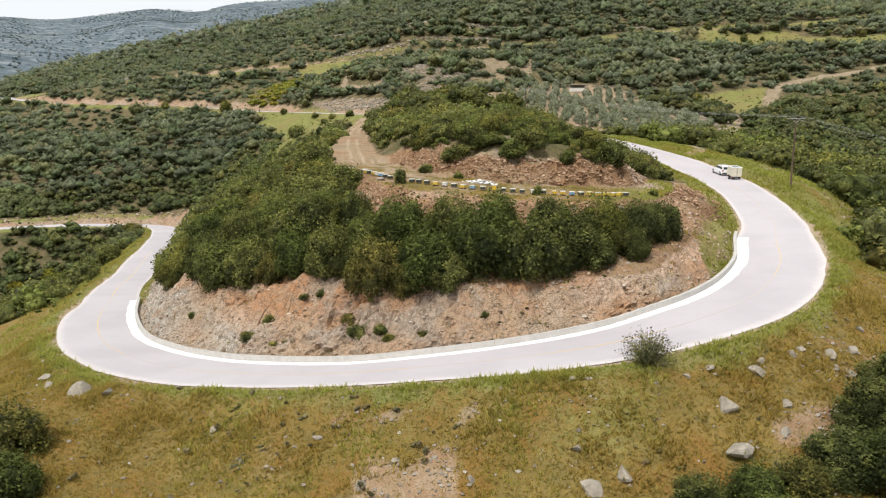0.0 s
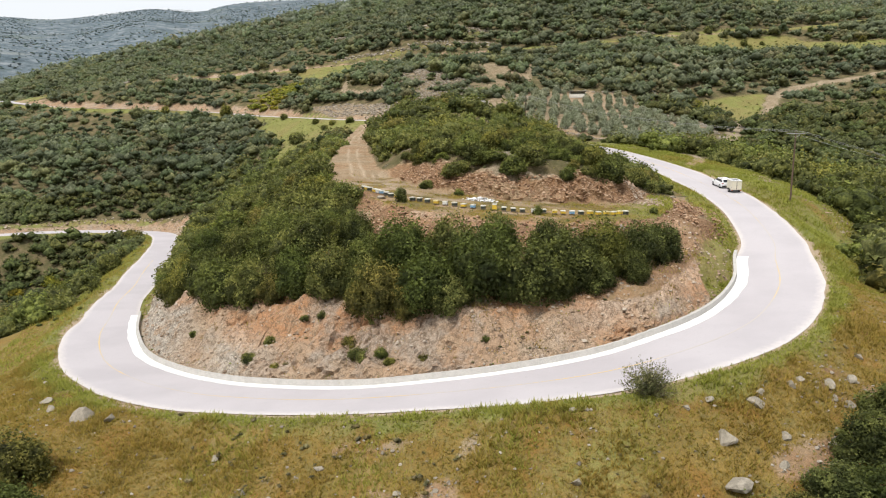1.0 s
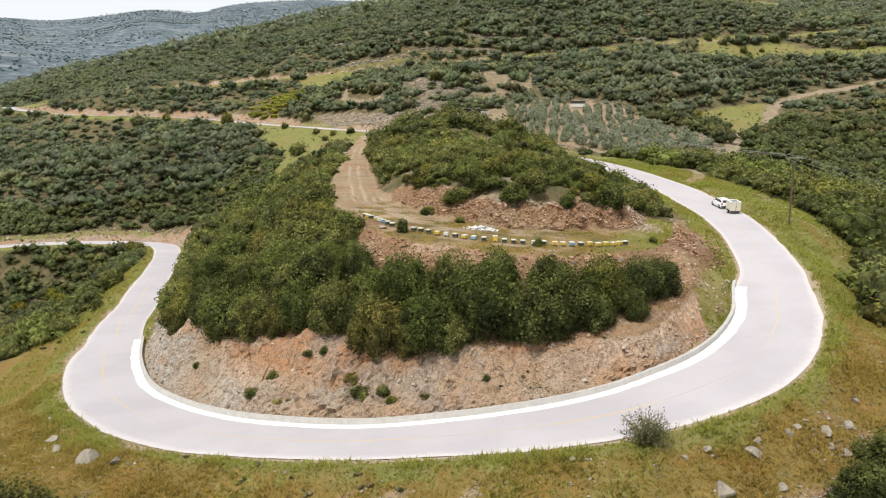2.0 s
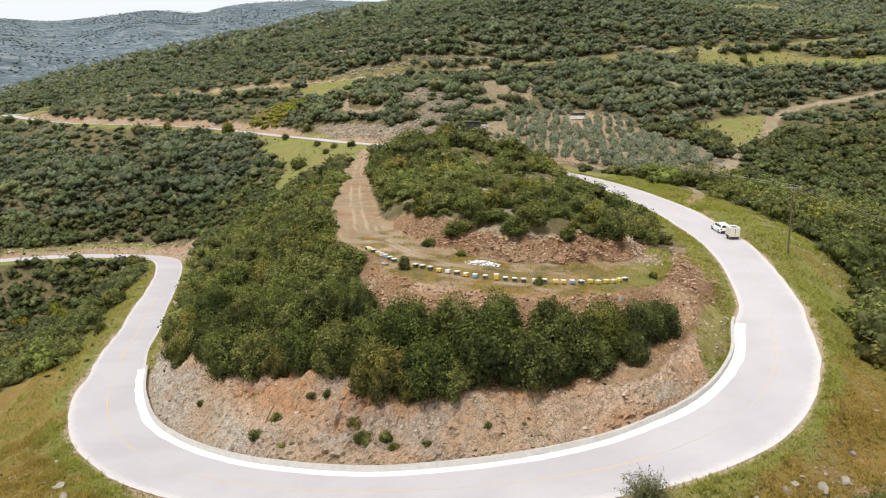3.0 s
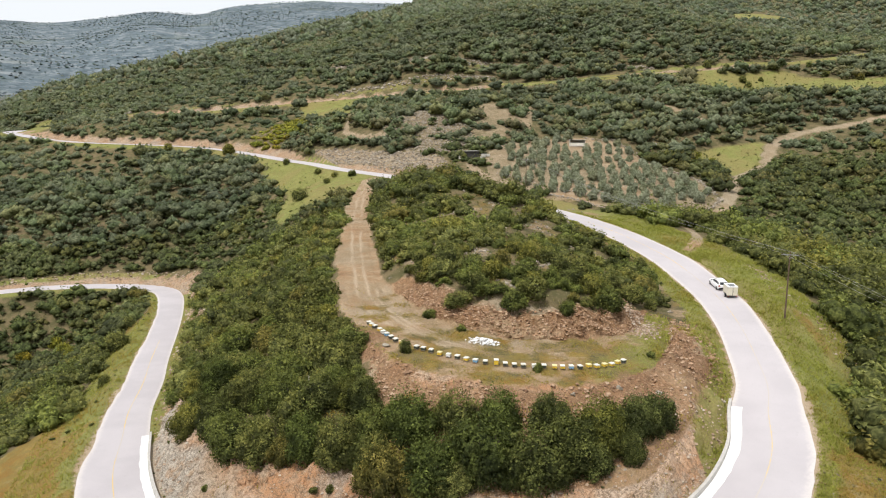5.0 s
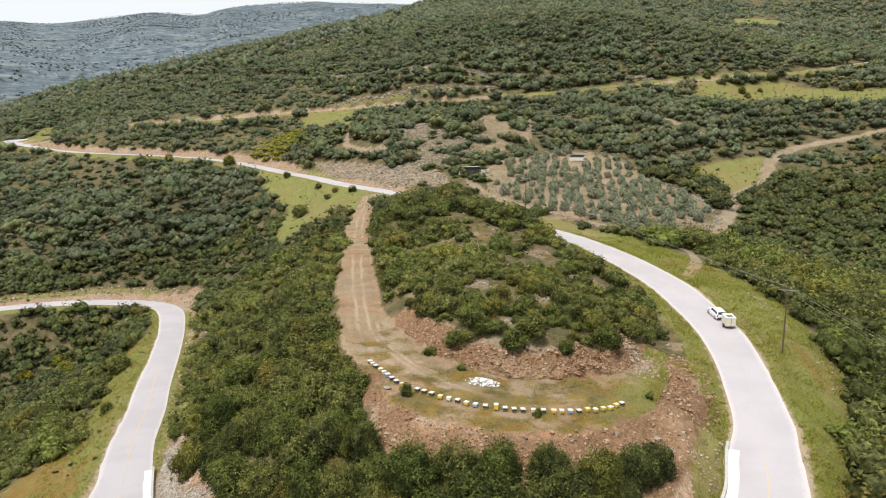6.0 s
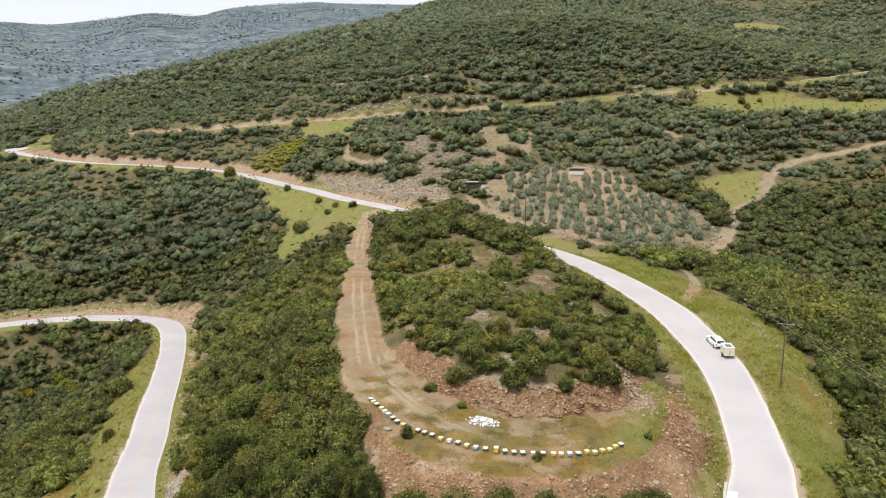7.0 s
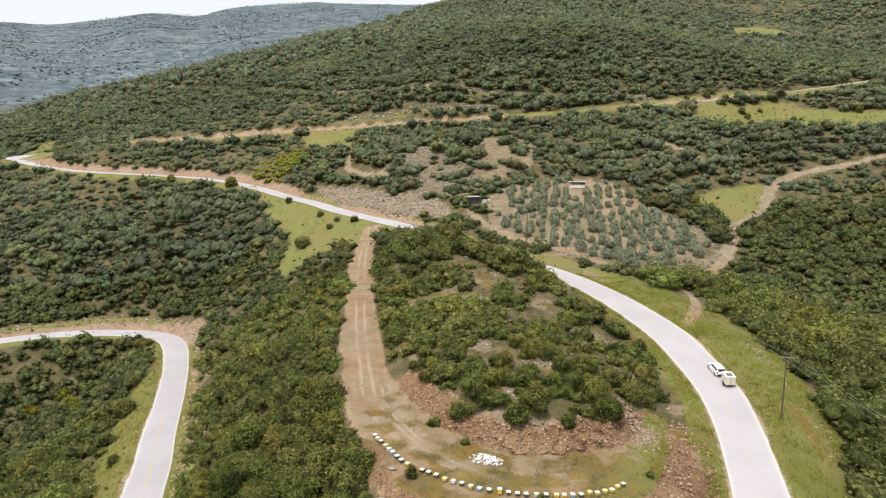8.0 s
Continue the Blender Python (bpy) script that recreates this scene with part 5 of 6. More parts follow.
# low weeds over the meadows, verges and the dry slope
def weeds(name, area, step, seed, lo, hi, where, material, label):
    x, y, rng = scatter(*area, step, seed)
    z, info = land(x, y, False)
    cov = cover_of(x, y, info)
    keep = rng.uniform(0, 1, len(x)) < where(x, y, info, cov)
    n = int(keep.sum())
    r = lo + (hi - lo) * rng.uniform(0, 1, n) ** 2
    joined(name, DOT_CROWNS, np.stack([x[keep], y[keep], z[keep] - 0.25 * r, r, rng.uniform(0.5, 0.9, n), rng.uniform(0, 6, n), rng.uniform(0, 0.6, n)], 1), material, label, "weeds")


weeds("meadow_weeds", (-330, 240, 185, 500), 2.6, 72, 0.2, 0.75, lambda x, y, i, c: (c[1] > 0.4) * 0.4 * (i["road"] > 1.5), OAK, "low green weeds scattered over the meadows")
weeds("meadow_tufts", (-330, 240, 185, 500), 1.9, 78, 0.15, 0.5, lambda x, y, i, c: (c[1] > 0.35) * (0.15 + 0.5 * (fractal(x, y, 14, 3, 79) > 0.1)) * (i["road"] > 1.0), BROWN_WEED, "yellowish grass tufts scattered over the meadows")
weeds("slope_weeds", (-48, 48, 30, 62), 0.9, 73, 0.12, 0.4, lambda x, y, i, c: inside(APRON, x, y) * (i["road"] > 0.8) * (0.05 + 0.5 * (fractal(x, y, 5, 3, 74) > 0.25)), DRY_WEED, "grey-green weeds and thistles among the dry grass")
weeds("bank_weeds", (-46, 36, 52, 100), 0.9, 75, 0.1, 0.35, lambda x, y, i, c: (i["side"] > 0) * (i["road"] > 0.5) * (i["road"] < 7) * (0.06 + 0.4 * (i["road"] < 1.3)) * ~((x > -9) & (y > 70)), OAK, "small weeds on the stony bank")
weeds("lower_verge_weeds", (-95, -38, 92, 215), 1.3, 76, 0.15, 0.6, lambda x, y, i, c: (i["road"] > 0.8) * (i["road"] < 8) * 0.3, OAK, "weeds along the lower road's verges")
weeds("hilltop_weeds", (-10, 40, 84, 185), 1.5, 77, 0.2, 0.6, lambda x, y, i, c: (i["terrace"] > 2.5) * (i["road"] > 1) * (i["lane"] > 1) * 0.35, GREY_TWIG, "low grey-green scrub between the oaks")

# ---------------------------------------------------------------- olive orchard
olive_crowns = [crown_mesh("crown", crown_shape(RNG, 8, 420, 0.15, (3, 5), 0.95), OLIVE) for _ in range(4)]
n_olive = 0
for row in range(-20, 30):
    for col in range(-20, 30):
        u, v = row * 3.55 + RNG.uniform(-0.8, 0.8), col * 3.7 + RNG.uniform(-1.1, 1.1)
        x, y = 45 + 0.985 * u + 0.17 * v, 215 - 0.17 * u + 0.985 * v
        miss = RNG.uniform() < 0.10
        if not inside([(a + (50 - a) * 0.06, b + (215 - b) * 0.06) for a, b in ORCHARD], np.array([x]), np.array([y]))[0] or miss:
            continue
        if math.hypot(x - 46.6, y - 243) < 5 or (x < 21 and y > 216):
            continue
        root = tagged(new("olive_tree"), "young grey-green olive tree in the fenced orchard", "olive tree", "olive trees in the orchard")
        r = RNG.uniform(0.9, 1.75) + 0.25 * smooth(200, 180, y) * RNG.uniform()
        root.matrix_basis = Matrix.LocRotScale((x, y, ground_at(x, y) - 0.1), Euler((0, 0, RNG.uniform(0, 6))), (r, r, r * RNG.uniform(0.95, 1.2)))
        for part_name, me in (("trunk", TRUNKS[n_olive % 3]), ("crown", olive_crowns[n_olive % 4])):
            new(part_name, me).parent = root
        n_olive += 1


# ---------------------------------------------------------------- stones
def stone_mesh(rng, name, material, flat=0.7):
    bm = bmesh.new()
    bmesh.ops.create_icosphere(bm, subdivisions=2, radius=1)
    for _ in range(11):
        d = Vector(rng.normal(size=3)).normalized()
        cut = rng.uniform(0.3, 0.72)
        for v in bm.verts:
            s = v.co.dot(d) - cut
            if s > 0:
                v.co -= d * s * 0.98
    for v in bm.verts:
        v.co = Vector((v.co.x * 1.15, v.co.y * 0.9, v.co.z * flat)) * (1 + rng.uniform(-0.015, 0.015)) * 1.25
    me = bpy.data.meshes.new(name)
    bm.to_mesh(me)
    bm.free()
    me.materials.append(material)
    return me


BOULDERS = [stone_mesh(RNG, "boulder", STONE, f) for f in (0.6, 0.75, 0.5, 0.85)]
for k, (x, y, r) in enumerate([(-8.0, 41.4, 0.36), (-12.8, 40.4, 0.26), (8.3, 35.3, 0.9), (10.2, 36.0, 0.72), (17.2, 37.2, 0.85), (20.3, 42.2, 0.6), (20.9, 43.0, 0.5), (17.4, 39.6, 0.75),
                               (17.2, 42.3, 0.3), (15.7, 41.8, 0.28), (26.3, 43.7, 0.5), (27.2, 43.4, 0.42), (26.4, 44.9, 0.5), (31.0, 49.0, 0.42), (21.4, 40.2, 0.55), (20.5, 38.3, 0.36),
                               (24.6, 40.2, 0.6), (7.9, 37.7, 0.4), (-32.2, 53.2, 0.9), (-27.8, 50.2, 0.95), (-33.8, 55.1, 0.5), (-25.4, 49.4, 0.6), (-0.5, 38.0, 0.3), (-4.7, 36.5, 0.4),
                               (8.3, 42.1, 0.26), (-15.8, 44.4, 0.4), (2.5, 43.0, 0.22), (1.6, 36.0, 0.36), (-2.8, 38.0, 0.3), (24.3, 44.7, 0.3), (13.6, 41.4, 0.3), (23.4, 44.0, 0.36),
                               (-7.0, 77.6, 0.55), (22.8, 71.0, 0.45), (13.2, 68.4, 0.5), (18.4, 70.4, 0.4), (-36.5, 60.0, 0.35), (28.6, 46.0, 0.45)]):
    ob = tagged(new("boulder", BOULDERS[k % 4]), "weathered pale grey limestone boulder half sunk in dry grass", "boulder", "boulders on the slope")
    ob.matrix_basis = Matrix.LocRotScale((x, y, ground_at(x, y) + 0.12 * r), Euler((0.2 * math.sin(k * 3), 0.25 * math.cos(k * 5), k * 1.7)), (r, r * (0.8 + 0.3 * (k % 3) / 2), r * 0.9))


def pebbles(name, where, count, lo, hi, seed, material, label, power=2.5, face=None):
    """Loose stones over a part of the ground, as one object. where(x, y, info) gives how thickly they lie."""
    rng = np.random.default_rng(seed)
    (x0, x1, y0, y1), thick = where
    if face is None:
        x, y = rng.uniform(x0, x1, count), rng.uniform(y0, y1, count)
        z, info = land(x, y)
    else:
        x, y, z = (face[rng.integers(0, len(face), count)] + rng.uniform(-0.05, 0.05, (count, 3)) * np.array([1, 1, 0])).T
        info = land(x, y, False)[1]
    keep = rng.uniform(0, 1, count) < thick(x, y, info)
    x, y, z = x[keep], y[keep], z[keep]
    n = len(x)
    s = lo + (hi - lo) * rng.uniform(0, 1, n) ** power
    base = np.array([(1, 0, 0), (-0.9, 0.2, 0), (0.1, 1, 0.1), (0, -1, -0.1), (0.15, 0.1, 0.75), (-0.1, 0, -0.7), (0.6, 0.6, 0.45), (-0.6, -0.5, 0.5)])
    tri = np.array([(0, 6, 4), (6, 2, 4), (2, 1, 4), (1, 7, 4), (7, 3, 4), (3, 0, 4), (2, 6, 0), (3, 7, 1), (0, 5, 2), (2, 5, 1), (1, 5, 3), (3, 5, 0)])
    v = base[None] * (1 + rng.uniform(-0.3, 0.3, (n, 8, 3))) * (s[:, None, None] * rng.uniform(0.6, 1.2, (n, 1, 3)))
    a = rng.uniform(0, 6.28, n)
    c, q = np.cos(a)[:, None], np.sin(a)[:, None]
    v = np.stack([v[..., 0] * c - v[..., 1] * q + x[:, None], v[..., 0] * q + v[..., 1] * c + y[:, None], v[..., 2] + (z + 0.15 * s)[:, None]], -1)
    me = mesh_of(name, v.reshape(-1, 3), (tri[None] + 8 * np.arange(n)[:, None, None]).reshape(-1, 3), material)
    tagged(new(name, me), label, "stones", kind="stuff")


def stony_material(name, tones):
    n = Nodes(name, 0.95, 0.15)
    k = n.add("ShaderNodeNewGeometry").outputs["Random Per Island"]
    c = n.mix(n.span(k, 0.0, 0.5), tones[0], tones[1])
    c = n.mix(n.span(k, 0.5, 1.0), c, tones[2])
    return n.paint(n.mix(n.span(n.noise(6, 4), 0.4, 0.65, 0.35, 0.0), c, (0.12, 0.10, 0.08)))


BANK_STONES = stony_material("bank_stones", ((0.24, 0.17, 0.12), (0.42, 0.31, 0.22), (0.52, 0.45, 0.37)))
RED_STONES = stony_material("red_stones", ((0.21, 0.12, 0.072), (0.38, 0.235, 0.14), (0.50, 0.36, 0.245)))
GREY_STONES = stony_material("grey_stones", ((0.20, 0.172, 0.135), (0.31, 0.27, 0.215), (0.44, 0.395, 0.33)))
pebbles("bank_rubble", ((-45, 36, 52, 95), lambda x, y, i: (i["side"] > 0) * np.where(i["road"] < 1.6, 1, 0.25 + 0.75 * smooth(0.42, 0.62, value_noise(x, y, 2.2, 98)))),
        9000, 0.02, 0.26, 81, BANK_STONES, "broken stones and rubble on the road cut", 7.0, CUT_FACE)
pebbles("terrace_rubble", ((-16, 34, 64, 104), lambda x, y, i: np.ones(len(x))), 6500, 0.03, 0.26, 82, RED_STONES, "reddish broken stones on the terrace bank", 4.0, BANK_FACE)
pebbles("rim_rubble", ((-12, 36, 58, 98), lambda x, y, i: (i["terrace"] > 0.1) * (i["terrace"] < 8) * (i["road"] > 1.5) * ((x > -9) | (y > 79)) * (y < 84 + 12 * (x > 24)) * (0.75 - 0.2 * (x > 19))),
        46000, 0.03, 0.30, 89, RED_STONES, "reddish broken stones on the slope below the terrace", 4.5)
pebbles("grey_heap", ((24, 31, 85, 97), lambda x, y, i: np.exp(-((x - 26.6) ** 2 + (y - 90.5) ** 2 * 0.5) / 5) * 1.2), 3000, 0.08, 0.26, 83, BANK_STONES, "heap of grey broken stone at the bank's end", 2.0)
pebbles("slope_gravel", ((-45, 45, 30, 62), lambda x, y, i: inside(APRON, x, y) * (i["road"] > 1.2) * smooth(0.0, 0.7, cover_of(x, y, i)[0] + 0.16)), 26000, 0.03, 0.2, 84, GREY_STONES, "pale gravel and stones scattered on the grass slope", 3.5)
pebbles("scree", ((-60, 10, 210, 300), lambda x, y, i: inside(SCREE, x, y) * 0.9 + inside(STONY, x, y) * 0.8), 26000, 0.1, 0.55, 85, GREY_STONES, "grey scree and stones above the far road", 2.5)
pebbles("strip_stones", ((-100, 110, 335, 450), lambda x, y, i: np.max([smooth(q + 2.0, q - 1.0, d) * 0.9 for d, _, _, q, _ in (along(line, x, y, 10) for line in STRIPS)], axis=0) * (i["road"] > 1)), 40000, 0.2, 0.9, 90, GREY_STONES, "pale stones along the old terrace walls", 2.0)
pebbles("left_cut_rubble", ((-140, -36, 88, 222), lambda x, y, i: (i["side"] > 0) * (i["road"] > 0.6) * (i["road"] < 6)), 30000, 0.05, 0.5, 86, BANK_STONES, "broken stones along the lower road's bank", 3.0)
pebbles("hilltop_stones", ((-9, 34, 84, 175), lambda x, y, i: (i["terrace"] > 3) * (i["road"] > 3) * smooth(0.1, 0.5, fractal(x, y, 5, 3, 58))), 16000, 0.05, 0.4, 88, GREY_STONES, "grey stones in the clearings on the hilltop", 3.0)
pebbles("verge_rubble", ((48, 66, 84, 130), lambda x, y, i: np.exp(-((x - 57 - 0.03 * (y - 100)) / 1.6) ** 2)), 7000, 0.05, 0.28, 87, BANK_STONES, "stones along the edge of the grass verge", 2.5)


# ---------------------------------------------------------------- grass
def grass(name, area, count, seed, thick, tall, tint, label):
    """Tufts of a few narrow blades, as one object."""
    rng = np.random.default_rng(seed)
    x0, x1, y0, y1 = area
    x, y = rng.uniform(x0, x1, count), rng.uniform(y0, y1, count)
    z, info = land(x, y)
    cov = cover_of(x, y, info)
    keep = rng.uniform(0, 1, count) < thick(x, y, info, cov)
    x, y, z = x[keep], y[keep], z[keep]
    g = tint(x, y, info["road"][keep], cov[1][keep], rng)
    n, b = len(x), 3
    h = tall * rng.uniform(0.5, 1.4, (n, b)) * (0.45 + 1.3 * value_noise(x, y, 2.2, 91) ** 2)[:, None]
    a = rng.uniform(0, 6.28, (n, b))
    lean = rng.uniform(0.4, 1.3, (n, b)) * h
    px, py = x[:, None] + rng.uniform(-0.1, 0.1, (n, b)), y[:, None] + rng.uniform(-0.1, 0.1, (n, b))
    w = 0.04 * rng.uniform(0.7, 1.5, (n, b))
    ca, sa = np.cos(a), np.sin(a)
    zz = np.repeat(z[:, None], b, 1) - 0.03
    p0 = np.stack([px - sa * w, py + ca * w, zz], -1)
    p1 = np.stack([px + sa * w, py - ca * w, zz], -1)
    p2 = np.stack([px + ca * lean, py + sa * lean, zz + h], -1)
    me = mesh_of(name, np.stack([p0, p1, p2], 2).reshape(-1, 3), np.arange(3 * n * b).reshape(-1, 3), GRASS)
    float_layer(me, "tint", np.repeat(np.clip(g, 0, 1.5), 3 * b))
    tagged(new(name, me), label, "grass", kind="stuff")


def slope_tint(x, y, r, green, rng):
    return 0.08 + 1.2 * green * smooth(4, 1.2, r) + 0.5 * np.clip(fractal(x, y, 5, 4, 24), -0.2, 1) + rng.uniform(-0.25, 0.35, len(x))


grass("dry_grass", (-48, 48, 29, 70), 150000, 92, lambda x, y, i, c: inside(APRON, x, y) * (i["road"] > 0.25) * (1 - 0.85 * c[0]), 0.26, slope_tint, "dry yellow and green grass on the slope below the road")
grass("verge_grass", (25, 62, 60, 165), 70000, 93, lambda x, y, i, c: c[1] * (i["road"] > 0.3) * (1 - 0.8 * c[0]), 0.35, lambda x, y, r, g, rng: 0.75 + 0.5 * fractal(x, y, 8, 2, 94) + rng.uniform(-0.3, 0.4, len(x)), "lush green grass on the road verge")
grass("terrace_grass", (-14, 33, 68, 104), 16000, 95, lambda x, y, i, c: (i["terrace"] < 0.6) * (1 - c[0]), 0.16, lambda x, y, r, g, rng: 0.1 + 0.9 * g + rng.uniform(-0.1, 0.3, len(x)), "short thin grass on the terrace")
grass("rim_grass", (-9, 34, 58, 92), 22000, 99, lambda x, y, i, c: (i["terrace"] > 0.3) * (i["terrace"] < 9) * c[2] * (i["road"] > 0.5) * (1 - c[0]), 0.25, lambda x, y, r, g, rng: 0.1 + rng.uniform(0, 0.5, len(x)), "thin dry grass on the slope below the terrace")
grass("left_verge_grass", (-95, -40, 66, 200), 45000, 96, lambda x, y, i, c: np.maximum(c[1], c[2]) * (i["road"] > 0.3) * (i["road"] < 10), 0.35, lambda x, y, r, g, rng: 0.45 + 0.6 * fractal(x, y, 8, 2, 97) + rng.uniform(-0.3, 0.4, len(x)), "yellow-green grass on the lower road's verge")

# ---------------------------------------------------------------- beehives on the terrace
HIVE_PAINT = {"dark": plain("dark_green_hive_paint", (0.05, 0.06, 0.045), 0.6), "yellow": plain("yellow_hive_paint", (0.72, 0.50, 0.05), 0.55),
              "white": plain("white_hive_paint", (0.75, 0.75, 0.72), 0.55), "blue": plain("pale_blue_hive_paint", (0.22, 0.42, 0.62), 0.55)}
LID = plain("pale_metal_lid", (0.74, 0.73, 0.66), 0.5, vary=0.15)
YELLOW_LID = plain("cream_lid", (0.78, 0.68, 0.36), 0.5, vary=0.15)
WOOD = plain("grey_wood", (0.25, 0.20, 0.15), 0.85, vary=0.35)


def hive_bodies(tall):
    made = {}
    bm = bmesh.new()
    for sx in (-0.19, 0.19):
        box(bm, (sx - 0.04, -0.24, 0), (sx + 0.04, 0.24, 0.12), 0.006)
    box(bm, (-0.25, -0.30, 0.12), (0.25, 0.26, 0.15), 0.005)
    made["stand"] = bm
    bm = bmesh.new()
    box(bm, (-0.235, -0.25, 0.15), (0.235, 0.25, 0.41), 0.008)
    box(bm, (-0.12, -0.275, 0.29), (0.12, -0.249, 0.32), 0.004)
    if tall:
        box(bm, (-0.232, -0.247, 0.412), (0.232, 0.247, 0.66), 0.008)
        box(bm, (-0.12, -0.272, 0.55), (0.12, -0.246, 0.58), 0.004)
    made["body"] = bm
    bm = bmesh.new()
    top = 0.66 if tall else 0.41
    box(bm, (-0.262, -0.28, top), (0.262, 0.28, top + 0.10), 0.012)
    made["lid"] = bm
    bm = bmesh.new()
    box(bm, (-0.15, -0.256, 0.165), (0.15, -0.249, 0.19))
    made["entrance"] = bm
    return made


BLACK = plain("black_gap", (0.015, 0.014, 0.012), 0.8)
HIVE_KINDS = {}


def hive(paint, tall, lid):
    key = (paint, tall, lid)
    if key not in HIVE_KINDS:
        root = tagged(new("beehive"), {"dark": "dark green wooden beehive with a pale lid on the terrace", "yellow": "yellow painted wooden beehive on the terrace",
                                       "white": "white painted wooden beehive on the terrace", "blue": "pale blue painted wooden beehive on the terrace"}[paint] + (", two boxes high" if tall else ""), "beehive", "beehives in a curved row")
        made = hive_bodies(tall)
        part("stand", made["stand"], WOOD, root)
        part("body", made["body"], HIVE_PAINT[paint], root)
        part("lid", made["lid"], YELLOW_LID if lid else LID, root, "pale sheet-metal lid")
        part("entrance", made["entrance"], BLACK, root)
        HIVE_KINDS[key] = root
        return root, True
    return HIVE_KINDS[key], False


HIVES = [(-9.9, 85.3), (-9.5, 84.5), (-9.0, 83.7), (-8.3, 82.7), (-7.8, 81.8), (-7.3, 81.0), (-6.7, 80.1), (-6.1, 79.3), (-5.3, 78.5), (-3.5, 77.3), (-2.7, 76.8), (-1.8, 76.3),
         (-0.8, 75.6), (0.2, 75.2), (1.2, 74.8), (2.2, 74.3), (3.2, 73.9), (4.3, 73.7), (5.5, 73.5), (6.5, 73.4), (7.5, 73.3), (8.5, 73.3), (9.7, 73.3), (10.8, 73.3), (12.0, 73.4),
         (12.9, 73.5), (13.9, 73.6), (14.9, 73.7), (16.0, 74.3), (16.9, 74.3), (17.9, 74.8), (18.8, 75.1), (19.7, 76.0), (20.5, 76.6)]
PAINTS = "dydywbddydddywdybdYdddwdyybdyyyyyd"
for k, ((x, y), c) in enumerate(zip(HIVES, PAINTS)):
    a, b = HIVES[max(k - 1, 0)], HIVES[min(k + 1, len(HIVES) - 1)]
    turn = math.atan2(b[1] - a[1], b[0] - a[0]) + 0.12 * math.sin(k * 7)
    paint = {"d": "dark", "y": "yellow", "Y": "yellow", "w": "white", "b": "blue"}[c]
    root, first = hive(paint, c == "Y", c == "y" and k % 2 == 0)
    m = Matrix.LocRotScale((x, y, ground_at(x, y) - 0.02), Euler((0, 0, turn)), None)
    if first:
        root.matrix_basis = m
    else:
        copy_thing(root, m)

# ---------------------------------------------------------------- heap of white sheets by the bank
SHEET = plain("white_plastic_sheet", (0.80, 0.80, 0.80), 0.5, vary=0.1)
heap = tagged(new("rubbish_heap"), "heap of broken white boards and sheets dumped by the bank", "rubbish heap")
heap.location = (4.9, 81.4, ground_at(4.9, 81.4))
sheets = []
for k in range(5):
    bm = bmesh.new()
    bmesh.ops.create_grid(bm, x_segments=4, y_segments=3, size=0.5)
    for v in bm.verts:
        v.co = Vector((v.co.x * 1.1, v.co.y * (0.55 + 0.1 * k), 0.10 * math.sin(3 * v.co.x + k) + 0.07 * math.cos(5 * v.co.y + 2 * k)))
    thick = bmesh.ops.extrude_face_region(bm, geom=bm.faces[:])["geom"]
    for v in thick:
        if isinstance(v, bmesh.types.BMVert):
            v.co.z += 0.035
    me = bpy.data.meshes.new("sheet")
    bm.to_mesh(me)
    bm.free()
    me.materials.append(SHEET)
    sheets.append(me)
for k in range(170):
    a, d = RNG.uniform(0, 6.28), RNG.uniform(0, 1) ** 0.6
    x, y = 4.9 + 2.1 * d * math.cos(a) - 0.5 * d, 81.0 + 1.5 * d * math.sin(a) - 0.25 * d * math.cos(a)
    ob = new("sheet", sheets[k % 5])
    ob.parent = heap
    s = RNG.uniform(0.14, 0.46) * (1.1 - 0.5 * d)
    ob.matrix_basis = Matrix.LocRotScale((x - 4.9, y - 81.4, ground_at(x, y) - heap.location.z + 0.03 + 0.5 * (1 - d) * RNG.uniform(0.2, 1)),
                                         Euler((RNG.uniform(-0.6, 0.6), RNG.uniform(-0.6, 0.6), RNG.uniform(0, 6))), (s, s, s))

# ---------------------------------------------------------------- poles and cables
POLE_WOOD = plain("tarred_pole_wood", (0.14, 0.095, 0.065), 0.9, vary=0.35, scale=2)
STEEL = plain("galvanised_steel", (0.48, 0.48, 0.47), 0.5, 0.7)
GLASSY = plain("brown_porcelain", (0.16, 0.09, 0.06), 0.25)


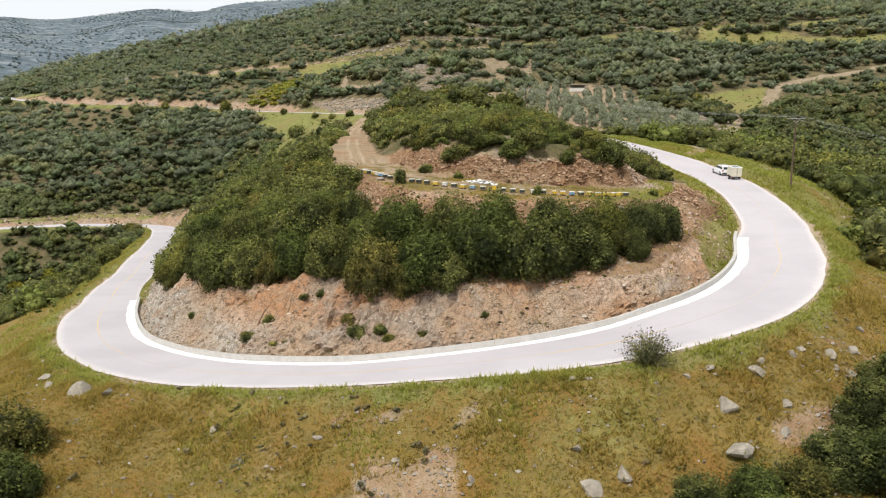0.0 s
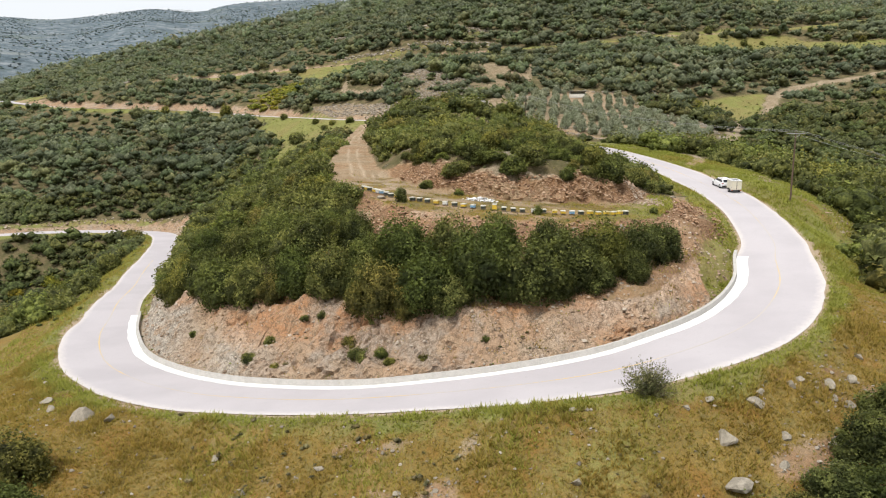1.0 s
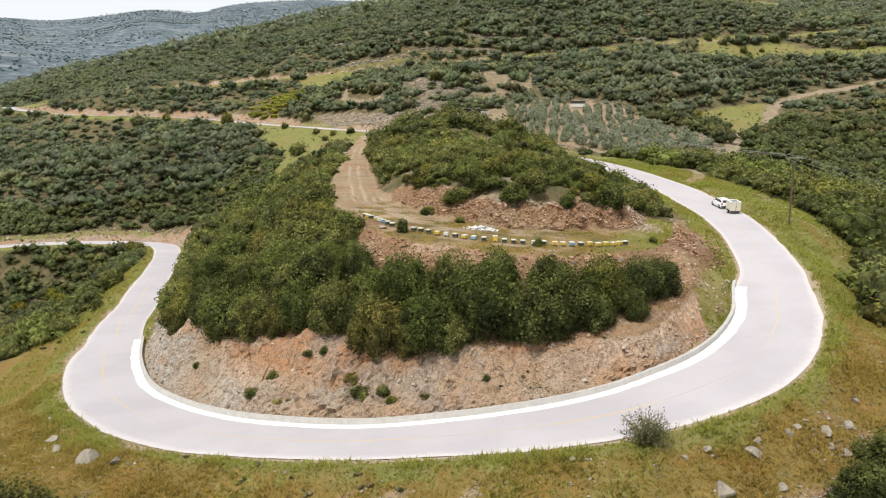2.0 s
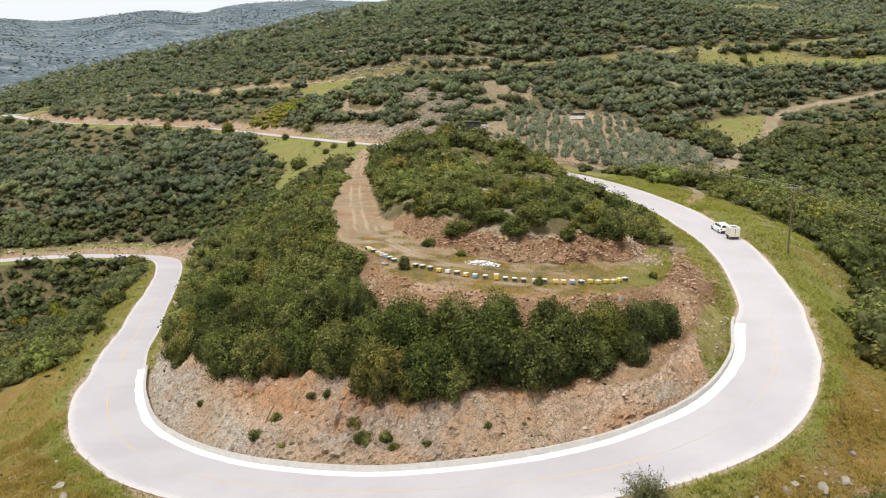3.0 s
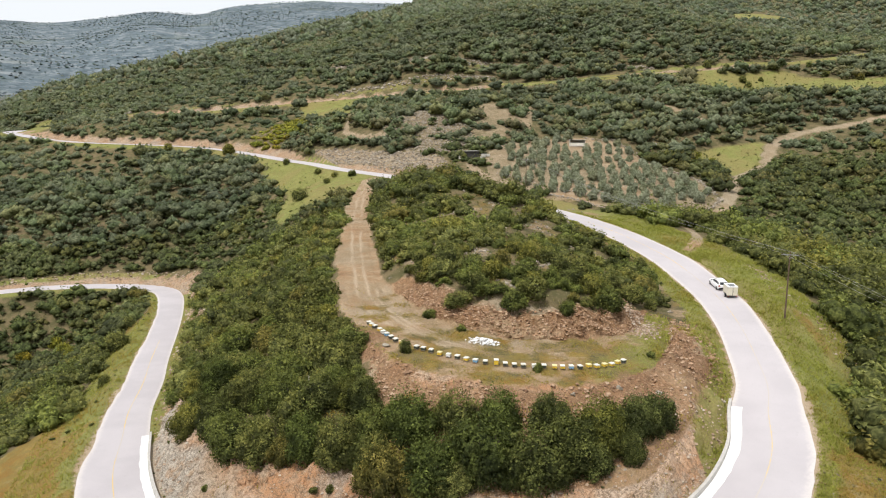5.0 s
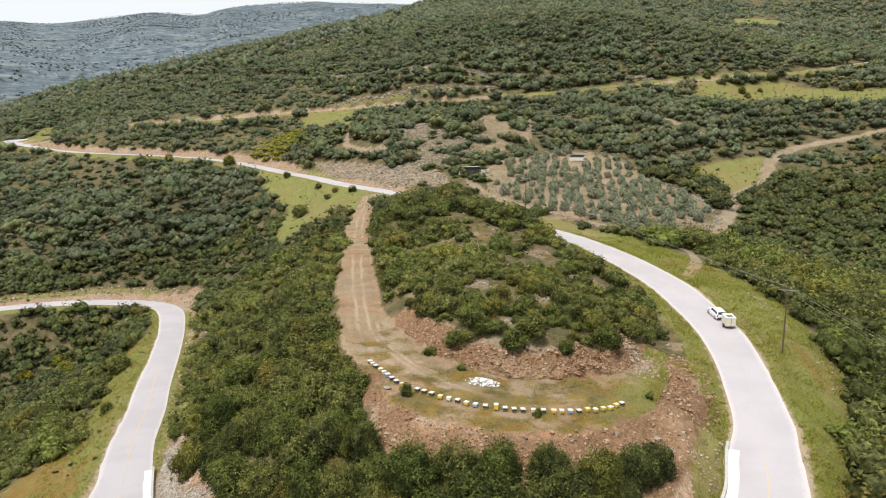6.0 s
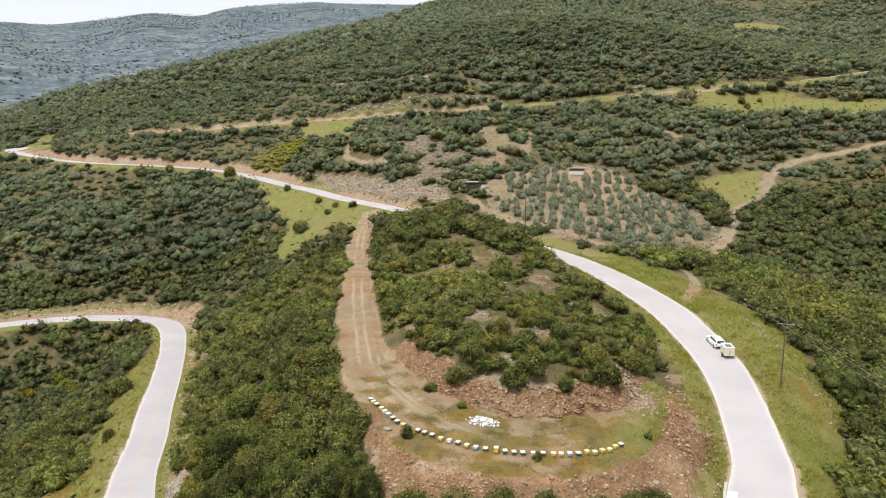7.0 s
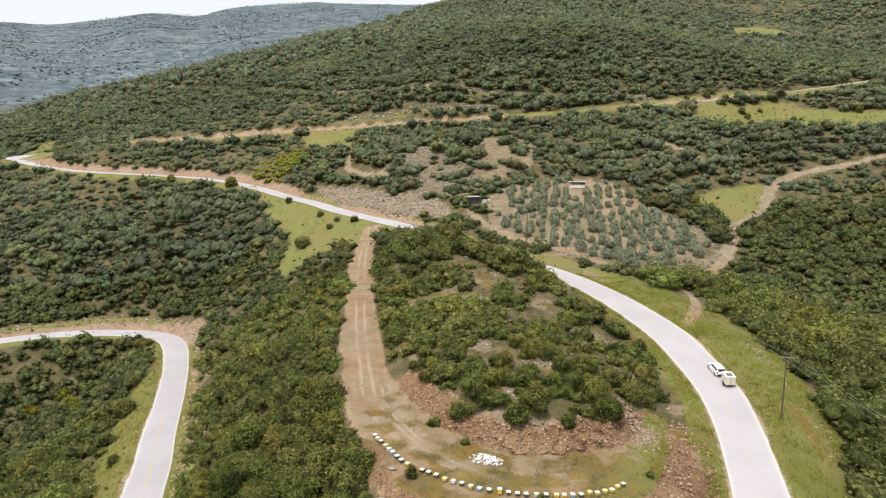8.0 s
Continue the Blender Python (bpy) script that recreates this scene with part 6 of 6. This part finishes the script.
def pole(x, y, tall, turn, lean=0.0):
    root = tagged(new("utility_pole"), "tarred wooden power pole with a steel crossarm", "utility pole", "poles of the power line")
    root.matrix_basis = Matrix.LocRotScale((x, y, ground_at(x, y) - 0.1), Euler((0, lean, turn)), None)
    bm = bmesh.new()
    tube(bm, (0, 0, -0.4), (0, 0, tall), 0.13, 0.085, 12)
    part("pole", bm, POLE_WOOD, root)
    bm = bmesh.new()
    box(bm, (-1.15, -0.17, tall - 0.28), (1.15, -0.09, tall - 0.18), 0.01)
    part("crossarm", bm, STEEL, root, "galvanised steel crossarm")
    for s in (-1, 1):
        bm = bmesh.new()
        tube(bm, (s * 0.62, -0.13, tall - 0.26), (0, -0.12, tall - 0.85), 0.02, 0.02, 6)
        part("brace", bm, STEEL, root)
    tops = []
    for s in (-1.05, 0.0, 1.05):
        bm = bmesh.new()
        up = tall - 0.18 if s else tall
        tube(bm, (s, -0.13 if s else 0, up), (s, -0.13 if s else 0, up + 0.1), 0.015, 0.015, 6)
        for h, r in ((0.10, 0.06), (0.16, 0.05)):
            tube(bm, (s, -0.13 if s else 0, up + h), (s, -0.13 if s else 0, up + h + 0.06), r, r * 0.7, 8)
        part("insulator", bm, GLASSY, root)
        tops.append(root.matrix_basis @ Vector((s, -0.13 if s else 0, up + 0.2)))
    return tops


mid_tops = pole(49.4, 97.1, 22.6 - ground_at(49.4, 97.1), radians(-20), 0.0)
back_tops = pole(22.4, 189.1, 9.4, radians(70 - 90))
front_tops = pole(67.0, 44.0, 10.0, radians(-10))


def cable(a, b, sag):
    bm = bmesh.new()
    pts = [a.lerp(b, k / 16) - Vector((0, 0, sag * 4 * (k / 16) * (1 - k / 16))) for k in range(17)]
    for p, q in zip(pts[:-1], pts[1:]):
        tube(bm, p, q, 0.013, 0.013, 5)
    me = bpy.data.meshes.new("power_cable")
    bm.to_mesh(me)
    bm.free()
    me.materials.append(STEEL)
    tagged(new("power_cable", me), "thin sagging overhead power cable between two poles", "cable", "power cables")


for k in range(3):
    cable(mid_tops[k], front_tops[k], 0.9)
    cable(mid_tops[k], back_tops[k], 1.6)
STAKE = plain("pale_stake", (0.62, 0.58, 0.5), 0.8)
bm = bmesh.new()
tube(bm, (0, 0, -0.3), (0.05, 0, 3.4), 0.05, 0.04, 8)
box(bm, (-0.06, -0.06, 3.3), (0.16, 0.06, 3.45), 0.01)
me = bpy.data.meshes.new("stake")
bm.to_mesh(me)
bm.free()
me.materials.append(STAKE)
ob = tagged(new("stake", me), "pale thin post standing among the shrubs", "post")
ob.location = (-15.4, 73.1, ground_at(-15.4, 73.1))

# ---------------------------------------------------------------- the white car and its trailer
CAR_WHITE = plain("white_car_paint", (0.80, 0.80, 0.80), 0.3, vary=0.04, spec=0.5)
CREAM = plain("cream_trailer_panel", (0.66, 0.62, 0.50), 0.5, vary=0.08)
WINDOW = plain("dark_car_glass", (0.02, 0.024, 0.028), 0.08, vary=0.1, spec=0.6)
RUBBER = plain("tyre_rubber", (0.02, 0.02, 0.02), 0.85)
ALLOY = plain("alloy_rim", (0.5, 0.5, 0.5), 0.35, 0.8)
RED_LAMP = plain("red_lamp_glass", (0.45, 0.02, 0.015), 0.25)
CLEAR_LAMP = plain("clear_lamp_glass", (0.7, 0.7, 0.68), 0.15)
DARK_PLASTIC = plain("dark_plastic", (0.03, 0.03, 0.03), 0.6)
SOLAR = plain("grey_roof_panel", (0.16, 0.17, 0.18), 0.4)


def loft(bm, rings):
    """Closed cross-sections joined into one skin with capped ends."""
    made = [[bm.verts.new(p) for p in ring] for ring in rings]
    n = len(made[0])
    for a, b in zip(made[:-1], made[1:]):
        for k in range(n):
            bm.faces.new((a[k], a[(k + 1) % n], b[(k + 1) % n], b[k]))
    bm.faces.new(made[0][::-1])
    bm.faces.new(made[-1])
    bmesh.ops.recalc_face_normals(bm, faces=bm.faces[:])
    return bm


def section(y, w, z0, z1, r=0.12):
    """A rounded box section at y."""
    return [(-w + r * 0.5, y, z0), (w - r * 0.5, y, z0), (w, y, z0 + r), (w, y, z1 - r * 1.4), (w - r * 0.7, y, z1), (-w + r * 0.7, y, z1), (-w, y, z1 - r * 1.4), (-w, y, z0 + r)]


def wheel(parent, x, y, r=0.34, w=0.11):
    bm = bmesh.new()
    tube(bm, (x - w, y, r), (x + w, y, r), r, r, 20)
    bmesh.ops.bevel(bm, geom=[e for e in bm.edges if abs(e.verts[0].co.x - e.verts[1].co.x) < 1e-5], offset=0.03, segments=2, affect="EDGES")
    tyre = part("wheel", bm, RUBBER, parent, "black tyre on an alloy rim")
    bm = bmesh.new()
    s = 1 if x > 0 else -1
    tube(bm, (x + s * (w - 0.02), y, r), (x + s * (w + 0.012), y, r), r * 0.64, r * 0.6, 16)
    part("rim", bm, ALLOY, tyre)
    return tyre


def panel(parent, name, pts, material, thick=0.012, label=""):
    """A thin plate through its corners, set proud of the body."""
    bm = bmesh.new()
    vs = [bm.verts.new(p) for p in pts]
    f = bm.faces.new(vs)
    f.normal_update()
    up = bmesh.ops.extrude_face_region(bm, geom=[f])["geom"]
    for v in up:
        if isinstance(v, bmesh.types.BMVert):
            v.co += f.normal * thick
    bmesh.ops.recalc_face_normals(bm, faces=bm.faces[:])
    return part(name, bm, material, parent, label)


def build_car():
    root = tagged(new("car"), "white estate car towing a trailer up the road", "car")
    bm = bmesh.new()
    loft(bm, [section(-2.15, 0.78, 0.36, 0.86), section(-2.05, 0.87, 0.26, 0.98), section(-1.2, 0.92, 0.22, 1.0), section(0.9, 0.92, 0.22, 0.98), section(1.6, 0.89, 0.24, 0.92), section(2.05, 0.80, 0.28, 0.82), section(2.2, 0.66, 0.36, 0.7)])
    body = part("body", bm, CAR_WHITE, root, "white painted body")
    bm = bmesh.new()
    loft(bm, [section(-2.02, 0.76, 0.9, 1.06, 0.06), section(-1.75, 0.72, 0.9, 1.48, 0.1), section(-0.6, 0.73, 0.9, 1.58, 0.1), section(0.25, 0.70, 0.9, 1.52, 0.1), section(1.05, 0.74, 0.9, 1.02, 0.06)])
    part("cabin", bm, CAR_WHITE, root)
    for s in (-1, 1):
        for name, y0, y1, t0, t1 in (("front_window", 0.80, -0.32, 0.18, -0.34), ("rear_window", -0.40, -1.22, -0.42, -1.2), ("quarter_window", -1.30, -1.86, -1.28, -1.66)):
            panel(root, name, [(s * 0.765, y0, 1.05), (s * 0.765, y1, 1.05), (s * 0.735, t1, 1.42), (s * 0.735, t0, 1.42)][::s], WINDOW, 0.02)
        bm = bmesh.new()
        tube(bm, (s * 0.62, -1.6, 1.60), (s * 0.62, 0.1, 1.60), 0.02, 0.02, 8)
        part("roof_rail", bm, DARK_PLASTIC, root)
        bm = bmesh.new()
        box(bm, (s * 0.98 - 0.09, 0.62, 0.98), (s * 0.98 + 0.09, 0.74, 1.12), 0.03)
        part("mirror", bm, DARK_PLASTIC, root)
        bm = bmesh.new()
        box(bm, (s * 0.72 - 0.13, -2.17, 0.74), (s * 0.72 + 0.12, -2.02, 0.96), 0.03)
        part("tail_lamp", bm, RED_LAMP, root)
        bm = bmesh.new()
        box(bm, (s * 0.62 - 0.15, 2.02, 0.60), (s * 0.62 + 0.13, 2.15, 0.74), 0.03)
        part("headlamp", bm, CLEAR_LAMP, root)
        for y in (-1.35, 1.35):
            wheel(root, s * 0.82, y)
    panel(root, "rear_screen", [(-0.6, -2.06, 1.06), (0.6, -2.06, 1.06), (0.56, -1.83, 1.42), (-0.56, -1.83, 1.42)], WINDOW, 0.02)
    panel(root, "windscreen", [(0.64, 1.02, 1.04), (-0.64, 1.02, 1.04), (-0.58, 0.34, 1.47), (0.58, 0.34, 1.47)], WINDOW, 0.02)
    bm = bmesh.new()
    box(bm, (-0.26, -2.19, 0.60), (0.26, -2.14, 0.71), 0.005)
    part("plate", bm, CLEAR_LAMP, root, "plain pale plate")
    bm = bmesh.new()
    box(bm, (-0.80, -2.20, 0.30), (0.80, -2.04, 0.52), 0.04)
    part("rear_bumper", bm, DARK_PLASTIC, root)
    return root


def build_trailer():
    root = tagged(new("trailer"), "cream box trailer with a grey roof panel behind the car", "trailer")
    bm = bmesh.new()
    box(bm, (-0.95, -1.25, 0.55), (0.95, 1.25, 2.2), 0.06)
    part("box", bm, CREAM, root, "cream panelled box body")
    bm = bmesh.new()
    box(bm, (-0.99, -1.29, 2.16), (0.99, 1.29, 2.26), 0.03)
    part("roof", bm, CAR_WHITE, root, "white roof")
    bm = bmesh.new()
    box(bm, (-0.6, -0.9, 2.255), (0.6, 0.5, 2.30), 0.01)
    part("roof_panel", bm, SOLAR, root, "grey roof panel")
    bm = bmesh.new()
    box(bm, (-0.85, -1.22, 0.40), (0.85, 1.22, 0.56), 0.02)
    tube(bm, (-0.5, 1.2, 0.48), (0, 2.25, 0.48), 0.04, 0.04, 8)
    tube(bm, (0.5, 1.2, 0.48), (0, 2.25, 0.48), 0.04, 0.04, 8)
    part("chassis", bm, DARK_PLASTIC, root)
    for s in (-1, 1):
        wheel(root, s * 0.98, -0.1, 0.32, 0.10)
        bm = bmesh.new()
        box(bm, (s * 1.0 - 0.13, -0.55, 0.66), (s * 1.0 + 0.13, 0.35, 0.72), 0.02)
        part("mudguard", bm, DARK_PLASTIC, root)
        bm = bmesh.new()
        box(bm, (s * 0.80 - 0.1, -1.30, 0.44), (s * 0.80 + 0.1, -1.22, 0.56), 0.01)
        part("tail_lamp", bm, RED_LAMP, root)
        for z in (0.95, 1.75):
            bm = bmesh.new()
            box(bm, (s * 0.93 - 0.03, -1.27, z), (s * 0.93 + 0.03, -1.24, z + 0.12), 0.005)
            part("hinge", bm, STEEL, root)
    bm = bmesh.new()
    box(bm, (-0.03, -1.275, 0.62), (0.03, -1.245, 2.1), 0.005)
    box(bm, (0.08, -1.29, 1.2), (0.12, -1.25, 1.5), 0.005)
    part("rear_door", bm, DARK_PLASTIC, root, "seam and handle of the rear doors")
    return root


def on_road(i, off):
    p, _, d = beside(i, off)
    q, _, _ = beside(i + 1.0, off)
    e = q - p
    side = Vector((-d[1], d[0], 0))
    fwd = Vector(e).normalized()
    up = (Vector((0, 0, 1)) - fwd * fwd.z).normalized()
    right = fwd.cross(up)
    m = Matrix((right, fwd, up)).transposed().to_4x4()
    m.translation = Vector(p) + Vector((0, 0, 0.01))
    return m


I_TRAILER = nearest_on_road(43.5, 109.0)
build_trailer().matrix_basis = on_road(I_TRAILER + 0.25, -2.1) @ Matrix.Diagonal((0.84, 0.84, 0.88, 1))
build_car().matrix_basis = on_road(I_TRAILER + 3.05, -2.0)

# ---------------------------------------------------------------- orchard buildings and fence
LIME = plain("limewashed_wall", (0.66, 0.63, 0.57), 0.85, vary=0.2, scale=1.5, bump=0.2)
TIN = plain("corrugated_tin", (0.62, 0.60, 0.55), 0.5, 0.3, vary=0.3)
DARK_BOARD = plain("dark_boards", (0.07, 0.065, 0.06), 0.85, vary=0.4)


def building(name, x, y, turn, w, d, h, wall, roof, label, open_front=False):
    root = tagged(new(name), label, name)
    root.matrix_basis = Matrix.LocRotScale((x, y, ground_at(x, y) - 0.25), Euler((0, 0, turn)), None)
    for pn, lo, hi in (("back_wall", (-w / 2, d / 2 - 0.2, 0), (w / 2, d / 2, h)), ("side_wall", (-w / 2, -d / 2, 0), (-w / 2 + 0.2, d / 2 - 0.203, h)), ("side_wall", (w / 2 - 0.2, -d / 2, 0), (w / 2, d / 2 - 0.203, h))):
        bm = bmesh.new()
        part(pn, box(bm, lo, hi, 0.02), wall, root)
    bm = bmesh.new()
    if open_front:
        box(bm, (-w / 2 + 0.203, -d / 2, 0), (w / 2 - 0.203, -d / 2 + 0.2, h * 0.55), 0.02)
    else:
        box(bm, (-w / 2 + 0.203, -d / 2, 0), (w * 0.1, -d / 2 + 0.2, h), 0.02)
        box(bm, (w * 0.1 + 0.9, -d / 2, 0), (w / 2 - 0.203, -d / 2 + 0.2, h), 0.02)
        box(bm, (w * 0.1 + 0.003, -d / 2, 2.0), (w * 0.1 + 0.897, -d / 2 + 0.2, h), 0.02)
    part("front_wall", bm, wall, root)
    if not open_front:
        bm = bmesh.new()
        box(bm, (w * 0.1 + 0.02, -d / 2 + 0.08, 0), (w * 0.1 + 0.88, -d / 2 + 0.13, 1.98), 0.01)
        part("door", bm, DARK_BOARD, root, "dark wooden door")
    bm = bmesh.new()
    n = 22
    for k in range(n):
        x0 = -w / 2 - 0.35 + (w + 0.7) * k / n
        box(bm, (x0 + 0.01, -d / 2 - 0.4, h + 0.004 + 0.03 * (k % 2)), (x0 + (w + 0.7) / n - 0.01, d / 2 + 0.35, h + 0.09 + 0.03 * (k % 2)), 0.01)
    part("roof", bm, roof, root, "pale corrugated roof")
    return root


building("hut", 46.8, 243.6, radians(-8), 5.4, 3.2, 2.2, LIME, TIN, "small open whitewashed hut with a pale roof in the orchard", True)
building("shed", 8.6, 223.4, radians(20), 4.2, 3.0, 2.1, DARK_BOARD, TIN, "dark boarded farm shed with a pale roof", False)
building("chapel_hut", -318.0, 702.0, radians(25), 7.0, 5.5, 4.6, LIME, LIME, "small pale plastered building on the far crest")
ruin = tagged(new("stone_ruin"), "tumbled pale stone ruin beside the upper road", "ruin")
ruin.location = (-176, 391.5, ground_at(-176, 391.5))
for k, (x, y, z, w) in enumerate([(0, 0, 0.5, 1.5), (1.9, 0.4, 0.3, 1.1), (-1.8, 0.3, 0.3, 1.2), (0.4, 0.2, 1.7, 1.0), (3.3, -0.2, 0.1, 0.9), (-3.2, 0, 0.2, 0.8), (0.1, 0.3, 2.6, 0.6)]):
    ob = new("stone", BOULDERS[k % 4])
    ob.parent = ruin
    ob.matrix_basis = Matrix.LocRotScale((x, y, z), Euler((0.3 * k, 0.2 * k, k)), (w, w, w))
for k, (x, y, s) in enumerate([(12.6, 222.6, 1.0), (14.0, 223.0, 0.8), (12.0, 221.2, 0.7), (5.2, 222.4, 0.9)]):
    root = tagged(new("stacked_crates"), "stack of pale crates beside the farm shed", "crates", "crates by the shed")
    root.matrix_basis = Matrix.LocRotScale((x, y, ground_at(x, y) - 0.05), Euler((0, 0, 0.4 * k)), (s, s, s))
    for j in range(3):
        bm = bmesh.new()
        box(bm, (-0.7, -0.5, 0.36 * j), (0.7, 0.5, 0.36 * j + 0.32), 0.03)
        part("crate", bm, LIME if (j + k) % 2 else TIN, root)

fence = tagged(new("orchard_fence"), "wire fence on rough wooden posts round the orchard", "fence")
edge_line = [(15.7, 207), (32.4, 184), (54.5, 172), (70, 185), (85, 209), (76.5, 235), (67.5, 255)]
posts = []
for (x0, y0), (x1, y1) in zip(edge_line[:-1], edge_line[1:]):
    n = int(math.hypot(x1 - x0, y1 - y0) / 2.6)
    posts += [(x0 + (x1 - x0) * k / n, y0 + (y1 - y0) * k / n) for k in range(n)]
bm = bmesh.new()
tube(bm, (0, 0, -0.3), (0.03, 0.02, 1.45), 0.06, 0.045, 6)
post_mesh = bpy.data.meshes.new("post")
bm.to_mesh(post_mesh)
bm.free()
post_mesh.materials.append(BARK)
tips = []
for k, (x, y) in enumerate(posts):
    z = ground_at(x, y)
    ob = new("post", post_mesh)
    ob.parent = fence
    ob.matrix_basis = Matrix.LocRotScale((x, y, z), Euler((0.08 * math.sin(k * 5), 0.08 * math.cos(k * 3), k)), None)
    tips.append(Vector((x, y, z)))
for h in (0.55, 0.95, 1.35):
    bm = bmesh.new()
    for a, b in zip(tips[:-1], tips[1:]):
        tube(bm, a + Vector((0, 0, h)), b + Vector((0, 0, h)), 0.012, 0.012, 4)
    part("wire", bm, STEEL, fence)
pebbles("orchard_wall_stones", ((10, 90, 168, 258), lambda x, y, i: np.clip(1.2 - np.min([np.abs(off_poly(ORCHARD, x, y))], axis=0) / 0.9, 0, 1) * ((x > 50) | (y < 190))), 60000, 0.12, 0.45, 88, GREY_STONES, "tumbled dry-stone wall round the orchard", 2.0)
